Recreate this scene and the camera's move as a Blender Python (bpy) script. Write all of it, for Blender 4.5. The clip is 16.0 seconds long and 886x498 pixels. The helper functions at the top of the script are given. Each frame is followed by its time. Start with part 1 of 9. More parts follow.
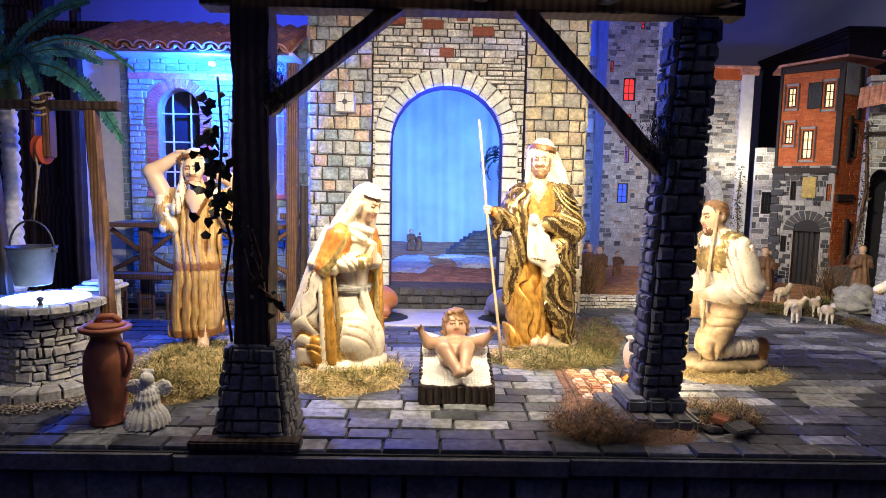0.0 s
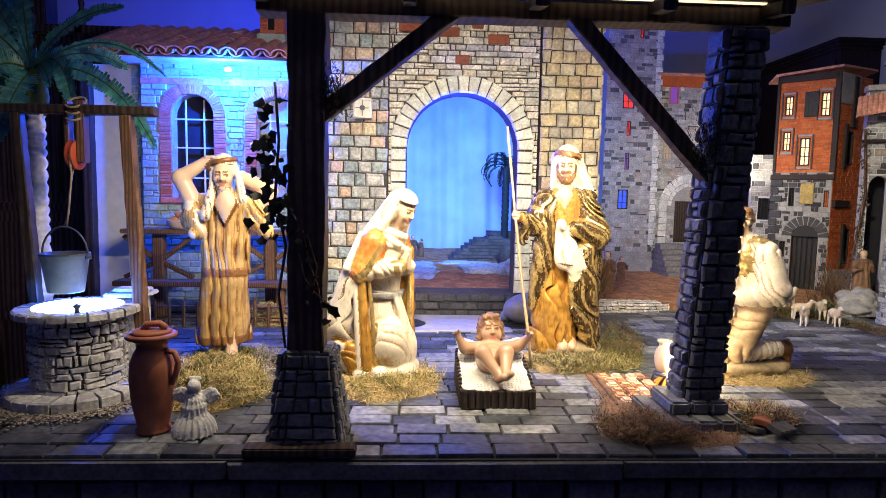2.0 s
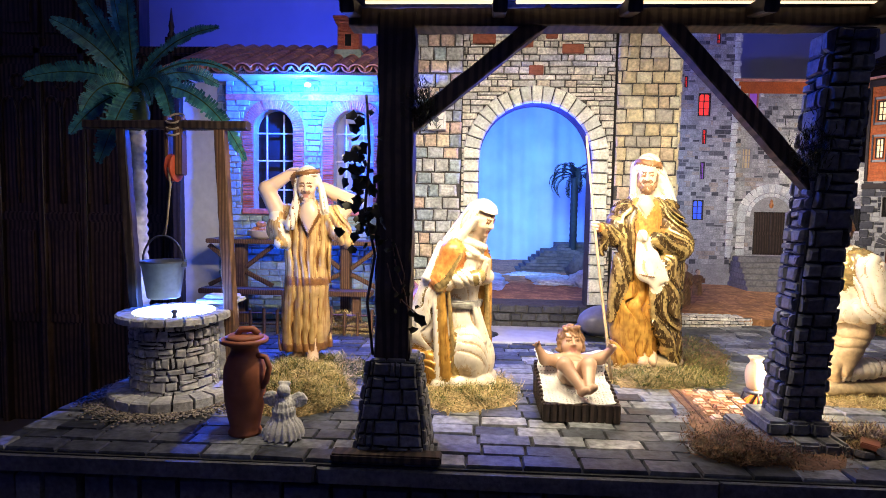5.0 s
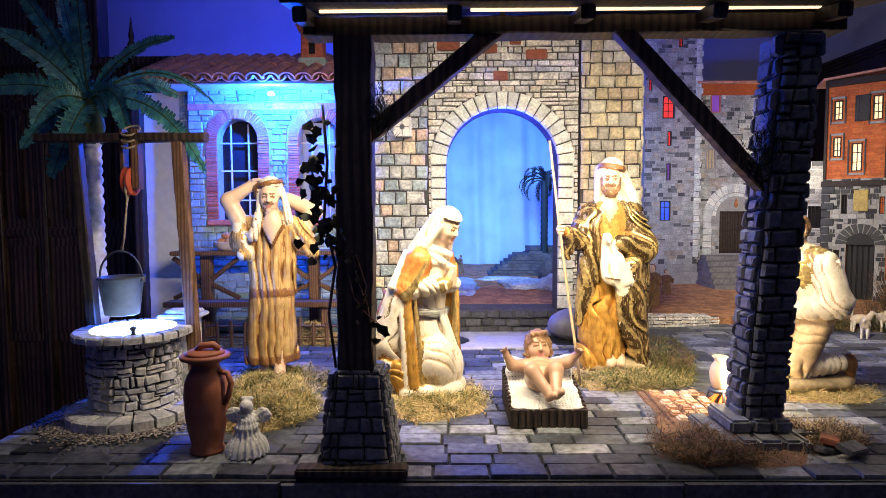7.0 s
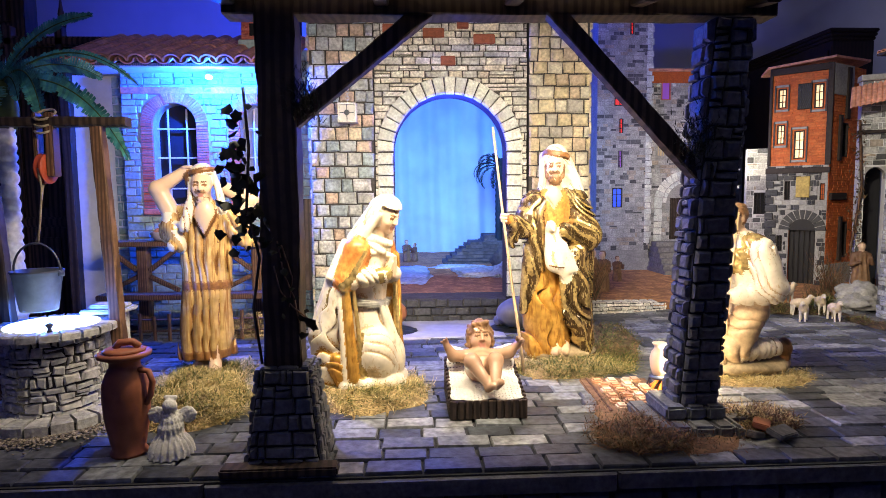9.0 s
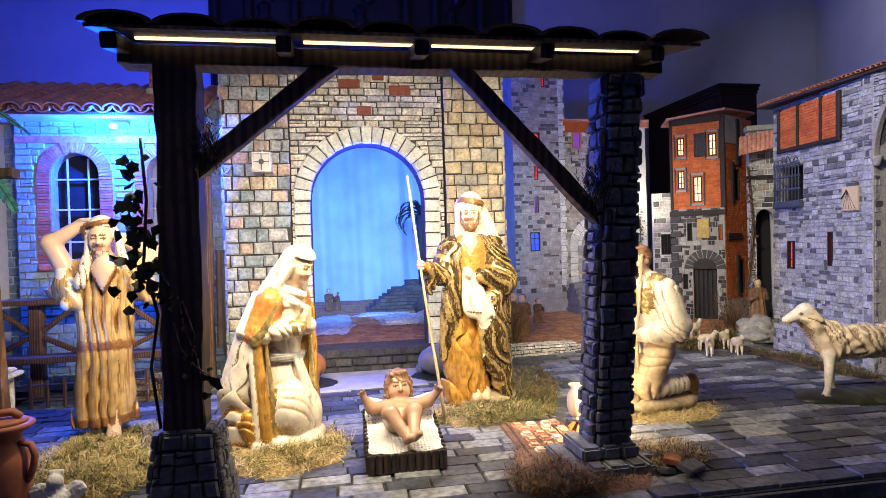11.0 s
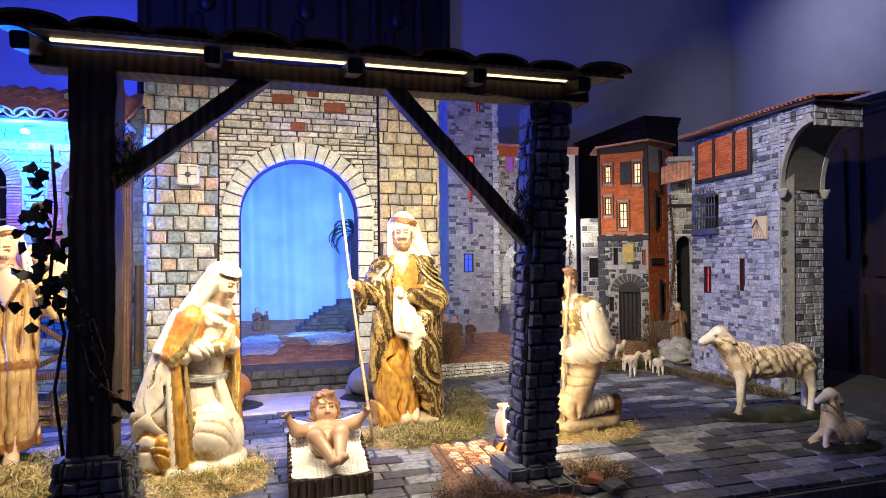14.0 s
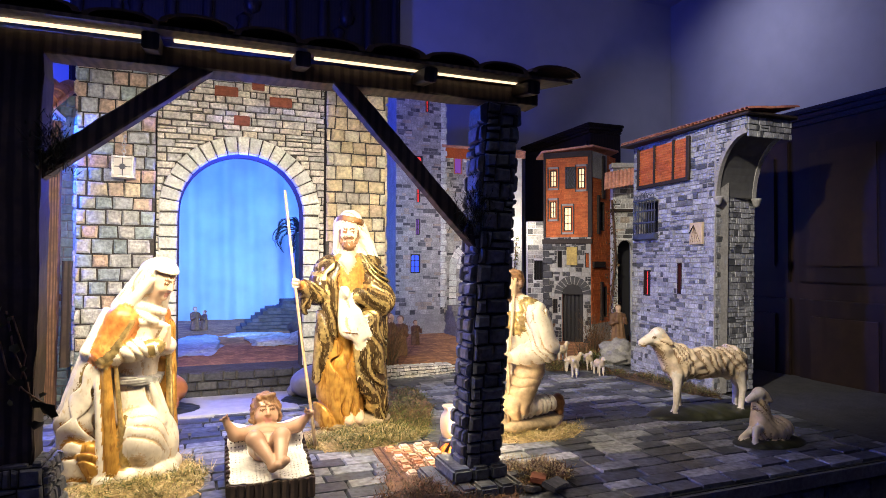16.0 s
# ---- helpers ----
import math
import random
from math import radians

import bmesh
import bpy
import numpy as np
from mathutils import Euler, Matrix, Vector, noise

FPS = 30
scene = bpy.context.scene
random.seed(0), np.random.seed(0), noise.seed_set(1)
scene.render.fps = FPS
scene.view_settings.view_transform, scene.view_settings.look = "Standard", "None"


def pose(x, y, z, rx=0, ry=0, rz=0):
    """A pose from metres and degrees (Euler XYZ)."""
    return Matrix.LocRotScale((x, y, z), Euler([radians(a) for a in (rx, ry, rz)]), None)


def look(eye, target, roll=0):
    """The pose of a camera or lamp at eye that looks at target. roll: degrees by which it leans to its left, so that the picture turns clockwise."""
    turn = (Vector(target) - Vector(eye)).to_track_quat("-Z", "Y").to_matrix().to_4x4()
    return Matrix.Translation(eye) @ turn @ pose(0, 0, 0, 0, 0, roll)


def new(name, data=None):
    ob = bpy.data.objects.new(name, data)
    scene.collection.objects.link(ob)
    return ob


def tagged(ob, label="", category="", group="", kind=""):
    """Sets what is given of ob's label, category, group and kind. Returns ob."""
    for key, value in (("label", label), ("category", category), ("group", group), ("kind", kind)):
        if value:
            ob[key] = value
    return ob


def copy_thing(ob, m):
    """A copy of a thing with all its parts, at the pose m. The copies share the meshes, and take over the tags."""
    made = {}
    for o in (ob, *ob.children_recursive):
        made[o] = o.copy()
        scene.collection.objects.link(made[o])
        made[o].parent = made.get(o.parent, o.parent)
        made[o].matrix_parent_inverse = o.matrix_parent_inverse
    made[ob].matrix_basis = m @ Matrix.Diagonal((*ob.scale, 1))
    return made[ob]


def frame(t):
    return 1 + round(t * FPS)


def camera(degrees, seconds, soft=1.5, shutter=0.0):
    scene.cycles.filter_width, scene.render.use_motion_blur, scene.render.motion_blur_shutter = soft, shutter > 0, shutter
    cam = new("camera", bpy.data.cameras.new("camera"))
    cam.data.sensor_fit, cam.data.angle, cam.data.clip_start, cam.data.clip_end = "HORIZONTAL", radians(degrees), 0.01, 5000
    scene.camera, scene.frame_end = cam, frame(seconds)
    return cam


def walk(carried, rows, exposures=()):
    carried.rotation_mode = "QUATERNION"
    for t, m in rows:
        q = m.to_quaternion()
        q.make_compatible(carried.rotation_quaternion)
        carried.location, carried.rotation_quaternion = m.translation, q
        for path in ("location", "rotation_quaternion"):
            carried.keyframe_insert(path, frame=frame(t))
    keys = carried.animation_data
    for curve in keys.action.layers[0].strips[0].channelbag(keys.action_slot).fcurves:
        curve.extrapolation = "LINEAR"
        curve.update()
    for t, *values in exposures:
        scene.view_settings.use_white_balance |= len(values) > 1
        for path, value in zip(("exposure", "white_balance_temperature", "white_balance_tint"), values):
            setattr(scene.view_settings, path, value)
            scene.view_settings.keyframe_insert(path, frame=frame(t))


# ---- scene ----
cam = camera(73.1, 16.0, soft=0.7)
PATH = [
    (0, (0.21, 0.012, 0.661), (0.237, 2.002, 0.458), 1.1),
    (0.5, (0.176, 0.014, 0.652), (0.207, 2.003, 0.442), 1.4),
    (1, (0.101, 0.011, 0.657), (0.188, 1.999, 0.457), 0.2),
    (1.5, (0.044, 0.004, 0.652), (0.147, 1.992, 0.464), 0.6),
    (2, (0.022, 0.007, 0.655), (0.114, 1.996, 0.475), 1.1),
    (2.5, (-0.004, 0.011, 0.649), (0.033, 2.003, 0.476), 1.3),
    (3, (-0.03, 0.012, 0.646), (-0.062, 2.005, 0.477), 1.4),
    (3.5, (-0.044, 0.013, 0.644), (-0.137, 2.004, 0.478), 1.5),
    (6, (-0.048, 0.002, 0.655), (-0.143, 1.996, 0.523), 0.6),
    (6.5, (-0.034, 0.008, 0.658), (-0.093, 2.003, 0.529), 0.2),
    (7, (-0.01, 0.017, 0.658), (-0.037, 2.012, 0.53), -0.3),
    (7.5, (0.017, 0.028, 0.658), (0.022, 2.023, 0.521), -0.6),
    (8, (0.046, 0.046, 0.658), (0.065, 2.039, 0.491), -1.2),
    (8.5, (0.06, 0.057, 0.657), (0.12, 2.049, 0.485), -0.9),
    (9, (0.071, 0.064, 0.66), (0.165, 2.054, 0.489), -0.5),
    (9.5, (0.078, 0.07, 0.663), (0.22, 2.058, 0.505), -0.9),
    (10, (0.098, 0.067, 0.668), (0.326, 2.051, 0.565), -1.4),
    (12.5, (0.119, 0.062, 0.662), (0.54, 2.017, 0.681), -1.3),
    (13, (0.125, 0.06, 0.664), (0.592, 2.005, 0.692), -1.3),
    (13.5, (0.126, 0.061, 0.662), (0.639, 1.993, 0.697), -1.0),
    (14, (0.124, 0.064, 0.664), (0.673, 1.986, 0.705), -0.6),
    (14.5, (0.126, 0.073, 0.663), (0.714, 1.984, 0.707), -0.2),
    (15, (0.126, 0.08, 0.662), (0.762, 1.975, 0.706), -0.2),
    (15.5, (0.126, 0.08, 0.66), (0.806, 1.96, 0.703), -0.0),
    (16, (0.125, 0.079, 0.661), (0.844, 1.945, 0.705), 0.2),
]
walk(cam, [(t, look(eye, target, roll)) for t, eye, target, roll in PATH])

# ---- light ----
world = bpy.data.worlds.new("room_dark")
scene.world = world
world.use_nodes = True
world.node_tree.nodes["Background"].inputs[0].default_value = (0.25, 0.3, 0.5, 1)
world.node_tree.nodes["Background"].inputs[1].default_value = 0.02


def area_lamp(name, eye, target, power, color, sx, sy, spread=180):
    d = bpy.data.lights.new(name, "AREA")
    d.shape, d.size, d.size_y = "RECTANGLE", sx, sy
    d.energy, d.color, d.spread = power, color, radians(spread)
    ob = new(name, d)
    ob.matrix_world = look(eye, target)
    return ob


def spot_lamp(name, eye, target, power, color, size, blend=0.5, radius=0.02):
    d = bpy.data.lights.new(name, "SPOT")
    d.energy, d.color, d.spot_size, d.spot_blend, d.shadow_soft_size = power, color, radians(size), blend, radius
    ob = new(name, d)
    ob.matrix_world = look(eye, target)
    return ob


def point_lamp(name, at, power, color, radius=0.02):
    d = bpy.data.lights.new(name, "POINT")
    d.energy, d.color, d.shadow_soft_size = power, color, radius
    ob = new(name, d)
    ob.location = at
    return ob


WARM, WHITE, BLUE, CYAN = (1.0, 0.84, 0.60), (1.0, 0.95, 0.88), (0.02, 0.10, 1.0), (0.05, 0.45, 1.0)
STRIPS = [(-0.33, 0.004), (0.04, 0.305), (0.345, 0.61), (0.64, 0.89)]
for a, b in STRIPS:
    area_lamp("strip_light", ((a + b) / 2, 1.64, 1.12), ((a + b) / 2, 2.43, 0.48), 8.6, WARM, b - a, 0.015, 135)
# two extra lamps past the strips, added to brighten statues and floor beside them
area_lamp("strip_end_fill", (-0.37, 1.63, 1.125), (-0.53, 2.10, 0.18), 6.4, WARM, 0.05, 0.015, 165)
area_lamp("strip_end_fill", (1.0, 1.70, 1.125), (1.25, 2.15, 0.1), 4.2, WARM, 0.05, 0.015, 165)
point_lamp("eave_light", (-0.93, 3.085, 1.242), 175.0, (0.003, 0.075, 1.0), 0.015)
# unseen blue uplight, added to tint the back wall above the house
area_lamp("wall_fill_blue", (-1.1, 3.95, 1.3), (-0.8, 6.6, 2.6), 150.0, (0.03, 0.06, 1.0), 0.6, 0.1)
point_lamp("well_light", (-1.05, 1.93, 0.302), 8.0, (0.05, 0.18, 1.0), 0.012)
# blue point without a fitting, added to tint slab and step below the arch
point_lamp("arch_blue", (0.26, 3.22, 1.05), 17.0, (0.03, 0.06, 1.0), 0.03)
area_lamp("church_light", (2.05, 4.1, 0.9), (2.3, 5.05, 0.9), 5.5, (1.0, 0.93, 0.82), 0.1, 0.1)
spot_lamp("column_light", (2.62, 4.72, 0.9), (2.80, 5.05, 1.1), 10.0, (1.0, 0.90, 0.7), 120, 0.5, 0.03)
area_lamp("sky_wash", (0.3, 3.45, 1.5), (0.3, 5.9, 0.6), 28.0, (0.18, 0.44, 1.0), 0.8, 0.1, 85)
point_lamp("tower_blue", (1.22, 4.7, 2.1), 2.2, (0.08, 0.10, 1.0), 0.05)
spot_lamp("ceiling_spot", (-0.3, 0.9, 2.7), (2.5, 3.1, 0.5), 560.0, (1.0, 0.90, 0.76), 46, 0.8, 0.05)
# unseen fill, added only to brighten the right-hand wall
area_lamp("side_wall_fill", (4.7, 4.9, 4.0), (6.0, 5.0, 2.2), 11.0, (0.66, 0.66, 1.0), 0.8, 0.3, 120)
# fill added overhead to lift the dark tones; no fitting stands there
area_lamp("room_fill", (0.4, -0.8, 3.9), (0.5, 1.5, 0.3), 10.0, (1.0, 0.94, 0.92), 1.2, 1.2)
point_lamp("hearth_light", (0.945, 1.985, 0.10), 6.0, (1.0, 0.78, 0.5), 0.015)

# ---- materials ----


def mat(name, color, rough=0.6, var=0.25, scale=30, bump=0.3, metal=0.0, rnd="", palette=(), spec=0.4, bump_scale=0, dist=0.002, dark=None):
    """Painted or natural surface: palette by piece, two scales of noise in colour, fine relief."""
    m = bpy.data.materials.new(name)
    m.use_nodes = True
    nt = m.node_tree
    n, l = nt.nodes, nt.links
    b = n["Principled BSDF"]
    b.inputs["Roughness"].default_value = rough
    b.inputs["Metallic"].default_value = metal
    b.inputs["Specular IOR Level"].default_value = spec
    tc = n.new("ShaderNodeTexCoord")
    n1 = n.new("ShaderNodeTexNoise")
    n1.inputs["Scale"].default_value = scale
    n1.inputs["Detail"].default_value = 6
    n2 = n.new("ShaderNodeTexNoise")
    n2.inputs["Scale"].default_value = scale * 0.17
    n2.inputs["Detail"].default_value = 3
    l.new(tc.outputs["Object"], n1.inputs["Vector"])
    l.new(tc.outputs["Object"], n2.inputs["Vector"])
    if palette:
        ramp = n.new("ShaderNodeValToRGB")
        ramp.color_ramp.interpolation = "CONSTANT"
        els = ramp.color_ramp.elements
        for i, c in enumerate(palette):
            e = els[i] if i < 2 else els.new(i / len(palette))
            e.position = i / len(palette)
            e.color = (*c, 1)
        src = n.new("ShaderNodeObjectInfo" if rnd == "obj" else "ShaderNodeNewGeometry")
        l.new(src.outputs["Random" if rnd == "obj" else "Random Per Island"], ramp.inputs[0])
        col = ramp.outputs[0]
    else:
        rgb = n.new("ShaderNodeRGB")
        rgb.outputs[0].default_value = (*color, 1)
        col = rgb.outputs[0]
    for tex, amount in ((n1, var), (n2, var * 0.8)):
        mr = n.new("ShaderNodeMapRange")
        mr.inputs["From Min"].default_value, mr.inputs["From Max"].default_value = 0.3, 0.7
        mr.inputs["To Min"].default_value, mr.inputs["To Max"].default_value = 1 - amount, 1 + amount
        l.new(tex.outputs[0], mr.inputs[0])
        mul = n.new("ShaderNodeMix")
        mul.data_type, mul.blend_type = "RGBA", "MULTIPLY"
        mul.inputs[0].default_value = 1
        l.new(col, mul.inputs[6])
        l.new(mr.outputs[0], mul.inputs[7])
        col = mul.outputs[2]
    l.new(col, b.inputs["Base Color"])
    if bump:
        bp = n.new("ShaderNodeBump")
        bp.inputs["Strength"].default_value = bump
        bp.inputs["Distance"].default_value = dist
        n3 = n1
        if bump_scale:
            n3 = n.new("ShaderNodeTexNoise")
            n3.inputs["Scale"].default_value = bump_scale
            n3.inputs["Detail"].default_value = 5
            l.new(tc.outputs["Object"], n3.inputs["Vector"])
        l.new(n3.outputs[0], bp.inputs["Height"])
        l.new(bp.outputs[0], b.inputs["Normal"])
    return m


def wave_mix(m, other, scale, axis, distort, low, high, rough=None, metal=None, detail=2.0, stretch=(1, 1, 1)):
    """Lays streaks of a second colour over a material (brushed gilding, wood grain, stripes)."""
    n, l = m.node_tree.nodes, m.node_tree.links
    b = n["Principled BSDF"]
    old = b.inputs["Base Color"].links[0].from_socket
    tc = n.new("ShaderNodeTexCoord")
    mp = n.new("ShaderNodeMapping")
    mp.inputs["Scale"].default_value = stretch
    w = n.new("ShaderNodeTexWave")
    w.bands_direction = axis
    w.inputs["Scale"].default_value, w.inputs["Distortion"].default_value = scale, distort
    w.inputs["Detail"].default_value = detail
    l.new(tc.outputs["Object"], mp.inputs[0])
    l.new(mp.outputs[0], w.inputs[0])
    r = n.new("ShaderNodeMapRange")
    r.inputs["From Min"].default_value, r.inputs["From Max"].default_value = low, high
    l.new(w.outputs["Fac"], r.inputs[0])
    mx = n.new("ShaderNodeMix")
    mx.data_type = "RGBA"
    mx.inputs[7].default_value = (*other, 1)
    l.new(r.outputs[0], mx.inputs[0])
    l.new(old, mx.inputs[6])
    l.new(mx.outputs[2], b.inputs["Base Color"])
    if metal is not None:
        mm = n.new("ShaderNodeMath")
        mm.operation = "MULTIPLY"
        mm.inputs[1].default_value = metal
        l.new(r.outputs[0], mm.inputs[0])
        l.new(mm.outputs[0], b.inputs["Metallic"])
    return m


def fleck_mix(m, other, stretch, low, high, metal=None):
    """Lays uneven brush flecks of a second colour over a material."""
    n, l = m.node_tree.nodes, m.node_tree.links
    b = n["Principled BSDF"]
    old = b.inputs["Base Color"].links[0].from_socket
    tc = n.new("ShaderNodeTexCoord")
    mp = n.new("ShaderNodeMapping")
    mp.inputs["Scale"].default_value = stretch
    t = n.new("ShaderNodeTexNoise")
    t.inputs["Scale"].default_value, t.inputs["Detail"].default_value, t.inputs["Distortion"].default_value = 1.0, 4.0, 0.8
    l.new(tc.outputs["Object"], mp.inputs[0])
    l.new(mp.outputs[0], t.inputs["Vector"])
    r = n.new("ShaderNodeMapRange")
    r.inputs["From Min"].default_value, r.inputs["From Max"].default_value = low, high
    l.new(t.outputs[0], r.inputs[0])
    mx = n.new("ShaderNodeMix")
    mx.data_type = "RGBA"
    mx.inputs[7].default_value = (*other, 1)
    l.new(r.outputs[0], mx.inputs[0])
    l.new(old, mx.inputs[6])
    l.new(mx.outputs[2], b.inputs["Base Color"])
    if metal is not None:
        mm = n.new("ShaderNodeMath")
        mm.operation = "MULTIPLY"
        mm.inputs[1].default_value = metal
        l.new(r.outputs[0], mm.inputs[0])
        l.new(mm.outputs[0], b.inputs["Metallic"])
    return m


def glow(name, color, strength):
    m = bpy.data.materials.new(name)
    m.use_nodes = True
    b = m.node_tree.nodes["Principled BSDF"]
    b.inputs["Base Color"].default_value = (*color, 1)
    b.inputs["Emission Color"].default_value = (*color, 1)
    b.inputs["Emission Strength"].default_value = strength
    b.inputs["Roughness"].default_value = 0.4
    return m


GREYS = [(0.30, 0.32, 0.35), (0.22, 0.24, 0.27), (0.36, 0.36, 0.36), (0.27, 0.28, 0.29), (0.16, 0.18, 0.21)]
M_PAVE = mat("paving_slate", (0.2, 0.22, 0.25), 0.5, 0.55, 45, 0.8, rnd="obj", palette=[(0.17, 0.18, 0.19), (0.045, 0.05, 0.06), (0.09, 0.095, 0.11), (0.22, 0.225, 0.23), (0.05, 0.055, 0.065), (0.07, 0.075, 0.085)])
M_PAVE_I = mat("paving_slate_joined", (0.2, 0.22, 0.25), 0.5, 0.55, 45, 0.8, rnd="isl", palette=[(0.17, 0.18, 0.19), (0.045, 0.05, 0.06), (0.09, 0.095, 0.11), (0.22, 0.225, 0.23), (0.05, 0.055, 0.065), (0.07, 0.075, 0.085)])
M_JOINT = mat("dark_joint", (0.035, 0.035, 0.038), 0.9, 0.3, 80, 0.5)
BLOCKS = [(0.630, 0.540, 0.390), (0.450, 0.465, 0.435), (0.360, 0.435, 0.450), (0.600, 0.480, 0.360), (0.510, 0.510, 0.480), (0.330, 0.390, 0.420), (0.540, 0.405, 0.300), (0.465, 0.495, 0.495)]
YELLOW = [(0.56, 0.47, 0.30), (0.64, 0.56, 0.38), (0.50, 0.40, 0.28), (0.58, 0.54, 0.43), (0.42, 0.39, 0.34), (0.62, 0.52, 0.34)]
M_BLOCK = mat("grey_ashlar", (0.3, 0.3, 0.3), 0.5, 0.38, 70, 0.9, rnd="obj", palette=BLOCKS, dist=0.007, bump_scale=130)
M_YELLOW = mat("yellow_ashlar", (0.4, 0.35, 0.2), 0.5, 0.30, 70, 0.9, rnd="obj", palette=YELLOW, dist=0.007, bump_scale=130)
M_RUBBLE = mat("pale_rubble", (0.560, 0.560, 0.532), 0.65, 0.4, 90, 0.6, rnd="obj", palette=[(0.644, 0.616, 0.532), (0.532, 0.518, 0.476), (0.700, 0.686, 0.630), (0.462, 0.462, 0.448), (0.616, 0.560, 0.462), (0.672, 0.644, 0.588)], dist=0.003)
M_VOUSS = mat("pale_voussoir", (0.675, 0.675, 0.621), 0.6, 0.25, 90, 0.6, rnd="obj", palette=[(0.702, 0.716, 0.648), (0.621, 0.648, 0.608), (0.743, 0.743, 0.675), (0.567, 0.594, 0.567)], dist=0.003)
M_DARKSTONE = mat("dark_grey_stone", (0.1, 0.1, 0.11), 0.6, 0.35, 70, 0.7, rnd="obj", palette=[(0.11, 0.115, 0.13), (0.085, 0.09, 0.10), (0.135, 0.14, 0.15), (0.10, 0.10, 0.11)], dist=0.004)
M_WELLSTONE = mat("well_grey_stone", (0.4, 0.4, 0.4), 0.65, 0.3, 70, 0.8, rnd="obj", palette=[(0.42, 0.42, 0.42), (0.36, 0.36, 0.37), (0.48, 0.47, 0.46), (0.40, 0.39, 0.39)], dist=0.005)
M_TOWN = mat("painted_town_stone", (0.4, 0.4, 0.4), 0.7, 0.35, 90, 0.5, rnd="isl", palette=[(0.42, 0.41, 0.38), (0.38, 0.37, 0.35), (0.45, 0.44, 0.41), (0.08, 0.08, 0.08), (0.40, 0.39, 0.36), (0.32, 0.32, 0.30), (0.14, 0.14, 0.14), (0.43, 0.42, 0.39), (0.39, 0.33, 0.26)])
M_TOWNBLUE = mat("cool_painted_stone", (0.36, 0.40, 0.45), 0.7, 0.35, 90, 0.5, rnd="isl", palette=[(0.36, 0.37, 0.39), (0.31, 0.32, 0.34), (0.40, 0.41, 0.42), (0.09, 0.095, 0.105), (0.34, 0.35, 0.37), (0.28, 0.29, 0.31), (0.37, 0.38, 0.40), (0.32, 0.33, 0.35), (0.15, 0.155, 0.17), (0.38, 0.39, 0.40)])
# pale rubble with the eave lamp's cyan cast mixed into the stone colours
M_HOUSE1 = mat("cyan_lit_rubble", (0.34, 0.44, 0.43), 0.7, 0.2, 70, 0.6, rnd="isl", palette=[(0.31, 0.42, 0.41), (0.26, 0.36, 0.36), (0.36, 0.46, 0.44), (0.23, 0.33, 0.34)], dist=0.004)
M_BRICK = mat("red_brick", (0.50, 0.13, 0.08), 0.75, 0.25, 90, 0.5, rnd="isl", palette=[(0.52, 0.13, 0.08), (0.46, 0.11, 0.07), (0.56, 0.17, 0.11), (0.50, 0.15, 0.10)])
M_ORANGE = mat("orange_brick_render", (0.52, 0.13, 0.03), 0.7, 0.2, 80, 0.5, rnd="isl", palette=[(0.55, 0.13, 0.03), (0.48, 0.11, 0.025), (0.58, 0.16, 0.04)])
M_MORTAR = mat("pale_mortar", (0.34, 0.33, 0.31), 0.9, 0.2, 80, 0.4)
M_STAIR = mat("worn_stair_stone", (0.20, 0.19, 0.18), 0.8, 0.3, 60, 0.5)
M_MORTAR_D = mat("dark_mortar", (0.07, 0.065, 0.06), 0.9, 0.3, 80, 0.4)
M_PLASTER = mat("white_plaster", (0.7, 0.7, 0.68), 0.8, 0.08, 25, 0.3)
M_WALL = mat("room_wall_paint", (0.42, 0.42, 0.44), 0.85, 0.05, 4, 0.08)
M_DARKWOOD = wave_mix(mat("dark_beam_wood", (0.055, 0.036, 0.026), 0.6, 0.3, 40, 0.5), (0.022, 0.014, 0.010), 14, "X", 6, 0.3, 0.8, stretch=(1, 1, 0.15))
M_WOOD = wave_mix(mat("brown_wood", (0.17, 0.09, 0.05), 0.6, 0.3, 40, 0.5), (0.08, 0.04, 0.022), 30, "X", 5, 0.3, 0.8, stretch=(1, 1, 0.1))
M_CABINET = wave_mix(mat("cabinet_walnut", (0.017, 0.009, 0.006), 0.5, 0.3, 20, 0.2), (0.008, 0.004, 0.003), 10, "X", 5, 0.3, 0.8, stretch=(1, 1, 0.1))
M_CARVED = wave_mix(mat("carved_walnut", (0.085, 0.050, 0.036), 0.45, 0.3, 20, 0.2), (0.020, 0.011, 0.008), 10, "X", 5, 0.3, 0.8, stretch=(1, 1, 0.1))
M_TILE = mat("terracotta_roof", (0.52, 0.20, 0.12), 0.7, 0.3, 50, 0.5, rnd="isl", palette=[(0.54, 0.21, 0.13), (0.46, 0.17, 0.11), (0.58, 0.27, 0.18), (0.50, 0.19, 0.13)])
M_TILE_D = mat("dark_porch_tile", (0.06, 0.035, 0.025), 0.7, 0.3, 50, 0.5)
M_TERRA = mat("terracotta_jar", (0.30, 0.10, 0.05), 0.6, 0.25, 25, 0.3)
M_EARTH = mat("brown_earth", (0.20, 0.11, 0.06), 0.95, 0.3, 60, 0.8, dist=0.004)
M_YARD = fleck_mix(mat("tan_yard_earth", (0.46, 0.22, 0.09), 0.95, 0.35, 60, 0.8, dist=0.004), (0.28, 0.13, 0.055), (14, 14, 14), 0.45, 0.60)
M_SAND = fleck_mix(mat("straw_sand", (0.40, 0.28, 0.135), 0.95, 0.45, 150, 1.0, dist=0.008), (0.20, 0.15, 0.06), (95, 95, 95), 0.50, 0.62)
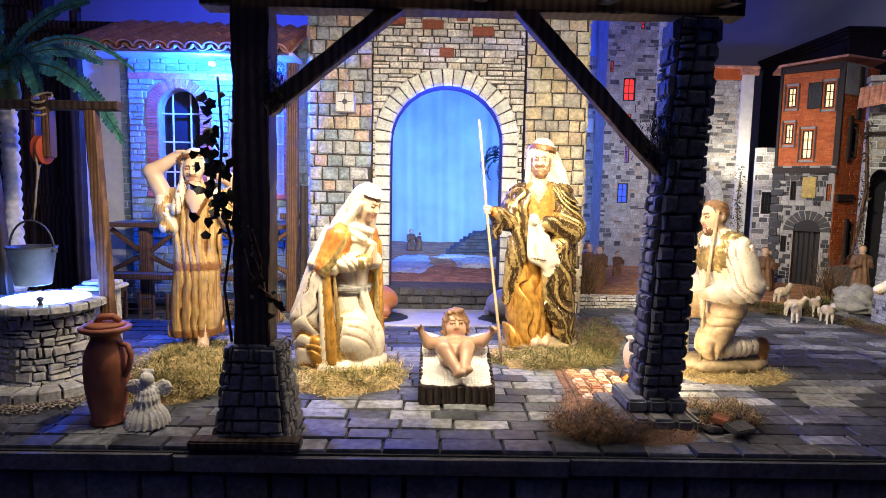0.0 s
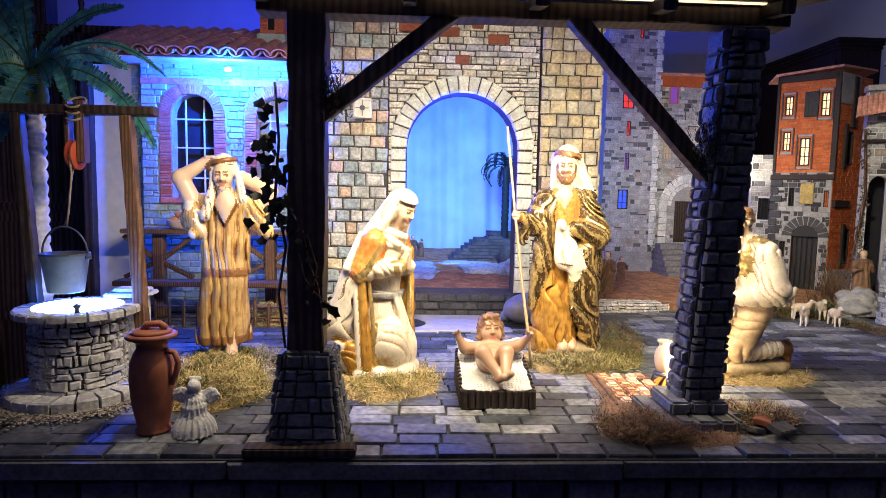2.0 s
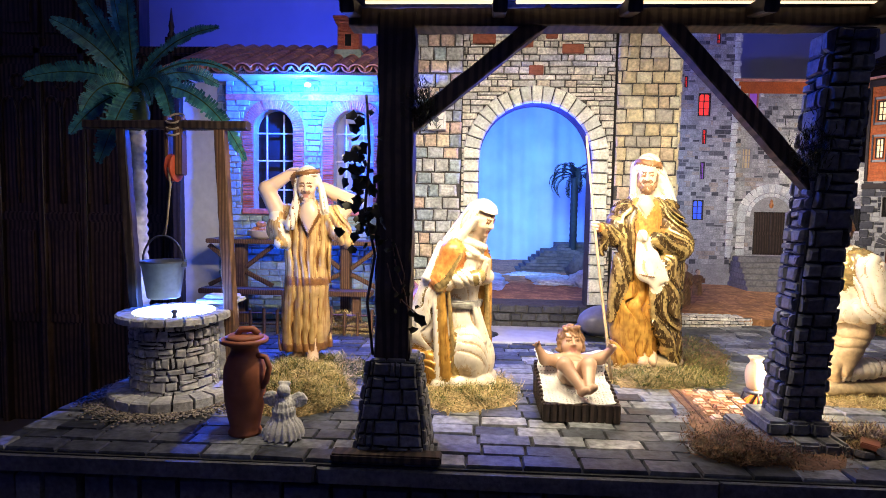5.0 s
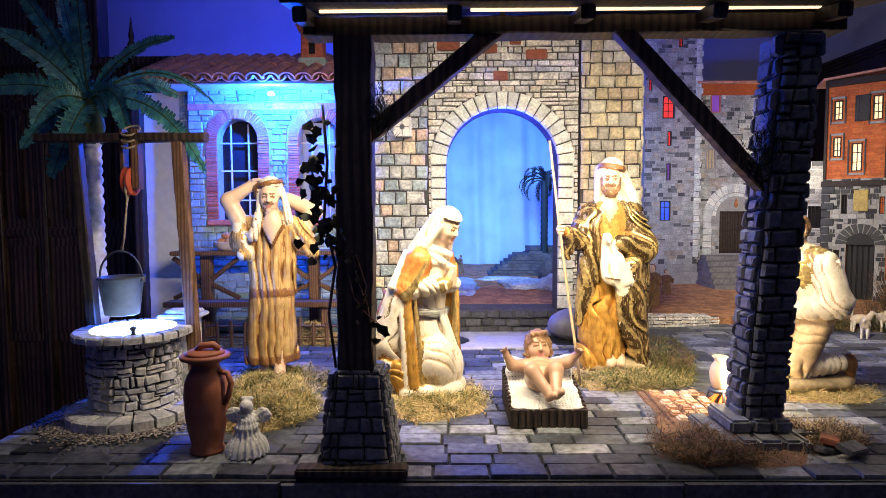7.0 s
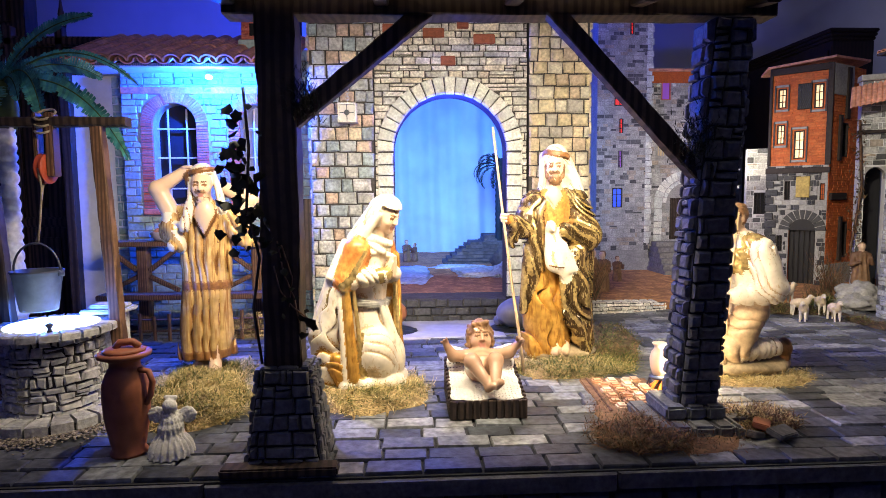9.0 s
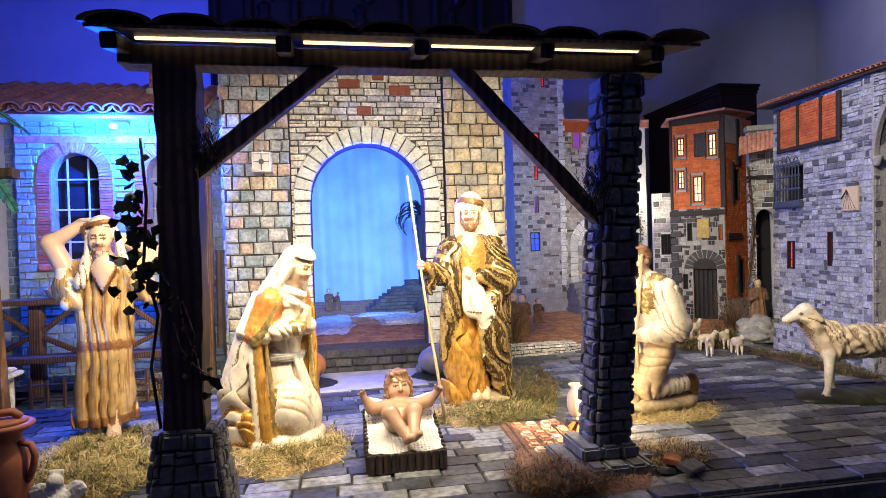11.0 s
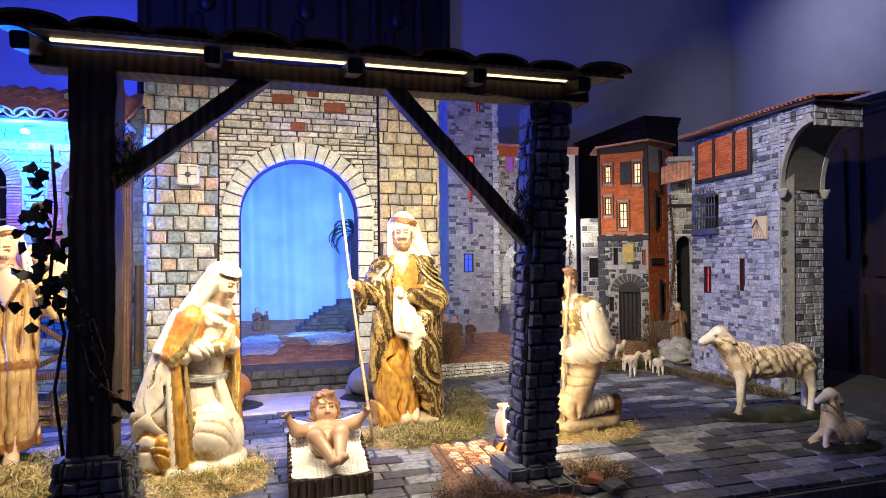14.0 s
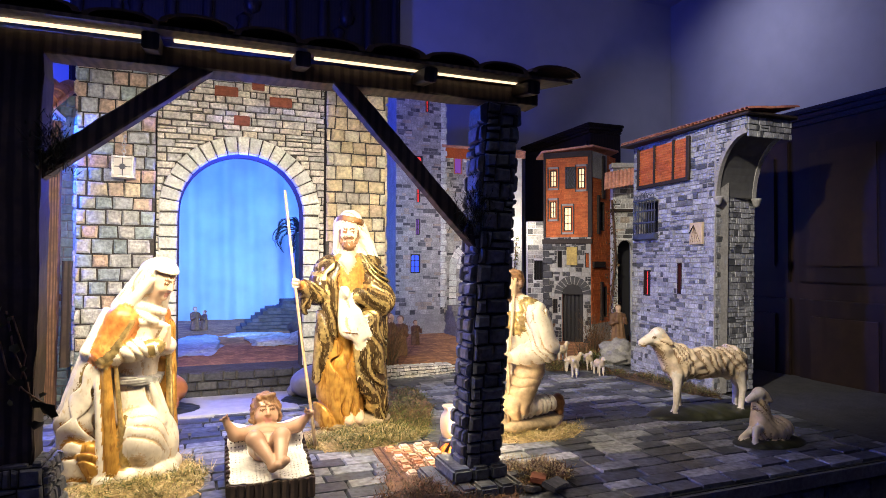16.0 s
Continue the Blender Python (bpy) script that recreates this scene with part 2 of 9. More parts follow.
M_STRAW = mat("dry_straw", (0.50, 0.38, 0.17), 0.8, 0.35, 60, 0, rnd="isl", palette=[(0.52, 0.40, 0.18), (0.40, 0.30, 0.12), (0.58, 0.47, 0.25), (0.30, 0.24, 0.09)])
M_MOSS = mat("dry_moss", (0.14, 0.15, 0.05), 0.9, 0.3, 60, 0, rnd="isl", palette=[(0.13, 0.15, 0.035), (0.06, 0.085, 0.02), (0.24, 0.21, 0.07), (0.04, 0.06, 0.015), (0.34, 0.25, 0.10), (0.09, 0.11, 0.03)])
M_MOSSB = mat("brown_moss", (0.13, 0.07, 0.035), 0.9, 0.3, 60, 0, rnd="isl", palette=[(0.14, 0.075, 0.035), (0.20, 0.10, 0.05), (0.07, 0.045, 0.025), (0.10, 0.08, 0.04)])
M_LEAF = mat("ivy_leaf", (0.02, 0.028, 0.012), 0.5, 0.3, 60, 0.2, rnd="isl", palette=[(0.018, 0.026, 0.012), (0.03, 0.03, 0.012), (0.012, 0.018, 0.01)])
# green fronds, shifted to teal to carry the blue lamplight
M_PALM = mat("blue_lit_frond", (0.05, 0.20, 0.19), 0.34, 0.4, 50, 0.3, rnd="isl", palette=[(0.045, 0.19, 0.18), (0.07, 0.24, 0.19), (0.035, 0.15, 0.16)])
M_TRUNK = mat("palm_trunk_wrap", (0.60, 0.56, 0.54), 0.8, 0.2, 60, 0.6)
# palm colour with the shade behind the arch already in it
M_SHADOWPALM = mat("shaded_small_palm", (0.012, 0.025, 0.03), 0.7, 0.3, 50, 0.2)
M_IRON = mat("grey_zinc", (0.06, 0.068, 0.095), 0.45, 0.25, 40, 0.2, metal=0.1)
M_BLACK = mat("black_iron", (0.012, 0.011, 0.012), 0.5, 0.2, 40, 0.2)
# near-black standing for the shade inside openings
M_DARK = mat("interior_shade", (0.01, 0.01, 0.012), 0.9, 0.2, 20, 0)
M_ROPE = mat("hemp_rope", (0.30, 0.24, 0.16), 0.9, 0.3, 200, 0.5)
M_RED = mat("red_pulley", (0.45, 0.07, 0.03), 0.5, 0.2, 40, 0.2)
M_CLOTH = mat("blue_sky_cloth", (0.42, 0.62, 0.88), 0.9, 0.16, 3.0, 0.1)
M_LACE = mat("white_lace", (0.637, 0.620, 0.578), 0.85, 0.1, 150, 0.8, dist=0.003)
M_SKIN = mat("painted_flesh", (0.58, 0.41, 0.28), 0.30, 0.06, 20, 0.05)
M_FLESHTAN = mat("tan_flesh_paint", (0.42, 0.255, 0.16), 0.26, 0.10, 24, 0.05, spec=0.5)
M_BEARD = mat("light_brown_hair_paint", (0.19, 0.10, 0.045), 0.45, 0.35, 110, 0.5)
# trouser and staff colour; also painted into ivory creases as fold shade
M_WASH = mat("ochre_wash_and_fold_shade", (0.46, 0.33, 0.19), 0.34, 0.25, 60, 0.2)
M_LIP = mat("rose_lip_paint", (0.40, 0.17, 0.12), 0.35, 0.1, 60, 0.05)
M_SASH = mat("grey_sash_paint", (0.34, 0.33, 0.30), 0.4, 0.3, 60, 0.3)
M_GILT = mat("gilt_brushwork", (0.50, 0.36, 0.14), 0.24, 0.45, 70, 0.3, metal=0.6)
M_IVORY = fleck_mix(mat("ivory_paint", (0.64, 0.57, 0.45), 0.30, 0.16, 30, 0.3), (0.46, 0.34, 0.19), (85, 85, 45), 0.58, 0.74)
M_HAIR = mat("brown_hair_paint", (0.16, 0.08, 0.035), 0.45, 0.3, 90, 0.5)
M_GOLD = fleck_mix(mat("gold_brown_robe", (0.56, 0.30, 0.06), 0.26, 0.3, 40, 0.2, metal=0.35), (0.26, 0.11, 0.02), (70, 70, 14), 0.50, 0.70)
M_OCHRE = fleck_mix(mat("orange_mantle", (0.50, 0.19, 0.045), 0.35, 0.35, 60, 0.3), (0.30, 0.10, 0.02), (60, 60, 40), 0.52, 0.72)
M_CLOAK = fleck_mix(mat("dark_gilded_cloak", (0.050, 0.030, 0.012), 0.26, 0.4, 30, 0.3), (0.52, 0.39, 0.18), (170, 170, 32), 0.585, 0.65, metal=0.6)
M_STRIPE = fleck_mix(mat("striped_gold_robe", (0.56, 0.37, 0.15), 0.26, 0.3, 30, 0.15, metal=0.2), (0.32, 0.16, 0.05), (120, 60, 6), 0.48, 0.66)
# hems, bands and boots; also painted into robe creases as fold shade
M_HEM = mat("brown_hem_and_fold_shade", (0.20, 0.09, 0.03), 0.4, 0.3, 90, 0.2)
M_WOOL = mat("sheep_wool_paint", (0.58, 0.46, 0.30), 0.5, 0.25, 40, 0.3)
# brown for eye and mouth, and for shade painted between the wool curls
M_WOOLD = mat("wool_crease_shade_and_eye_brown", (0.22, 0.14, 0.07), 0.55, 0.25, 60, 0.2)
M_GREY = mat("grey_donkey_paint", (0.17, 0.16, 0.17), 0.4, 0.2, 30, 0.2)
M_OX = mat("brown_ox_paint", (0.34, 0.13, 0.05), 0.35, 0.2, 30, 0.2)
M_BASEGREEN = mat("mossy_base_paint", (0.022, 0.024, 0.012), 0.45, 0.4, 40, 0.6)
M_ROCKBASE = mat("painted_rock_base", (0.26, 0.20, 0.12), 0.6, 0.4, 40, 0.6)
M_POTTERY = mat("cream_pottery", (0.62, 0.50, 0.36), 0.3, 0.1, 30, 0.05)
M_FIRE = glow("ember_glow", (1.0, 0.22, 0.03), 2.0)
M_STRIP = glow("strip_glow", (1.0, 0.74, 0.46), 1.6)
M_LAMPB = glow("blue_lamp_glow", (0.1, 0.7, 1.0), 25.0)
M_WINR = glow("red_window_glow", (0.9, 0.05, 0.05), 0.8)
M_WINB = glow("blue_window_glow", (0.02, 0.08, 0.9), 0.9)
M_WINY = glow("warm_window_glow", (1.0, 0.72, 0.42), 0.95)
M_WINP = glow("violet_window_glow", (0.25, 0.08, 0.5), 0.4)
M_WELLTOP = glow("well_water_glow", (0.62, 0.80, 1.0), 6.0)
M_DIAL = mat("cream_sundial", (0.62, 0.48, 0.28), 0.6, 0.1, 60, 0.2)
M_STRAP = mat("dark_timber_trim", (0.03, 0.02, 0.016), 0.7, 0.3, 60, 0.3)
M_PEBBLE = mat("gravel_pebble", (0.2, 0.17, 0.14), 0.8, 0.3, 60, 0.3, rnd="isl", palette=[(0.24, 0.20, 0.16), (0.17, 0.14, 0.12), (0.30, 0.26, 0.21), (0.13, 0.11, 0.10)])
M_TILEFLOOR = mat("room_floor_stone", (0.12, 0.10, 0.09), 0.5, 0.2, 6, 0.2)

# ---- makers ----


def thing(name, at, label="", category="", group="", kind=""):
    ob = new(name)
    ob.empty_display_size = 0.05
    ob.location = at
    return tagged(ob, label, category, group, kind)


def part(name, data, material, parent=None, label=""):
    """Links a mesh (bmesh or mesh data, in world places) as one object, under a thing or a part."""
    if isinstance(data, bmesh.types.BMesh):
        me = bpy.data.meshes.new(name)
        data.to_mesh(me)
        data.free()
    else:
        me = data
    if material and not me.materials:
        me.materials.append(material)
    ob = new(name, me)
    if parent:
        ob.parent = parent
        ob.matrix_parent_inverse = Matrix.Translation(parent.location).inverted()
    return tagged(ob, label)


def mesh(name, verts, faces, smooth=False):
    me = bpy.data.meshes.new(name)
    me.from_pydata([tuple(v) for v in verts], [], faces)
    if smooth:
        me.shade_smooth()
    me.update()
    return me


def box(bm, a, b, m=None, bevel=0.0):
    """A box from corner a to corner b, its edges bevelled, turned by m."""
    c = [(a[i] + b[i]) / 2 for i in range(3)]
    s = [abs(b[i] - a[i]) for i in range(3)]
    r = bmesh.ops.create_cube(bm, size=1)
    vs = r["verts"]
    bmesh.ops.scale(bm, vec=s, verts=vs)
    bmesh.ops.translate(bm, vec=c, verts=vs)
    if bevel:
        es = list({e for v in vs for e in v.link_edges})
        o = bmesh.ops.bevel(bm, geom=es, offset=bevel, segments=2, affect="EDGES", clamp_overlap=True)
        vs = list({v for f in o["faces"] for v in f.verts} | {v for v in vs if v.is_valid})
    if m is not None:
        bmesh.ops.transform(bm, matrix=m, verts=vs)
    return bm


def block(a, b, m=None, bevel=0.003):
    return box(bmesh.new(), a, b, m, bevel)


def timber(a, b, w, d, up=(0, 1, 0), bevel=0.004, wob=0.0, seed=0):
    """A hewn beam from a to b, w wide and d deep, with uneven faces."""
    a, b = Vector(a), Vector(b)
    z = (b - a).normalized()
    y = Vector(up)
    y = (y - y.dot(z) * z).normalized()
    x = y.cross(z)
    n = max(2, int((b - a).length / 0.04))
    rng = random.Random(seed)
    vs, fs = [], []
    for i in range(n + 1):
        p = a.lerp(b, i / n)
        k = [1 + wob * rng.uniform(-1, 1) for _ in range(8)]
        c = bevel
        ring = [(-w / 2 + c, -d / 2), (w / 2 - c, -d / 2), (w / 2, -d / 2 + c), (w / 2, d / 2 - c), (w / 2 - c, d / 2), (-w / 2 + c, d / 2), (-w / 2, d / 2 - c), (-w / 2, -d / 2 + c)]
        vs += [p + x * u * k[j] + y * v * k[j] for j, (u, v) in enumerate(ring)]
    for i in range(n):
        for j in range(8):
            fs.append((8 * i + j, 8 * i + (j + 1) % 8, 8 * i + 8 + (j + 1) % 8, 8 * i + 8 + j))
    fs += [tuple(range(7, -1, -1)), tuple(range(8 * n, 8 * n + 8))]
    return mesh("timber", vs, fs)


def lathe(profile, at, n=40, wob=0.0):
    """A turned shape from (radius, height) pairs."""
    vs, fs = [], []
    for i, (r, h) in enumerate(profile):
        for j in range(n):
            t = 2 * math.pi * j / n
            k = 1 + wob * math.sin(3 * t + i)
            vs.append((at[0] + r * k * math.cos(t), at[1] + r * k * math.sin(t), at[2] + h))
    for i in range(len(profile) - 1):
        for j in range(n):
            fs.append((i * n + j, i * n + (j + 1) % n, i * n + n + (j + 1) % n, i * n + n + j))
    fs.append(tuple(range(n - 1, -1, -1)))
    m = len(profile) - 1
    fs.append(tuple(range(m * n, m * n + n)))
    return mesh("turned", vs, fs, True)


def tube(points, r, n=8, taper=1.0):
    pts = [Vector(p) for p in points]
    vs, fs = [], []
    for i, p in enumerate(pts):
        t = (pts[min(i + 1, len(pts) - 1)] - pts[max(i - 1, 0)]).normalized()
        u = t.orthogonal().normalized() if i == 0 else (u - u.dot(t) * t).normalized()
        v = t.cross(u)
        k = r * (1 + (taper - 1) * i / max(1, len(pts) - 1))
        vs += [p + u * k * math.cos(2 * math.pi * j / n) + v * k * math.sin(2 * math.pi * j / n) for j in range(n)]
    for i in range(len(pts) - 1):
        for j in range(n):
            fs.append((i * n + j, i * n + (j + 1) % n, i * n + n + (j + 1) % n, i * n + n + j))
    fs += [tuple(range(n - 1, -1, -1)), tuple(range((len(pts) - 1) * n, len(pts) * n))]
    return mesh("tube", vs, fs, True)


def plane_map(origin, along, up=(0, 0, 1)):
    """Local (u, v, out) to world, on a wall whose outside lies to the right of along."""
    o, a, u = Vector(origin), Vector(along).normalized(), Vector(up).normalized()
    out = a.cross(u)
    return lambda x, y, d: o + a * x + u * y + out * d


def ring_map(cx, cy, r, z=0.0, start=0.0):
    return lambda x, y, d: Vector((cx + (r + d) * math.cos(start + x / r), cy + (r + d) * math.sin(start + x / r), z + y))


def stone(f, quad, depth, rng, chamfer=0.006, jit=0.0025, sink=0.004):
    """One rough stone on a surface: quad is its four corners in (u, v); sides, rounded rim and face."""
    cu = sum(q[0] for q in quad) / 4
    cv = sum(q[1] for q in quad) / 4
    q = [(u + rng.uniform(-jit, jit), v + rng.uniform(-jit, jit)) for u, v in quad]
    d = depth * rng.uniform(0.7, 1.15)

    def ring(shrink, h):
        out = []
        for u, v in q:
            su, sv = cu - u, cv - v
            n = math.hypot(su, sv) or 1
            out.append(f(u + su / n * shrink, v + sv / n * shrink, h + (rng.uniform(-1, 1) * 0.12 * d if h > 0 else 0)))
        return out

    vs = ring(0, -sink) + ring(0, d * 0.55) + ring(chamfer, d)
    fs = [(i + 4 * k, (i + 1) % 4 + 4 * k, (i + 1) % 4 + 4 * k + 4, i + 4 * k + 4) for k in (0, 1) for i in range(4)] + [(8, 9, 10, 11)]
    return vs, fs


def rect(u0, v0, u1, v1):
    return [(u0, v0), (u1, v0), (u1, v1), (u0, v1)]


def courses(w, h, rows, lens, gap, rng, split=0.0):
    """Rows of stones over w by h; split is the share of stones that are halved or stood on end."""
    out, v = [], 0.0
    while v < h - 0.3 * rows[0]:
        rh = min(rng.uniform(*rows), h - v)
        if h - v - rh < 0.5 * rows[0]:
            rh = h - v
        u = -rng.uniform(0, lens[0])
        while u < w:
            l = rng.uniform(*lens)
            a, b = max(u, 0), min(u + l, w)
            if b - a > 0.35 * rows[0]:
                r = rng.random()
                if r < split * 0.5:
                    m = v + rh * rng.uniform(0.35, 0.65)
                    out += [(a, v, b, m), (a, m, b, v + rh)]
                elif r < split:
                    k = a + (b - a) * rng.uniform(0.25, 0.75)
                    out += [(a, v, k, v + rh), (k, v, b, v + rh)]
                else:
                    out.append((a, v, b, v + rh))
            u += l
        v += rh
    g = gap / 2
    return [(a + g, b + g, c - g, d - g) for a, b, c, d in out]


def lay(parent, f, quads, material, depth, rng, name="stone", joined=False, chamfer=0.006, jit=0.0025, label="", limit=300, sink=0.004):
    """Lays stones on a surface, each as an object, or all as one mesh."""
    every, faces = [], []
    for i, q in enumerate(quads):
        vs, fs = stone(f, q, depth, rng, chamfer, jit, sink)
        if joined or i >= limit:
            k = len(every)
            every += vs
            faces += [tuple(j + k for j in t) for t in fs]
        else:
            part(name, mesh(name, vs, fs), material, parent)
    if every:
        ob = part(name + "work", mesh(name, every, faces), material, parent, label)
        tagged(ob, kind="stuff")
        return ob


def slab(f, outline, thick, name="slab"):
    """A wall plate behind a surface, of any outline in (u, v)."""
    vs = [f(u, v, 0) for u, v in outline] + [f(u, v, -thick) for u, v in outline]
    n = len(outline)
    fs = [tuple(range(n)), tuple(range(2 * n - 1, n - 1, -1))] + [(i + n, (i + 1) % n + n, (i + 1) % n, i) for i in range(n)]
    return mesh(name, vs, fs)


def cut_out(rects, hole):
    """Drops or shortens stones that overlap a hole: hole(u, v) is True inside."""
    out = []
    for a, b, c, d in rects:
        m = (b + d) / 2
        ins = [hole(a + (c - a) * k / 8, v) for v in (b, m, d) for k in range(9)]
        if all(ins):
            continue
        if any(ins):
            free = [k for k in range(9) if not any(hole(a + (c - a) * k / 8, v) for v in (b, m, d))]
            if len(free) < 2:
                continue
            a, c = a + (c - a) * free[0] / 8, a + (c - a) * free[-1] / 8
            if free[-1] - free[0] != len(free) - 1 or c - a < 0.012:
                continue
        out.append((a, b, c, d))
    return out


def in_arch(cx, half, spring, bottom=-1.0, rise=None):
    rise = rise or half
    return lambda u, v: bottom < v <= spring and abs(u - cx) < half or v > spring and ((u - cx) / half) ** 2 + ((v - spring) / rise) ** 2 < 1


def arch_ring(cx, spring, r0, r1, n, gap=0.006, t0=0.0, t1=math.pi):
    out = []
    for i in range(n):
        a, b = t0 + (t1 - t0) * i / n + gap / r1, t0 + (t1 - t0) * (i + 1) / n - gap / r1
        p = lambda r, t: (cx + r * math.cos(t), spring + r * math.sin(t))
        out.append([p(r0, a), p(r1, a), p(r1, b), p(r0, b)])
    return out


def arch_wall_outline(w, h, cx, half, spring, n=24):
    """Outline in (u, v) of a wall with an arched gateway from the ground."""
    arc = [(cx - half * math.cos(math.pi * i / n), spring + half * math.sin(math.pi * i / n)) for i in range(n + 1)]
    return [(0, 0), (cx - half, 0)] + arc + [(cx + half, 0), (w, 0), (w, h), (0, h)]


def barrel_tile(p, along, across, up, L, r, taper=0.85, n=7):
    """One half-round roof tile, with thickness, as vertices and faces."""
    p, along, across, up = Vector(p), Vector(along).normalized(), Vector(across).normalized(), Vector(up).normalized()
    V, F = [], []
    for e, k in ((0, 1.0), (1, taper)):
        for t in (1.0, 0.8):
            for i in range(n + 1):
                a = math.pi * i / n
                V.append(p + along * L * e + across * r * k * t * math.cos(a) + up * (r * k * t * math.sin(a) * 0.8))
    m = n + 1
    for i in range(n):
        F += [(i, i + 1, 2 * m + i + 1, 2 * m + i), (m + i + 1, m + i, 3 * m + i, 3 * m + i + 1), (i + 1, i, m + i, m + i + 1), (2 * m + i, 2 * m + i + 1, 3 * m + i + 1, 3 * m + i)]
    F += [(0, 2 * m, 3 * m, m), (n, m + n, 3 * m + n, 2 * m + n)]
    return V, F

# ---- room ----
rng = random.Random(4)
floor = tagged(part("floor", block((-6, -2.5, -0.95), (6, 8, -0.90), bevel=0), M_TILEFLOOR), "dark stone floor of the room", "floor", kind="structure")
tagged(part("wall_back", block((-6, 6.6, -0.9), (6, 6.8, 4.2), bevel=0), M_WALL), "plain painted back wall of the room", "wall", kind="structure")
tagged(part("wall_left", block((-6.2, -2.5, -0.9), (-6, 8, 4.2), bevel=0), M_WALL), "plain painted side wall of the room", "wall", kind="structure")
tagged(part("wall_right", block((6, -2.5, -0.9), (6.2, 8, 4.2), bevel=0), M_WALL), "plain painted side wall of the room", "wall", kind="structure")
tagged(part("wall_front", block((-6, -2.7, -0.9), (6, -2.5, 4.2), bevel=0), M_WALL), "plain painted wall behind the viewer", "wall", kind="structure")
tagged(part("ceiling", block((-6.2, -2.7, 4.2), (6.2, 8, 4.3), bevel=0), M_WALL), "plain painted ceiling of the room", "ceiling", kind="structure")

# ---- platform and paving ----
platform = thing("display_platform", (0.5, 3.5, -0.9), "large dark table that carries the whole model village", "table")
part("tabletop", block((-1.34, 1.46, -0.06), (3.6, 6.4, -0.012), bevel=0.004), M_JOINT, platform)
part("base", block((-1.30, 1.50, -0.9), (3.55, 6.35, -0.06), bevel=0.004), M_JOINT, platform)
front = plane_map((-1.34, 1.50, -0.30), (1, 0, 0))
fq = []
u = 0.0
while u < 3.9:
    w = rng.uniform(0.07, 0.15)
    fq.append(rect(u + 0.004, 0.02, u + w - 0.004, 0.225))
    u += w
lay(platform, front, fq, M_DARKSTONE, 0.025, rng, "facing_block", limit=60)
lay(platform, plane_map((-1.34, 1.462, -0.055), (1, 0, 0)), [rect(a, 0, b, 0.04) for a, b in ((0.0, 0.9), (0.905, 1.9), (1.905, 3.9))], M_DARKSTONE, 0.02, rng, "edge_board", limit=9)

paving = thing("paving", (0.5, 2.4, -0.012), "grey slate paving in staggered rectangular slabs", "paving", kind="structure")
part("bed", block((-1.33, 1.46, -0.03), (2.5, 3.5, -0.011), bevel=0), M_JOINT, paving)


def flat_map(x, y, d):
    return Vector((x, y, -0.012 + d))


def right_edge(y):
    return 2.46 + 0.1 * (y - 1.6)


near_q, far_q = [], []
y = 1.465
while y < 3.42:
    hrow = rng.uniform(0.062, 0.078)
    x = -1.33 + rng.uniform(-0.12, 0)
    while x < right_edge(y):
        l = rng.uniform(0.10, 0.165)
        a, b = max(x, -1.33), min(x + l, right_edge(y))
        if b - a > 0.03:
            q = rect(a + 0.003, y + 0.003, b - 0.003, y + hrow - 0.003)
            (near_q if -0.65 < a < 1.75 and y < 2.45 else far_q).append(q)
        x += l
    y += hrow

# ---- gateway wall ----
WY = 3.195
gate = thing("gateway_wall", (0.26, 3.3, 0), "tall model wall of pale rubble with a round stone archway", "wall")
g0 = plane_map((-0.13, WY + 0.02, 0), (1, 0, 0))
CX, HALF, SPR, TOPZ = 0.262 + 0.13, 0.295, 0.90, 1.62
part("core", slab(g0, arch_wall_outline(0.795, TOPZ, CX, HALF, SPR), 0.14), M_MORTAR_D, gate)
rs = cut_out(courses(0.795, TOPZ, (0.024, 0.042), (0.06, 0.14), 0.006, rng, 0.35), in_arch(CX, HALF + 0.072, SPR))
M_REDB = mat("red_tile_patch", (0.3, 0.09, 0.05), 0.7, 0.25, 60, 0.5)
plain = []
for r in rs:
    plain.append(rect(*r))
lay(gate, g0, plain, M_RUBBLE, 0.013, rng, "stone", chamfer=0.004, jit=0.002)
lay(gate, g0, arch_ring(CX, SPR, HALF, HALF + 0.088, 19, 0.003), M_VOUSS, 0.022, rng, "voussoir", chamfer=0.005, jit=0.001)
jq = []
v = 0.13
while v < SPR - 0.01:
    h = min(rng.uniform(0.055, 0.075), SPR - v)
    for side in (-1, 1):
        a, b = sorted((CX + side * HALF, CX + side * (HALF + 0.085)))
        jq.append(rect(a + 0.002, v + 0.003, b - 0.002, v + h - 0.003))
    v += h
lay(gate, g0, jq, M_VOUSS, 0.022, rng, "jamb_stone", chamfer=0.005, jit=0.001)
# red tile patches set into the rubble
for px, pz, w in ((0.253, 1.361, 0.075), (0.18, 1.50, 0.11), (0.44, 1.47, 0.11), (0.33, 1.545, 0.06), (-0.02, 1.52, 0.12)):
    pp = block((px - w / 2, WY - 0.002, pz - 0.024), (px + w / 2, WY + 0.03, pz + 0.024), bevel=0.003)
    part("tile_patch", pp, M_REDB, gate)
    for k in range(4):
        part("tile_course", block((px - w / 2 + 0.003, WY - 0.005, pz - 0.021 + k * 0.011), (px + w / 2 - 0.003, WY, pz - 0.014 + k * 0.011), bevel=0.0015), M_REDB, gate)

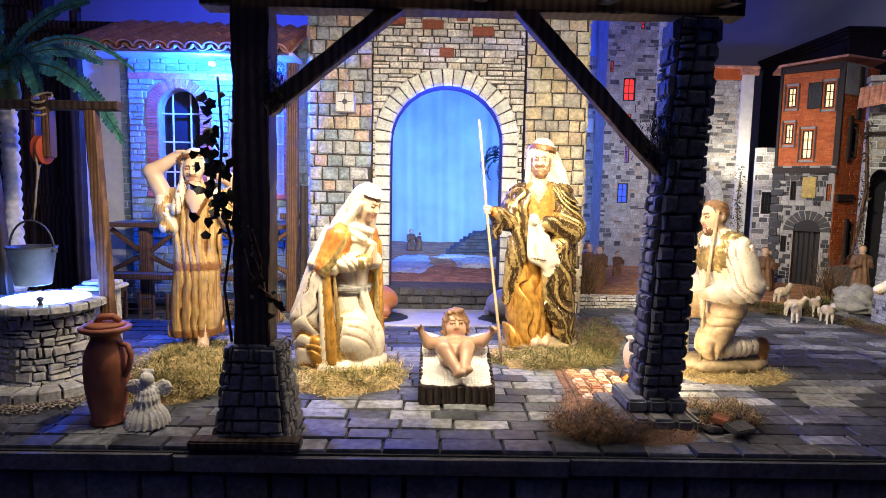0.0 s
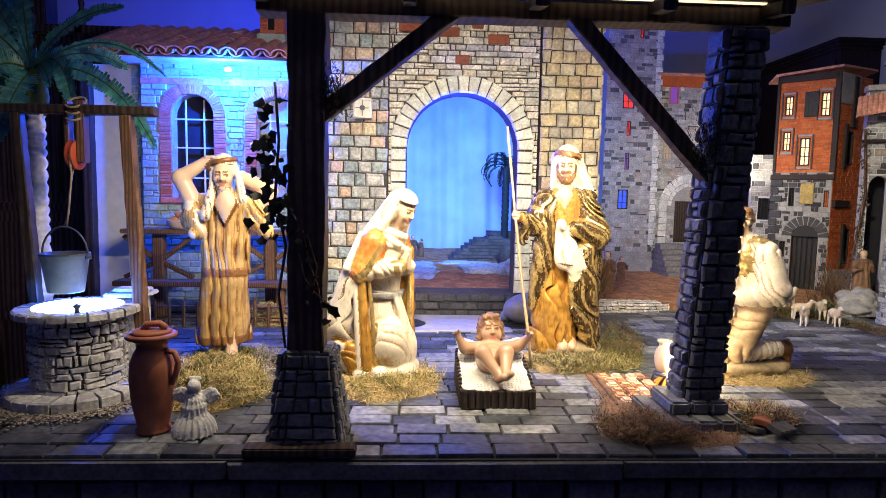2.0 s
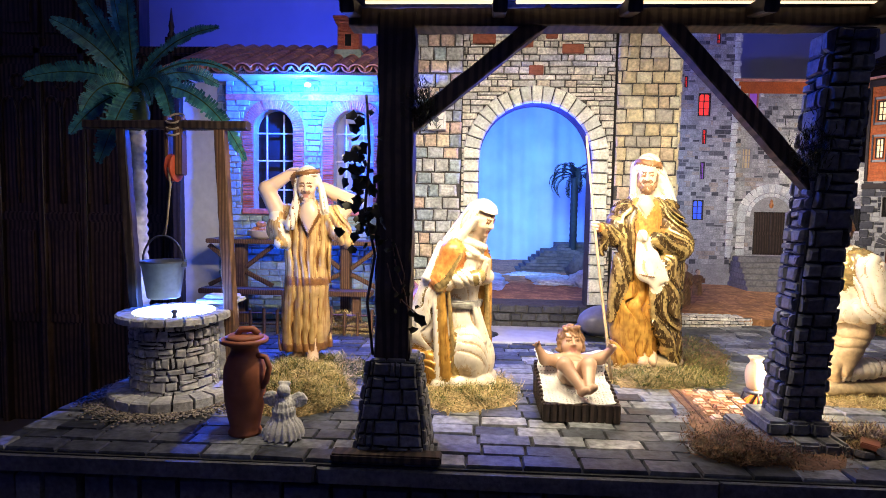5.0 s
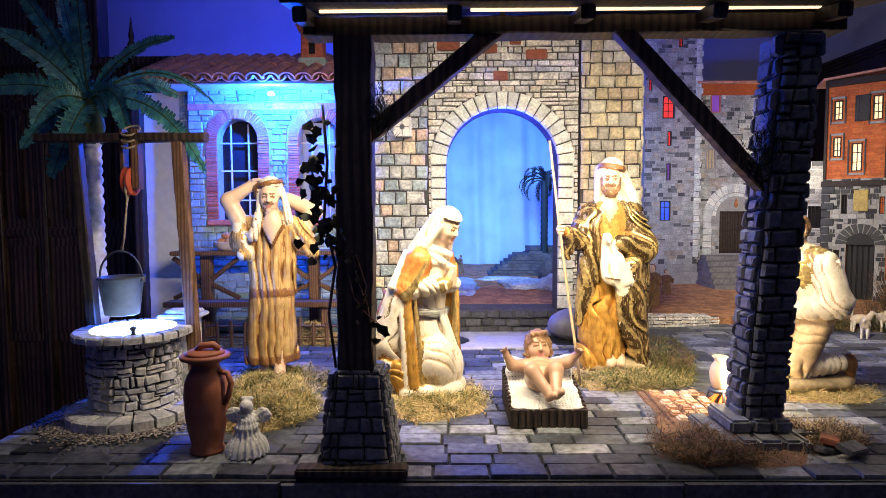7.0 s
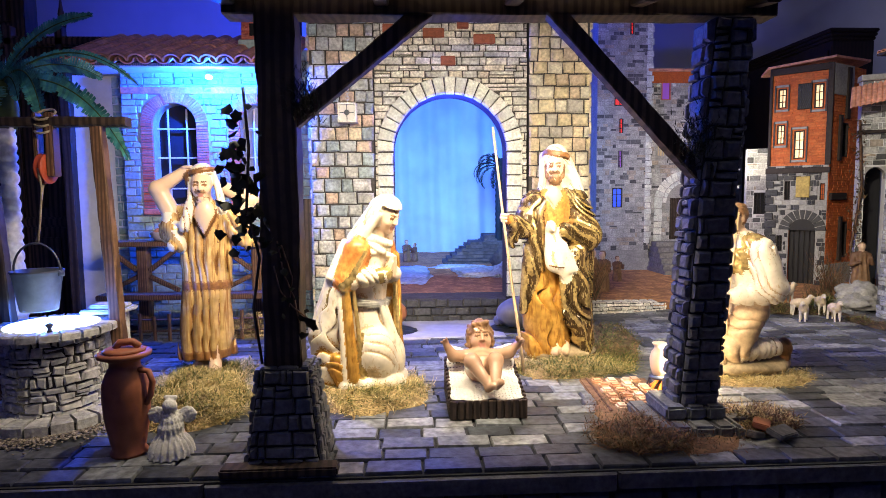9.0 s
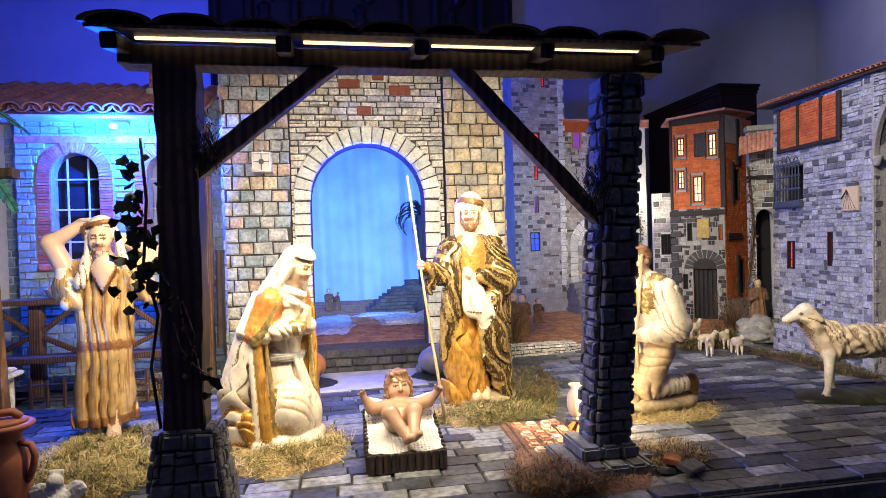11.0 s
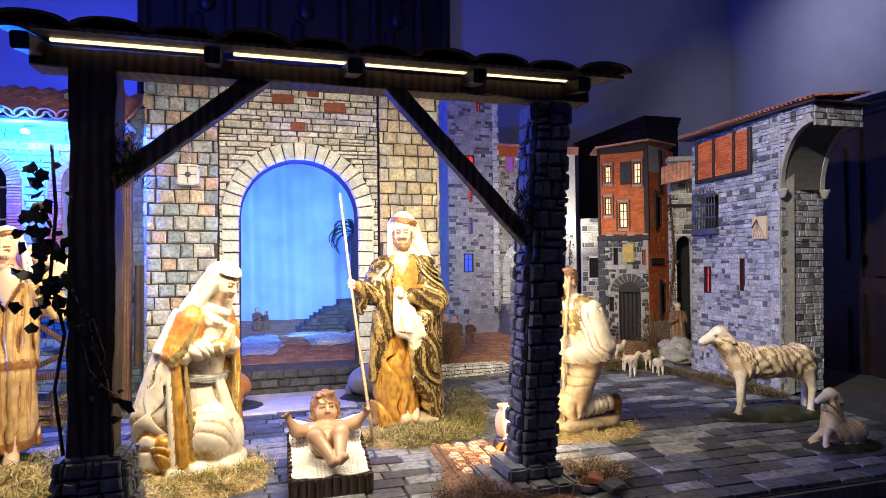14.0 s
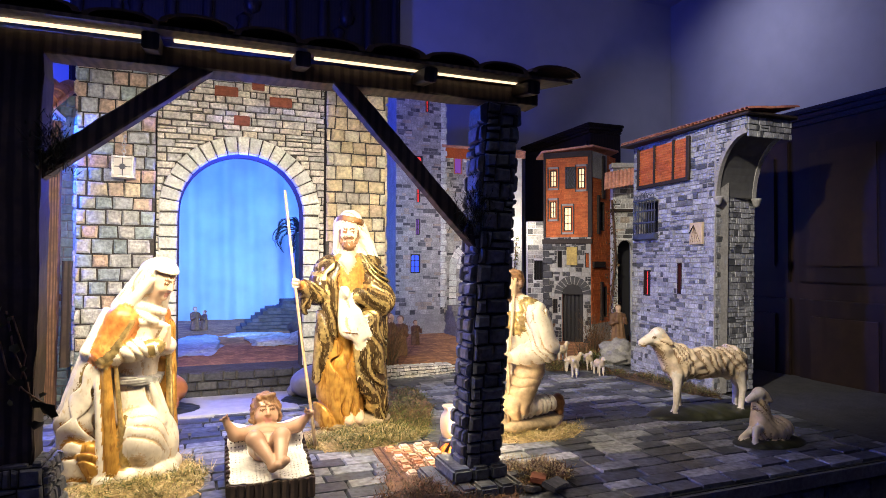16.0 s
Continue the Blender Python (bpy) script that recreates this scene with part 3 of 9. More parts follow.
for nm, x0, x1, m_, lab in (("gate_pilaster", -0.455, -0.128, M_BLOCK, "square pier of mottled grey and ochre ashlar blocks"), ("gate_pilaster", 0.668, 0.990, M_YELLOW, "square pier of yellow sandstone ashlar blocks")):
    pl = thing(nm, ((x0 + x1) / 2, WY + 0.06, 0), lab, "pier")
    part("core", block((x0 + 0.004, WY - 0.012, 0), (x1 - 0.004, WY + 0.16, TOPZ), bevel=0.003), M_MORTAR_D, pl)
    q = [rect(*r) for r in courses(x1 - x0, TOPZ, (0.058, 0.072), (0.056, 0.098), 0.007, rng)]
    lay(pl, plane_map((x0, WY - 0.012, 0), (1, 0, 0)), q, m_, 0.016, rng, "ashlar_block", chamfer=0.012, jit=0.003)
    side = plane_map((x0, WY + 0.16, 0), (0, -1, 0)) if x0 < 0 else plane_map((x1, WY - 0.012, 0), (0, 1, 0))
    q = [rect(*r) for r in courses(0.172, TOPZ, (0.058, 0.072), (0.06, 0.11), 0.007, rng)]
    lay(pl, side, q, m_, 0.012, rng, "ashlar_block", chamfer=0.010, jit=0.003)

# threshold step, terrace and painted sky behind the arch
# dark stone at half tone: blue shade under the arch put into the palette
M_STEP = mat("shaded_step_stone", (0.05, 0.05, 0.06), 0.6, 0.35, 70, 0.7, rnd="obj", palette=[(0.055, 0.058, 0.075), (0.04, 0.042, 0.055), (0.07, 0.072, 0.085)], dist=0.004)
stepw = thing("threshold_step", (0.26, 3.25, 0), "low step of stone courses under the archway, coloured as if in blue shade", "step")
part("core", block((-0.125, 3.235, -0.012), (0.66, 3.45, 0.118), bevel=0.002), M_MORTAR_D, stepw)
q = [rect(*r) for r in courses(0.785, 0.13, (0.04, 0.05), (0.06, 0.10), 0.007, rng)]
lay(stepw, plane_map((-0.125, 3.235, -0.01), (1, 0, 0)), q, M_STEP, 0.016, rng, "stone")
tagged(part("pale_slab", block((-0.13, 2.83, -0.01), (0.50, 3.21, 0.006), bevel=0.004), mat("pale_slab_stone", (0.42, 0.42, 0.44), 0.5, 0.15, 20, 0.3)), "smooth pale stone slab in front of the step", "slab")

terrace = tagged(part("terrace_ground", block((-0.9, 3.45, 0.0), (0.985, 6.3, 0.112), bevel=0.004), M_YARD), "brown earth path behind the archway", "ground", kind="structure")
# hanging sky cloth with soft folds
vs, fs, nx, nz = [], [], 120, 10
for i in range(nx + 1):
    for j in range(nz + 1):
        x, z = -1.0 + 2.9 * i / nx, 0.10 + 2.4 * j / nz
        fold = 0.03 * math.sin(x * 17 + 0.6 * math.sin(x * 5)) + 0.014 * math.sin(x * 41 + z)
        vs.append((x, 6.1 + fold * (1.1 - 0.35 * z / 2.5), z))
for i in range(nx):
    for j in range(nz):
        a = i * (nz + 1) + j
        fs.append((a, a + nz + 1, a + nz + 2, a + 1))
sky = tagged(part("sky_cloth", mesh("sky_cloth", vs, fs, True), M_CLOTH), "light blue cloth hung in folds as painted sky", "curtain")

# ---- porch ----
porch = thing("porch_frame", (0.3, 1.55, 0), "dark rough timber porch frame with diagonal braces", "porch")
part("post", timber((-0.258, 1.565, 0.20), (-0.252, 1.565, 1.128), 0.092, 0.085, wob=0.05, seed=1), M_DARKWOOD, porch)
part("beam", timber((-0.375, 1.565, 1.116), (0.965, 1.565, 1.120), 0.044, 0.075, wob=0.05, seed=2), M_DARKWOOD, porch)
part("wall_plate", timber((-0.395, 1.545, 1.165), (0.955, 1.545, 1.153), 0.020, 0.05, wob=0.06, seed=3), M_DARKWOOD, porch)
part("brace", timber((-0.225, 1.555, 0.845), (0.135, 1.555, 1.135), 0.042, 0.045, wob=0.06, seed=4), M_DARKWOOD, porch)
part("brace", timber((0.822, 1.60, 0.705), (0.405, 1.55, 1.118), 0.042, 0.045, wob=0.06, seed=5), M_DARKWOOD, porch)
for x in (-0.36, 0.0, 0.31, 0.615, 0.90):
    part("rafter", timber((x, 1.435, 1.116), (x, 1.80, 1.176), 0.034, 0.034, up=(0, 0, 1), wob=0.05, seed=int(x * 100)), M_DARKWOOD, porch)
rbv = [(x, y, z + d) for d in (0.0, 0.008) for x, y, z in ((-0.40, 1.410, 1.134), (1.0, 1.410, 1.130), (1.0, 1.80, 1.196), (-0.40, 1.80, 1.200))]
part("roof_board", mesh("roof_board", rbv, [(3, 2, 1, 0), (4, 5, 6, 7)] + [(i, (i + 1) % 4, (i + 1) % 4 + 4, i + 4) for i in range(4)]), M_DARKWOOD, porch)
for i, (a, b) in enumerate(STRIPS):
    part("light_strip", block((a, 1.505, 1.142), (b, 1.512, 1.149), bevel=0.001), M_STRIP, porch, "glowing warm white strip light")
# porch tiles
for i in range(10):
    x = -0.335 + i * 0.142
    V, F = barrel_tile((x, 1.396 + 0.010 * (i % 3), 1.141 - 0.003 * x + 0.005 * (i % 2)), (0, 1, 0.13), (1, 0, 0), (0, -0.13, 1), 0.40, 0.074, 0.9, 8)
    V = [Vector((v.x, v.y, 1.143 + (v.z - 1.143) * (0.36 if v.z > 1.143 else 1.0))) if v.y < 1.5 else Vector((v.x, v.y, 1.206 + (v.z - 1.206) * 0.30)) for v in V]
    part("roof_tile", mesh("roof_tile", V, F), M_TILE_D, porch)

# stone base of the timber post
pb = thing("post_base", (-0.255, 1.575, 0), "tapered pedestal of dark rough stones under the timber post", "pedestal")


def taper_face(p0, p1, t0, t1, h):
    """Face between a bottom edge and a top edge, as (u 0..1, v 0..h)."""
    p0, p1, t0, t1 = Vector(p0), Vector(p1), Vector(t0), Vector(t1)
    out = (p1 - p0).cross(t0 - p0).normalized()
    L = (p1 - p0).length
    return (lambda u, v, d: p0.lerp(p1, u / L).lerp(t0.lerp(t1, u / L), v / h) + out * d), L


BB = [(-0.345, 1.49, 0), (-0.165, 1.49, 0), (-0.165, 1.66, 0), (-0.345, 1.66, 0)]
BT = [(-0.312, 1.508, 0.245), (-0.193, 1.508, 0.245), (-0.193, 1.63, 0.245), (-0.312, 1.63, 0.245)]
part("core", mesh("core", BB + BT, [(3, 2, 1, 0), (4, 5, 6, 7)] + [(i, (i + 1) % 4, (i + 1) % 4 + 4, i + 4) for i in range(4)]), M_JOINT, pb)
for i in range(4):
    f, L = taper_face(BB[i], BB[(i + 1) % 4], BT[i], BT[(i + 1) % 4], 0.245)
    lay(pb, f, [rect(*r) for r in courses(L, 0.245, (0.028, 0.045), (0.035, 0.075), 0.005, rng, 0.25)], M_DARKSTONE, 0.012, rng, "stone", chamfer=0.006)
lay(pb, lambda u, v, d: Vector((-0.312 + u, 1.508 + v, 0.245 + d)), [rect(*r) for r in courses(0.12, 0.122, (0.03, 0.04), (0.04, 0.06), 0.005, rng)], M_DARKSTONE, 0.008, rng, "stone")
part("plinth_board", block((-0.40, 1.447, 0.0), (-0.12, 1.495, 0.022), bevel=0.004), M_DARKWOOD, pb)

# leaning stone column
col = thing("stone_column", (0.80, 1.58, 0), "tall leaning column of dark rough stones carrying the porch", "column")
CB = [(0.818, 1.69, 0.06), (0.924, 1.69, 0.06), (0.924, 1.79, 0.06), (0.818, 1.79, 0.06)]
CT = [(0.798, 1.50, 1.085), (0.888, 1.50, 1.085), (0.888, 1.60, 1.085), (0.798, 1.60, 1.085)]
part("core", mesh("core", CB + CT, [(3, 2, 1, 0), (4, 5, 6, 7)] + [(i, (i + 1) % 4, (i + 1) % 4 + 4, i + 4) for i in range(4)]), M_JOINT, col)
for i in range(4):
    f, L = taper_face(CB[i], CB[(i + 1) % 4], CT[i], CT[(i + 1) % 4], 1.042)
    lay(col, f, [rect(*r) for r in courses(L, 1.042, (0.030, 0.052), (0.04, 0.085), 0.006, rng, 0.3)], M_DARKSTONE, 0.015, rng, "stone", chamfer=0.008, jit=0.003)
for z0, z1, a, b in ((-0.012, 0.034, 0.715, 0.965), (0.034, 0.072, 0.765, 0.948)):
    dz = 0.02 if z0 > 0 else 0.0
    x = a
    while x < b - 0.02:
        w = rng.uniform(0.05, 0.08)
        part("plinth_stone", block((x, 1.60 + 2.5 * dz, z0), (min(x + w, b) - 0.004, 1.83 - dz, z1), bevel=0.007), M_DARKSTONE, col)
        x += w

# ---- carved figures ----


def d_ball(p, c, r):
    q = (p - np.array(c)) / np.array(r)
    k = np.linalg.norm(q, axis=-1)
    k2 = np.linalg.norm(q / np.array(r), axis=-1) + 1e-9
    return k * (k - 1) / k2


def d_cone(p, a, b, ra, rb, flat=(1, 1)):
    """Round cone from a to b; flat squeezes it sideways and front to back."""
    s = np.array((flat[0], flat[1], 1.0))
    p, a, b = p / s, np.array(a) / s, np.array(b) / s
    ab = b - a
    t = np.clip(((p - a) @ ab) / (ab @ ab), 0, 1)
    return (np.linalg.norm(p - a - t[..., None] * ab, axis=-1) - (ra + (rb - ra) * t)) * min(flat[0], flat[1], 1.0)


def carve(prims, lo, hi, h):
    """Mesh of a smooth union of shapes on a grid, with the paint of the nearest shape on every face."""
    n = [int(math.ceil((hi[i] - lo[i]) / h)) + 1 for i in range(3)]
    ax = [np.array(lo[i] + h * np.arange(n[i])) for i in range(3)]
    FF = np.full(n, 9.0)
    BB_ = np.full(n, 9.0)
    paint = np.zeros(n, np.int8)
    for pr in prims:
        kind, args, m = pr[0], pr[1], pr[2]
        o = pr[3] if len(pr) > 3 else {}
        # only the part of the grid that the shape can reach
        if kind == "ball":
            p0, p1 = np.array(args[0]) - np.array(args[1]), np.array(args[0]) + np.array(args[1])
        else:
            fl = np.array((*(args[4] if len(args) > 4 else (1, 1)), 1.0))
            r = max(args[2], args[3]) * np.maximum(fl, 1.0)
            p0, p1 = np.minimum(args[0], args[1]) - r, np.maximum(args[0], args[1]) + r
        pad = 0.022 + o.get("k", 0.012)
        sl = tuple(slice(max(0, int((p0[i] - pad - lo[i]) / h)), min(n[i], int((p1[i] + pad - lo[i]) / h) + 2)) for i in range(3))
        if any(q.stop <= q.start for q in sl):
            continue
        P = np.stack(np.meshgrid(*(ax[i][sl[i]] for i in range(3)), indexing="ij"), -1)
        F, best = FF[sl], BB_[sl]
        d = d_ball(P, *args) if kind == "ball" else d_cone(P, *args)
        X, Y, Z = P[..., 0], P[..., 1], P[..., 2]
        val = None
        if "fold" in o:
            amp, k, cx, cy, tw = o["fold"]
            th = np.arctan2(Y - cy, X - cx)
            d = d + amp * np.sin(k * th + tw * Z + 1.3 * np.sin(2 * th + 9 * Z))
        if "drape" in o:
            # sharp creases between rounded pleats
            amp, k, cx, cy, tw, wob = o["drape"]
            th = np.arctan2(Y - cy, X - cx)
            ph = k * th + tw * Z + wob * np.sin(2 * th + 11 * Z) + 0.5 * wob * np.sin(31 * Z + 3 * th)
            val = 1 - np.abs(np.sin(0.5 * ph))
            d = d + amp * (2.2 * val ** 1.6 - 0.7) + 0.25 * amp * np.sin(2.7 * ph + 14 * Z)
        if "rill" in o:
            # irregular folds: ridges across a direction, bent and thinned by slow waves
            amp, kv, wob = o["rill"]
            slow = np.sin(13 * X + 7 * Z + 1.7 * np.sin(9 * Y + 5 * Z)) + np.sin(17 * Z - 11 * Y + 1.3 * np.sin(15 * X))
            quick = np.sin(31 * Z + 23 * X + 2.0 * slow) + np.sin(27 * Y - 37 * Z + 1.4 * slow)
            ph = kv[0] * X + kv[1] * Y + kv[2] * Z + wob * slow + 0.35 * wob * quick
            ph = ph + 0.8 * np.sin(0.53 * ph + 4 * Z)
            val = 1 - np.abs(np.sin(ph))
            val = val * (0.78 + 0.15 * quick)
            amp = 1.6 * amp
            d = d + amp * (2.0 * np.clip(val, 0, None) ** 1.5 - 0.6) * (0.85 + 0.25 * slow)
        if m in (1, 3, 4, 5, 8) and "plain" not in o and h > 0.0030:
            d = d + (0.0014 if h > 0.0038 else 0.0007) * np.sin(75 * X + 40 * Y + 2.5 * np.sin(22 * Z + 30 * Y)) * np.sin(60 * Y - 35 * X + 2.0 * np.sin(26 * Z)) + 0.0008 * np.sin(160 * X - 120 * Y + 3 * np.sin(30 * Z))
        if "wool" in o:
            amp, k = o["wool"]
            d = d + amp * np.sin(k * (X + 0.25 * Z) + 2.6 * np.sin(0.36 * k * Z + 1.2 * np.sin(0.16 * k * X)) + 1.5 * np.sin(0.2 * k * Y))
        if "curl" in o:
            amp, k = o["curl"]
            d = d + amp * np.sin(k * X + 2.2 * np.sin(0.5 * k * Z + 0.3 * k * X)) * np.sin(0.55 * k * Z + 0.4 * k * Y + 1.5 * np.sin(0.3 * k * X))
        if "keep" in o:
            d = np.maximum(d, o["keep"](X, Y, Z))
        if o.get("cut"):
            kk = o.get("k", 0.001)
            hh = np.clip(0.5 - 0.5 * (F + d) / kk, 0, 1)
            FF[sl] = F * (1 - hh) - d * hh + kk * hh * (1 - hh)
            continue
        k = o.get("k", 0.012)
        win = d + o.get("bias", 0.0) < best
        BB_[sl] = np.where(win, d + o.get("bias", 0.0), best)
        mm = m
        # fold shade painted in: creases take a darker colour; gilded ridges are paintwork
        if val is not None and ("lines" in o or m in (1, 3) and "rill" in o):
            ridge, hi_t, crease, lo_t = o.get("lines") or ((1, 0, 13, 0.60) if m == 1 else (3, 0, 6, 0.78))
            mm = np.where(val > lo_t, crease, np.where(val < hi_t, ridge, m))
        paint[sl] = np.where(win, mm, paint[sl])
        hh = np.clip(0.5 + 0.5 * (F - d) / k, 0, 1)
        FF[sl] = F * (1 - hh) + d * hh - k * hh * (1 - hh)
    F = FF
    neg = F < 0
    c = [slice(0, -1), slice(1, None)]
    cnt = sum(neg[c[i], c[j], c[k]].astype(int) for i in (0, 1) for j in (0, 1) for k in (0, 1))
    cell = (cnt > 0) & (cnt < 8)
    idx = np.full(cell.shape, -1)
    idx[cell] = np.arange(cell.sum())
    acc = np.zeros((*cell.shape, 3))
    num = np.zeros(cell.shape)
    for axis in range(3):
        for j in (0, 1):
            for k in (0, 1):
                off0, off1 = [0, 0, 0], [0, 0, 0]
                o2 = [a for a in range(3) if a != axis]
                off0[o2[0]] = off1[o2[0]] = j
                off0[o2[1]] = off1[o2[1]] = k
                off1[axis] = 1
                fa = F[tuple(c[v] for v in off0)]
                fb = F[tuple(c[v] for v in off1)]
                cr = (fa < 0) != (fb < 0)
                t = np.where(cr, fa / np.where(cr, fa - fb, 1), 0)
                for a in range(3):
                    acc[..., a] += np.where(cr, t if a == axis else off0[a], 0)
                num += cr
    ii = np.argwhere(cell)
    verts = np.array(lo) + h * (ii + acc[cell] / num[cell][:, None])
    quads = []
    for axis in range(3):
        o2 = [a for a in range(3) if a != axis]
        s0, s1 = [slice(1, -1)] * 3, [slice(1, -1)] * 3
        s0[axis], s1[axis] = slice(0, -1), slice(1, None)
        na, nb = neg[tuple(s0)], neg[tuple(s1)]
        for flip in (False, True):
            e = np.argwhere(na & ~nb if not flip else ~na & nb)
            if not len(e):
                continue
            base = e.copy()
            base[:, o2[0]] += 1
            base[:, o2[1]] += 1
            cor = []
            for du, dv in ((0, 0), (1, 0), (1, 1), (0, 1)):
                q = base.copy()
                q[:, o2[0]] -= du
                q[:, o2[1]] -= dv
                cor.append(idx[q[:, 0], q[:, 1], q[:, 2]])
            q = np.stack(cor, 1)
            if flip != (axis == 1):
                q = q[:, ::-1]
            quads.append(q)
    quads = np.concatenate(quads)
    near = np.clip(np.rint((verts - np.array(lo)) / h).astype(int), 0, np.array(n) - 1)
    vp = paint[near[:, 0], near[:, 1], near[:, 2]]
    return verts, quads, vp[quads[:, 0]]


def figure(name, prims, lo, hi, paints, at, yaw, label, category="statue", h=0.0043, s=1.0, group=""):
    verts, quads, pm = carve(prims, lo, hi, h)
    me = bpy.data.meshes.new(name)
    me.from_pydata(verts.tolist(), [], quads.tolist())
    for m in paints:
        me.materials.append(m)
    me.polygons.foreach_set("material_index", pm.astype(np.int32))
    me.shade_smooth()
    me.update()
    ob = new(name, me)
    ob.matrix_world = pose(*at, 0, 0, yaw) @ Matrix.Scale(s, 4)
    return tagged(ob, label, category, group)


# paints: 0 flesh 1 ivory 2 hair 3 gold 4 ochre 5 cloak 6 hem and fold shade 7 rock
PAINTS = [M_SKIN, M_IVORY, M_HAIR, M_GOLD, M_OCHRE, M_CLOAK, M_HEM, M_ROCKBASE, M_STRIPE, M_BEARD, M_SASH, M_GILT, M_LIP, M_WASH]
C, B = "cone", "ball"


def face(at, pitch, turn=0.0, s=1.0, m_brow=9, m_lip=12, m_eye=6):
    """Plain face: at its middle, looking to -y, down by pitch and towards -x by turn, s times life of the model."""
    c, q = math.cos(radians(pitch)), math.sin(radians(pitch))
    ct, st = math.cos(radians(turn)), math.sin(radians(turn))

    def H(x, f, u):
        x, f, u = x * s, f * s, u * s
        ff, uu = f * c + u * q, -f * q + u * c
        return (at[0] + x * ct - ff * st, at[1] - ff * ct - x * st, at[2] + uu)

    r = lambda *v: tuple(k * s for k in v)
    prims = [
        (B, (H(0, 0, 0.006), r(0.036, 0.040, 0.043)), 0, {"k": 0.006}),
        (B, (H(0, 0.013, -0.024), r(0.027, 0.026, 0.028)), 0, {"k": 0.014}),
        (B, (H(0.017, 0.024, -0.012), r(0.013, 0.012, 0.013)), 0, {"k": 0.010}),
        (B, (H(-0.017, 0.024, -0.012), r(0.013, 0.012, 0.013)), 0, {"k": 0.010}),
        (B, (H(0, 0.031, -0.043), r(0.011, 0.010, 0.010)), 0, {"k": 0.008}),
        (B, (H(0.0150, 0.046, 0.0065), r(0.010, 0.009, 0.0065)), 0, {"cut": 1, "k": 0.005}),
        (B, (H(-0.0150, 0.046, 0.0065), r(0.010, 0.009, 0.0065)), 0, {"cut": 1, "k": 0.005}),
        (C, (H(0, 0.037, 0.012), H(0, 0.047, -0.010), 0.0036 * s, 0.0056 * s), 0, {"k": 0.005}),
        (B, (H(0.005, 0.041, -0.0115), r(0.0045, 0.0045, 0.004)), 0, {"k": 0.003}),
        (B, (H(-0.005, 0.041, -0.0115), r(0.0045, 0.0045, 0.004)), 0, {"k": 0.003}),
        (C, (H(-0.007, 0.0375, -0.0255), H(0.007, 0.0375, -0.0255), 0.0028 * s, 0.0028 * s), m_lip, {"k": 0.003, "bias": -0.0015}),
        (C, (H(-0.005, 0.0375, -0.0305), H(0.005, 0.0375, -0.0305), 0.0030 * s, 0.0030 * s), m_lip, {"k": 0.003, "bias": -0.001}),
    ]
    for sx in (-1, 1):
        prims.append((B, (H(sx * 0.0150, 0.0305, 0.0060), r(0.0082, 0.0072, 0.0060)), 0, {"k": 0.002}))
        prims.append((C, (H(sx * 0.0095, 0.0375, 0.0052), H(sx * 0.0205, 0.0345, 0.0052), 0.0016 * s, 0.0014 * s), m_eye, {"k": 0.0015, "bias": -0.0022}))
        prims.append((C, (H(sx * 0.0075, 0.0395, 0.0155), H(sx * 0.0225, 0.0335, 0.0165), 0.0019 * s, 0.0014 * s), m_brow, {"k": 0.003, "bias": -0.0016}))
    return prims, H


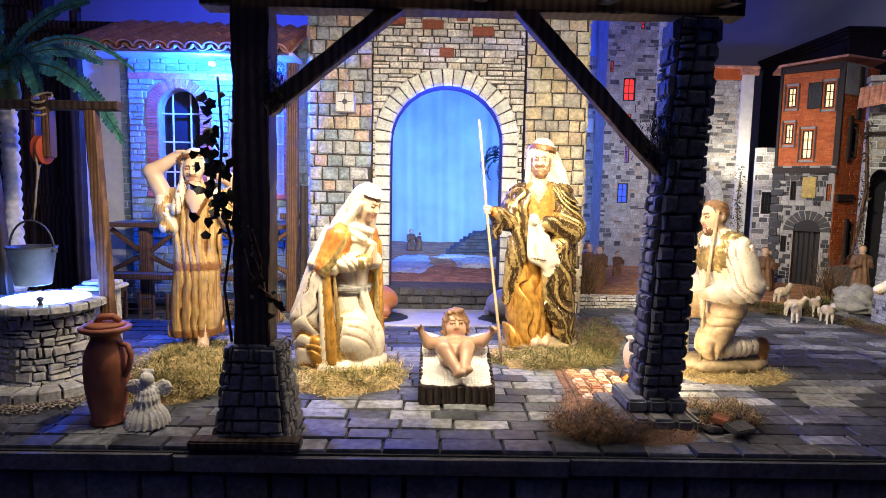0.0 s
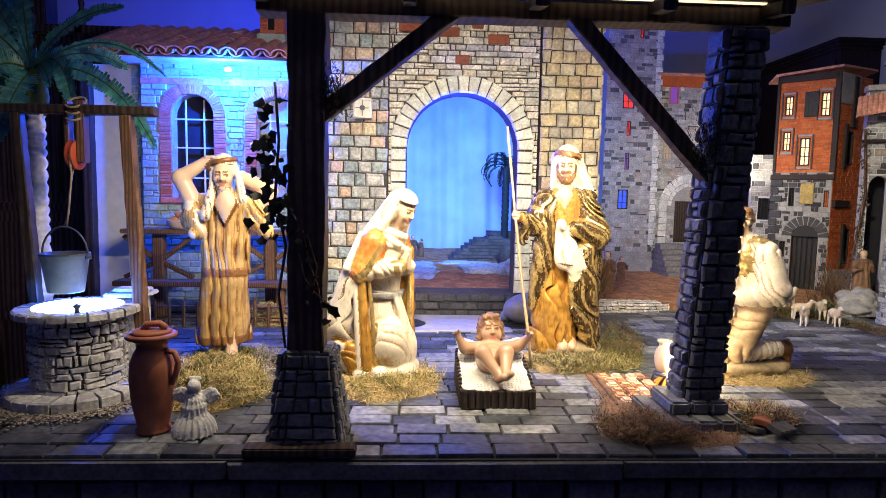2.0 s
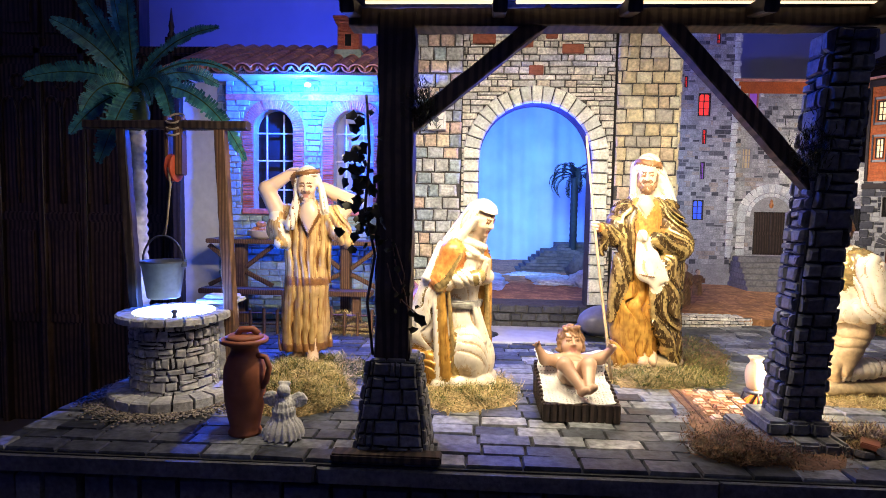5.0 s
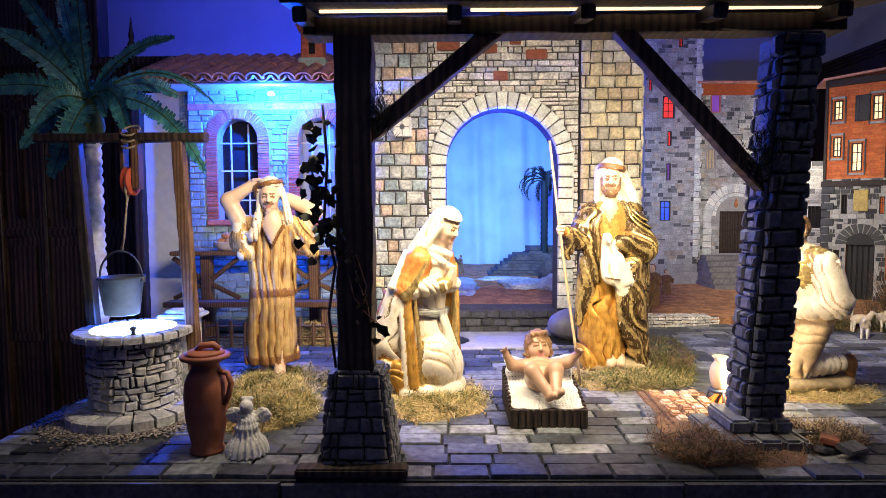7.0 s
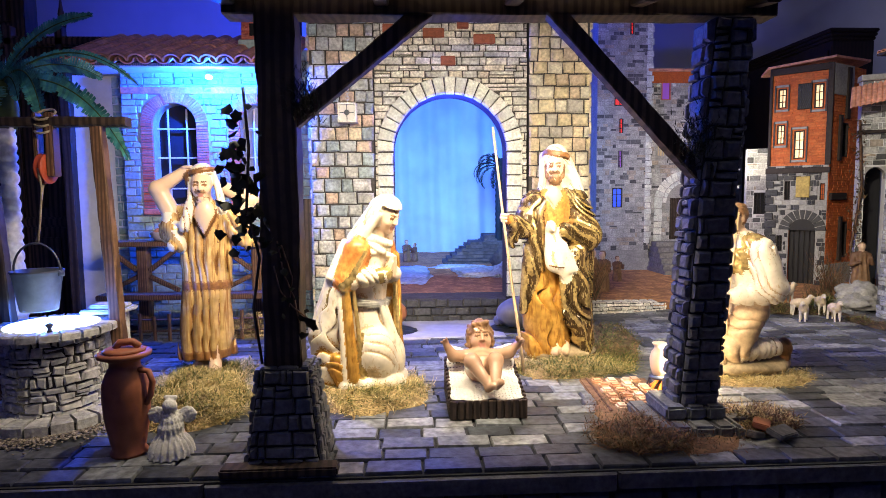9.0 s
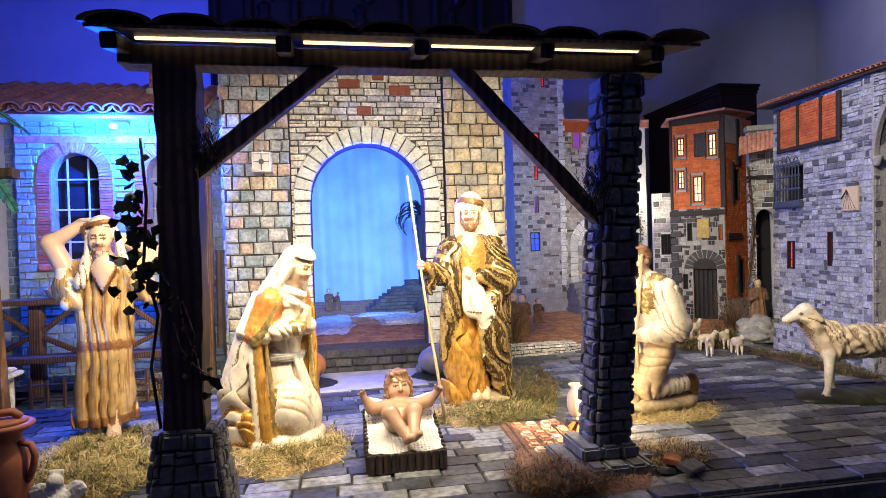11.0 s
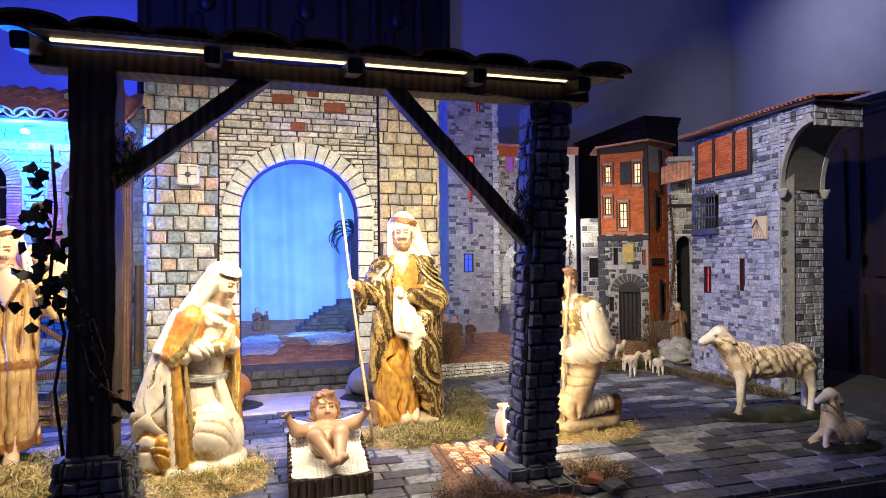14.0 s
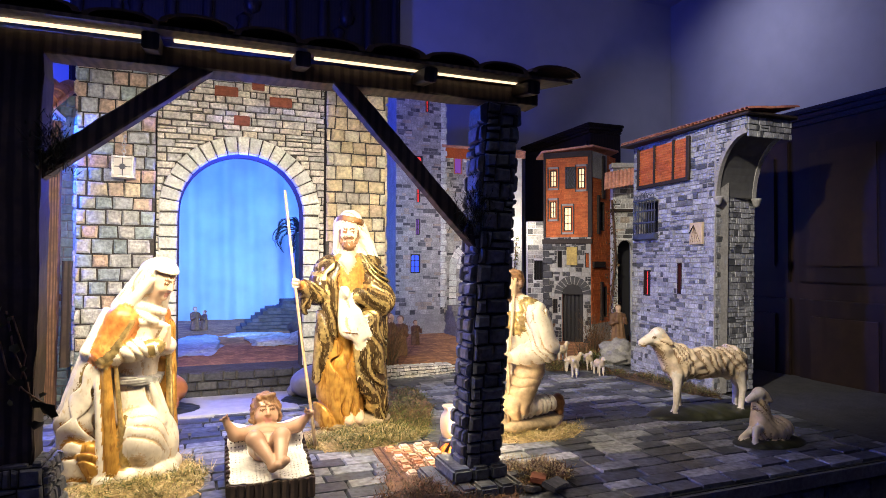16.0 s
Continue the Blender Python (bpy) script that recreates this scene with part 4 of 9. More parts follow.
def kneeling_woman():
    # faces -y, upright on both knees, head bowed over the joined palms
    at, bow = (0.0, -0.128, 0.602), 24
    prims, H = face(at, bow, 0, 1.0, 9)
    cb, sb = math.cos(radians(bow)), math.sin(radians(bow))
    fwd = lambda y, z: -(y - at[1]) * cb - (z - at[2]) * sb
    up = lambda y, z: -(y - at[1]) * sb + (z - at[2]) * cb
    soft = {"k": 0.014}
    trim = {"k": 0.004, "bias": -0.004}
    return [
        (B, ((-0.02, 0.0, 0.012), (0.150, 0.160, 0.020)), 7, {"curl": (0.004, 70)}),
        # gown: skirt, knees, cloth gathered on the ground
        (C, ((0.0, -0.045, 0.08), (0, -0.030, 0.30), 0.108, 0.058), 1, {"rill": (0.0040, (88, 48, 11.7), 1.65), "lines": (1, 0, 13, 0.60), **soft}),
        (B, ((-0.035, -0.095, 0.125), (0.068, 0.072, 0.095)), 1, {"k": 0.025, "rill": (0.0020, (72, 32, 52), 1.88)}),
        (B, ((0.040, -0.085, 0.110), (0.060, 0.068, 0.085)), 1, {"k": 0.025}),
        (C, ((-0.095, -0.095, 0.035), (-0.020, -0.150, 0.034), 0.026, 0.030), 1, {"k": 0.008}),
        (C, ((-0.045, -0.140, 0.030), (0.015, -0.160, 0.028), 0.020, 0.024), 1, {"k": 0.004}),
        (C, ((0.0, -0.150, 0.032), (0.075, -0.115, 0.032), 0.026, 0.030), 1, {"k": 0.006}),
        (C, ((-0.130, -0.040, 0.026), (-0.090, -0.090, 0.022), 0.022, 0.022), 1, {"k": 0.004}),
        # bodice, sash and its falling ends
        (C, ((0, -0.030, 0.28), (0, -0.072, 0.475), 0.060, 0.052, (1.12, 0.95)), 1, {"rill": (0.0018, (112, 64, 26), 1.5), **soft}),
        (C, ((0, -0.036, 0.305), (0, -0.040, 0.315), 0.070, 0.070, (1.12, 1.0)), 10, {"keep": lambda x, y, z: np.abs(z - 0.308 - 0.12 * y + 0.1 * x) - 0.012, "rill": (0.0016, (0, 0, 546), 0.45), "bias": -0.005, "k": 0.004}),
        (C, ((-0.012, -0.104, 0.300), (0.004, -0.140, 0.175), 0.009, 0.012), 1, {"k": 0.005}),
        (C, ((0.008, -0.104, 0.300), (0.030, -0.140, 0.160), 0.008, 0.012), 1, {"k": 0.005}),
        # mantle: orange on the shoulders and upper arms, cream and gold below
        (C, ((0.070, -0.052, 0.488), (-0.070, -0.052, 0.488), 0.044, 0.044), 4, soft),
        (C, ((0, -0.040, 0.485), (0, 0.020, 0.38), 0.064, 0.072, (1.15, 0.9)), 4, {"rill": (0.0024, (80, 32, 32.5), 1.2), **soft}),
        (C, ((0, 0.020, 0.38), (0, 0.075, 0.08), 0.072, 0.088, (1.15, 0.9)), 1, {"rill": (0.0056, (76.8, 35.2, 10.4), 1.5), "lines": (1, 0, 13, 0.58), **soft}),
        (C, ((-0.076, -0.058, 0.488), (-0.102, -0.028, 0.400), 0.040, 0.044), 4, {"k": 0.012, "bias": -0.012}),
        (C, ((-0.080, -0.092, 0.480), (-0.132, -0.050, 0.372), 0.010, 0.012), 11, {"k": 0.006, "bias": -0.012}),
        (C, ((-0.085, -0.010, 0.515), (-0.150, 0.000, 0.400), 0.011, 0.013), 1, {"k": 0.006, "bias": -0.014}),
        (C, ((-0.102, 0.000, 0.385), (-0.118, 0.055, 0.20), 0.044, 0.052), 1, {"rill": (0.0048, (64, 48, 18.2), 1.5), "lines": (1, 0, 11, 0.66), **soft}),
        (C, ((-0.118, 0.055, 0.20), (-0.112, 0.050, 0.050), 0.052, 0.048), 1, {"rill": (0.0056, (67.2, 41.6, 33.8), 1.65), "lines": (1, 0, 3, 0.46), **soft}),
        (C, ((-0.118, 0.000, 0.10), (-0.105, -0.020, 0.030), 0.040, 0.030), 3, {"rill": (0.0040, (96, 32, 26), 1.2), "k": 0.008}),
        (C, ((-0.118, -0.040, 0.385), (-0.108, -0.062, 0.06), 0.012, 0.020), 3, {"k": 0.006, "bias": -0.002}),
        (C, ((-0.098, -0.058, 0.36), (-0.092, -0.092, 0.055), 0.006, 0.010), 11, trim),
        (C, ((-0.128, -0.022, 0.36), (-0.124, -0.040, 0.05), 0.009, 0.013), 1, {"k": 0.005}),
        (C, ((0.088, -0.070, 0.45), (0.112, -0.050, 0.05), 0.030, 0.044), 3, {"rill": (0.0040, (88, 40, 13), 1.35), "k": 0.01}),
        (C, ((0.066, -0.105, 0.40), (0.085, -0.100, 0.05), 0.008, 0.014), 11, {"k": 0.005}),
        # sleeves and joined palms
        (C, ((-0.110, -0.030, 0.390), (-0.030, -0.130, 0.402), 0.038, 0.025), 1, {"rill": (0.0024, (88, -32, 58.5), 1.05), "bias": -0.004}),
        (C, ((-0.036, -0.124, 0.401), (-0.026, -0.134, 0.404), 0.028, 0.026), 11, {"k": 0.003, "bias": -0.004}),
        (C, ((0.105, -0.040, 0.390), (0.030, -0.130, 0.402), 0.038, 0.026), 1, {}),
        (C, ((-0.012, -0.136, 0.402), (-0.004, -0.152, 0.462), 0.017, 0.008), 0, {"k": 0.004}),
        (C, ((0.012, -0.136, 0.402), (0.006, -0.152, 0.462), 0.017, 0.008), 0, {"k": 0.004}),
        (C, ((-0.016, -0.146, 0.415), (-0.012, -0.160, 0.446), 0.007, 0.005), 0, {"k": 0.003}),
        # neck
        (C, ((0, -0.075, 0.49), (0, -0.112, 0.565), 0.026, 0.025), 0, {}),
    ] + prims + [
        # parted hair, veil drawn back and wrapped across the breast
        (B, (H(0, -0.006, 0.012), (0.043, 0.046, 0.046)), 2, {"keep": lambda x, y, z: np.minimum(fwd(y, z) + 0.004 + 0.25 * np.abs(x), 0.022 - up(y, z) + 0.5 * np.abs(x)), "k": 0.003}),
        (B, (H(0, -0.010, 0.014), (0.052, 0.056, 0.055)), 1, {"keep": lambda x, y, z: np.minimum(fwd(y, z) - 0.002, 0.036 - up(y, z)), "k": 0.004, "rill": (0.0014, (48, 96, 78), 1.12)}),
        (C, (H(0, -0.026, 0.006), (0, -0.016, 0.51), 0.045, 0.050, (1.15, 1.0)), 1, {"rill": (0.0029, (104, 40, 23.4), 1.2), "k": 0.010}),
        (C, (H(-0.044, -0.004, 0.002), (-0.070, -0.055, 0.505), 0.011, 0.022), 1, {"k": 0.008}),
        (C, (H(0.044, -0.004, 0.002), (0.068, -0.065, 0.500), 0.011, 0.022), 1, {"k": 0.008}),
        (C, ((-0.072, -0.055, 0.512), (-0.020, -0.122, 0.482), 0.023, 0.015), 1, {"k": 0.006, "bias": -0.004, "rill": (0.0020, (96, -64, 117), 0.9)}),
        (C, ((-0.050, -0.085, 0.528), (0.012, -0.126, 0.505), 0.016, 0.013), 1, {"k": 0.004, "bias": -0.003}),
        (C, ((-0.045, -0.100, 0.480), (0.020, -0.128, 0.462), 0.013, 0.011), 1, {"k": 0.004, "bias": -0.003}),
    ]


def standing_man():
    prims, H = face((-0.006, -0.034, 0.738), 6, 14)
    gild = {"lines": (11, 0.10, 5, 2)}
    up_ = {"k": 0.010}
    return [
        (B, ((0.01, 0.0, 0.016), (0.16, 0.12, 0.026)), 7, {"curl": (0.004, 70)}),
        # gold tunic, wider towards the hem
        (C, ((-0.045, -0.030, 0.050), (-0.015, -0.015, 0.46), 0.092, 0.052, (1.0, 0.85)), 3, {"rill": (0.008, (62, 18, 6), 1.8), "lines": (3, 0, 6, 0.86), "k": 0.012}),
        (C, ((-0.015, -0.015, 0.44), (-0.010, -0.010, 0.60), 0.058, 0.060, (1.15, 0.9)), 4, {"rill": (0.003, (60, 20, 30), 1.5)}),
        (C, ((-0.020, -0.125, 0.036), (0.0, -0.06, 0.045), 0.015, 0.020), 0, {"k": 0.004}),
        (C, ((0.020, -0.120, 0.036), (0.03, -0.06, 0.045), 0.014, 0.020), 0, {"k": 0.004}),
        # cloak: shoulders, back, falls on both sides
        (C, ((0.074, 0.0, 0.612), (-0.074, 0.0, 0.608), 0.042, 0.040), 5, {"rill": (0.005, (50, 20, 70), 2.2), **gild}),
        (C, ((0.015, 0.040, 0.60), (0.020, 0.045, 0.07), 0.072, 0.092, (1.25, 0.85)), 5, {"rill": (0.008, (48, 20, 6), 2.2), **gild, **up_}),
        (C, ((-0.070, -0.040, 0.60), (-0.092, -0.062, 0.36), 0.030, 0.036, (1.1, 0.8)), 5, {"rill": (0.006, (80, 20, 8), 1.8), **gild, "k": 0.006}),
        (C, ((-0.092, -0.062, 0.37), (-0.122, -0.040, 0.185), 0.036, 0.014, (1.1, 0.8)), 5, {"rill": (0.006, (80, 20, 14), 1.8), **gild, "k": 0.006}),
        (C, ((0.100, -0.010, 0.50), (0.112, -0.005, 0.050), 0.046, 0.044), 5, {"rill": (0.008, (60, 34, 12), 2.4), **gild, **up_}),
        (C, ((0.060, -0.070, 0.40), (0.098, -0.060, 0.090), 0.046, 0.040), 5, {"rill": (0.008, (60, 30, 30), 2.4), **gild, "k": 0.008}),
        (C, ((0.020, -0.085, 0.37), (0.060, -0.085, 0.150), 0.024, 0.034), 5, {"rill": (0.006, (66, 26, 26), 2.0), **gild, "k": 0.006}),
        (C, ((0.000, -0.098, 0.36), (0.022, -0.104, 0.180), 0.008, 0.009), 11, {"k": 0.004}),
        (C, ((0.020, -0.106, 0.185), (0.085, -0.098, 0.105), 0.013, 0.017), 5, {"k": 0.005}),
        (C, ((0.016, -0.112, 0.190), (0.070, -0.108, 0.165), 0.005, 0.005), 1, {"k": 0.003}),
        (C, ((0.075, -0.085, 0.130), (0.112, -0.070, 0.035), 0.030, 0.020), 5, {"rill": (0.005, (70, 30, 50), 1.6), **gild, "k": 0.006}),
        (C, ((0.128, 0.020, 0.60), (0.140, 0.015, 0.42), 0.014, 0.014), 1, {"k": 0.005}),
        (C, ((0.140, 0.015, 0.42), (0.136, 0.010, 0.20), 0.013, 0.017), 1, {"k": 0.005, "rill": (0.003, (40, 20, 30), 1)}),
        # arm with the staff, wide hanging sleeve
        (C, ((-0.090, -0.005, 0.600), (-0.128, -0.045, 0.505), 0.038, 0.044), 5, {"rill": (0.005, (50, 30, 60), 2.0), **gild, "k": 0.008}),
        (C, ((-0.126, -0.050, 0.505), (-0.185, -0.096, 0.532), 0.038, 0.026), 5, {"rill": (0.004, (60, 30, 80), 1.8), **gild, "k": 0.006}),
        (C, ((-0.172, -0.080, 0.518), (-0.176, -0.066, 0.445), 0.026, 0.014), 5, {"rill": (0.004, (80, 20, 20), 1.5), **gild, "k": 0.006}),
        (C, ((-0.183, -0.096, 0.533), (-0.206, -0.122, 0.544), 0.018, 0.014), 4, {"k": 0.003, "bias": -0.003}),
        (B, ((-0.218, -0.136, 0.550), (0.017, 0.018, 0.015)), 0, {"k": 0.005}),
        (C, ((-0.228, -0.150, 0.560), (-0.212, -0.158, 0.558), 0.006, 0.005), 0, {"k": 0.002}),
        (C, ((-0.229, -0.148, 0.548), (-0.212, -0.157, 0.546), 0.006, 0.005), 0, {"k": 0.002}),
        (C, ((-0.227, -0.146, 0.537), (-0.212, -0.154, 0.535), 0.006, 0.005), 0, {"k": 0.002}),
        # arm bent across the breast, broad looped sleeve
        (C, ((0.088, 0.0, 0.600), (0.118, -0.035, 0.480), 0.046, 0.054), 5, {"rill": (0.008, (34, 26, 70), 2.6), **gild, **up_}),
        (C, ((0.112, -0.055, 0.470), (0.010, -0.112, 0.500), 0.052, 0.026), 5, {"rill": (0.007, (50, 10, 80), 2.4), **gild, "k": 0.008}),
        (C, ((0.105, -0.060, 0.430), (0.035, -0.098, 0.400), 0.034, 0.022), 5, {"rill": (0.005, (40, 10, 110), 2.0), **gild, "k": 0.006}),
        (B, ((-0.040, -0.126, 0.512), (0.020, 0.018, 0.024)), 1, {"k": 0.005}),
        (C, ((-0.052, -0.136, 0.528), (-0.036, -0.146, 0.500), 0.007, 0.006), 1, {"k": 0.003}),
        # white cloth hanging from that grip
        (C, ((-0.036, -0.122, 0.495), (-0.020, -0.120, 0.380), 0.020, 0.038, (1.1, 0.45)), 1, {"rill": (0.002, (70, 0, 20), 1.4), "bias": -0.004, "k": 0.006}),
        (C, ((-0.010, -0.120, 0.430), (0.030, -0.116, 0.355), 0.034, 0.024, (1.1, 0.45)), 1, {"bias": -0.004, "k": 0.006}),
        (C, ((-0.045, -0.138, 0.368), (0.008, -0.136, 0.360), 0.0022, 0.0022), 6, {"k": 0.001, "bias": -0.004}),
        (C, ((0.000, -0.117, 0.36), (0.022, -0.113, 0.318), 0.026, 0.012, (1.1, 0.45)), 1, {"bias": -0.004, "k": 0.006}),
        # neck and open collar
        (C, ((-0.008, -0.012, 0.60), (-0.006, -0.022, 0.70), 0.032, 0.029), 0, {}),
        (B, ((-0.014, -0.054, 0.620), (0.030, 0.018, 0.040)), 0, {"k": 0.006, "bias": -0.006, "keep": lambda x, y, z: np.abs(x + 0.014) - 0.7 * (z - 0.585)}),
    ] + prims + [
        (B, (H(0, 0.014, -0.044), (0.029, 0.027, 0.026)), 9, {"k": 0.004, "curl": (0.0024, 330), "keep": lambda x, y, z: z - 0.714}),
        (C, (H(-0.013, 0.038, -0.020), H(0, 0.042, -0.0185), 0.0034, 0.0036), 9, {"k": 0.002, "bias": -0.003}),
        (C, (H(0.013, 0.038, -0.020), H(0, 0.042, -0.0185), 0.0034, 0.0036), 9, {"k": 0.002, "bias": -0.003}),
        (C, (H(-0.034, 0.010, 0.004), H(-0.028, 0.020, -0.036), 0.006, 0.009), 9, {"k": 0.004, "bias": -0.003}),
        (C, (H(0.034, 0.010, 0.004), H(0.028, 0.020, -0.036), 0.006, 0.009), 9, {"k": 0.004, "bias": -0.003}),
        # headcloth with a twisted band
        (B, ((0.002, -0.014, 0.776), (0.048, 0.052, 0.050)), 1, {"keep": lambda x, y, z: np.minimum(-0.036 - y, 0.776 - z), "k": 0.004, "rill": (0.002, (40, 40, 50), 1.5)}),
        (C, ((0.002, -0.016, 0.786), (0.002, -0.012, 0.790), 0.050, 0.049), 6, {"keep": lambda x, y, z: np.abs(z - 0.786 + 0.16 * x) - 0.0085, "bias": -0.004, "k": 0.004, "rill": (0.0022, (160, 0, 160), 0.5)}),
        (C, ((0.042, -0.004, 0.768), (0.076, 0.010, 0.690), 0.020, 0.026), 1, {"rill": (0.0035, (50, 30, 60), 1.8), "k": 0.008}),
        (C, ((0.074, 0.008, 0.695), (0.105, 0.010, 0.585), 0.026, 0.030), 1, {"rill": (0.0035, (60, 30, 40), 1.8), "k": 0.008}),
        (C, ((-0.044, -0.010, 0.765), (-0.050, -0.004, 0.665), 0.012, 0.014), 1, {"k": 0.006}),
        (C, ((0, 0.03, 0.77), (0.02, 0.05, 0.61), 0.045, 0.058, (1.2, 0.9)), 1, {"k": 0.012}),
    ]


def carrier_man():
    prims, H = face((-0.010, -0.036, 0.712), 6, -4)
    pleat = {"rill": (0.0055, (96, 20, 2.5), 0.55), "lines": (8, 0, 6, 0.74)}
    wide = {"rill": (0.005, (60, 40, 40), 1.8), "lines": (8, 0, 6, 0.74)}
    return [
        (B, ((0, 0.0, 0.018), (0.12, 0.10, 0.028)), 7, {"curl": (0.004, 70)}),
        (C, ((-0.040, -0.03, 0.055), (-0.035, -0.01, 0.14), 0.024, 0.020), 0, {}),
        (C, ((0.018, -0.110, 0.038), (0.018, -0.070, 0.056), 0.015, 0.020), 0, {"k": 0.008}),
        (C, ((0.018, -0.070, 0.058), (0.018, -0.03, 0.14), 0.020, 0.022), 0, {}),
        (C, ((-0.022, 0, 0.10), (-0.012, 0, 0.46), 0.098, 0.080, (1.0, 0.75)), 8, {**pleat, "k": 0.015, "keep": lambda x, y, z: 0.086 - z + 0.05 * x}),
        (C, ((-0.022, 0, 0.092), (-0.022, 0, 0.120), 0.1005, 0.0995, (1.0, 0.75)), 6, {"rill": pleat["rill"], "keep": lambda x, y, z: np.maximum(0.084 - z + 0.05 * x, z - 0.112 - 0.05 * x), "bias": -0.004, "k": 0.003}),
        (C, ((-0.015, 0, 0.350), (-0.015, 0, 0.356), 0.0862, 0.0862, (1.0, 0.75)), 6, {"rill": pleat["rill"], "keep": lambda x, y, z: np.abs(z - 0.352) - 0.011, "bias": -0.005, "k": 0.003}),
        (C, ((-0.012, 0, 0.45), (-0.006, 0, 0.60), 0.076, 0.062, (1.2, 0.78)), 8, {**pleat, "k": 0.012}),
        (C, ((0.074, 0, 0.602), (-0.084, 0, 0.602), 0.036, 0.036), 8, {"k": 0.015}),
        # bare breast in a dark-edged neck opening
        (B, ((0.002, -0.052, 0.590), (0.040, 0.022, 0.070)), 6, {"bias": -0.005, "keep": lambda x, y, z: np.abs(x) - 0.50 * (z - 0.526), "k": 0.004}),
        (B, ((0.002, -0.054, 0.595), (0.034, 0.024, 0.066)), 0, {"bias": -0.008, "keep": lambda x, y, z: np.abs(x) - 0.50 * (z - 0.544), "k": 0.004}),
        # wide sleeves fallen back from the raised arms
        (C, ((-0.092, 0, 0.60), (-0.118, -0.02, 0.550), 0.042, 0.046), 8, {**wide}),
        (C, ((-0.125, -0.025, 0.600), (-0.100, -0.055, 0.500), 0.022, 0.028), 8, {**wide, "lines": (1, 0.24, 6, 0.88)}),
        (C, ((-0.150, -0.020, 0.585), (-0.085, -0.062, 0.575), 0.008, 0.008), 1, {"k": 0.005, "bias": -0.003}),
        (C, ((0.086, 0, 0.60), (0.112, -0.015, 0.545), 0.042, 0.042), 8, {**wide}),
        (C, ((0.108, -0.02, 0.560), (0.140, -0.025, 0.505), 0.036, 0.026), 8, {**wide, "k": 0.01}),
        # both arms raised behind the head
        (C, ((-0.118, -0.01, 0.60), (-0.165, -0.015, 0.700), 0.033, 0.030), 0, {"k": 0.008}),
        (C, ((-0.165, -0.015, 0.700), (-0.085, -0.005, 0.755), 0.029, 0.020), 0, {"k": 0.010}),
        (B, ((-0.070, -0.006, 0.764), (0.022, 0.018, 0.020)), 0, {"k": 0.006}),
        (C, ((-0.072, -0.020, 0.776), (-0.046, -0.026, 0.778), 0.007, 0.006), 0, {"k": 0.003}),
        (C, ((0.105, 0.0, 0.600), (0.150, 0.01, 0.655), 0.032, 0.030), 0, {"k": 0.008}),
        (C, ((0.150, 0.01, 0.658), (0.048, 0.02, 0.705), 0.030, 0.026), 0, {"k": 0.008}),
        # neck
        (C, ((-0.004, -0.01, 0.61), (-0.010, -0.022, 0.68), 0.029, 0.027), 0, {}),
    ] + prims + [
        (B, (H(0, 0.014, -0.045), (0.025, 0.024, 0.023)), 9, {"k": 0.004, "curl": (0.002, 330), "keep": lambda x, y, z: z - 0.688}),
        (C, (H(-0.012, 0.038, -0.020), H(0, 0.042, -0.0185), 0.003, 0.0032), 9, {"k": 0.002, "bias": -0.003}),
        (C, (H(0.012, 0.038, -0.020), H(0, 0.042, -0.0185), 0.003, 0.0032), 9, {"k": 0.002, "bias": -0.003}),
        # dark hair, headcloth with a band, tails before the shoulders
        (B, ((-0.055, -0.004, 0.738), (0.020, 0.03, 0.036)), 2, {"k": 0.006, "curl": (0.002, 220)}),
        (B, ((-0.010, -0.014, 0.744), (0.047, 0.050, 0.049)), 1, {"keep": lambda x, y, z: np.minimum(-0.036 - y, 0.752 - z), "k": 0.004}),
        (C, ((-0.010, -0.016, 0.762), (-0.010, -0.012, 0.766), 0.0485, 0.0475), 6, {"keep": lambda x, y, z: np.abs(z - 0.764 - 0.2 * (x + 0.010)) - 0.006, "bias": -0.004, "k": 0.003}),
        (C, ((-0.046, -0.020, 0.735), (-0.050, -0.050, 0.640), 0.010, 0.014), 1, {"rill": (0.003, (120, 30, 6), 0.8), "lines": (1, 0, 6, 0.66), "k": 0.008}),
        (C, ((-0.050, -0.050, 0.640), (-0.066, -0.070, 0.565), 0.015, 0.019), 1, {"rill": (0.003, (120, 30, 30), 0.8), "lines": (1, 0, 6, 0.60), "k": 0.010}),
        (C, ((0.034, -0.016, 0.735), (0.058, -0.034, 0.625), 0.010, 0.016), 1, {"rill": (0.003, (120, 30, 6), 0.8), "lines": (1, 0, 6, 0.66), "k": 0.008}),
    ]


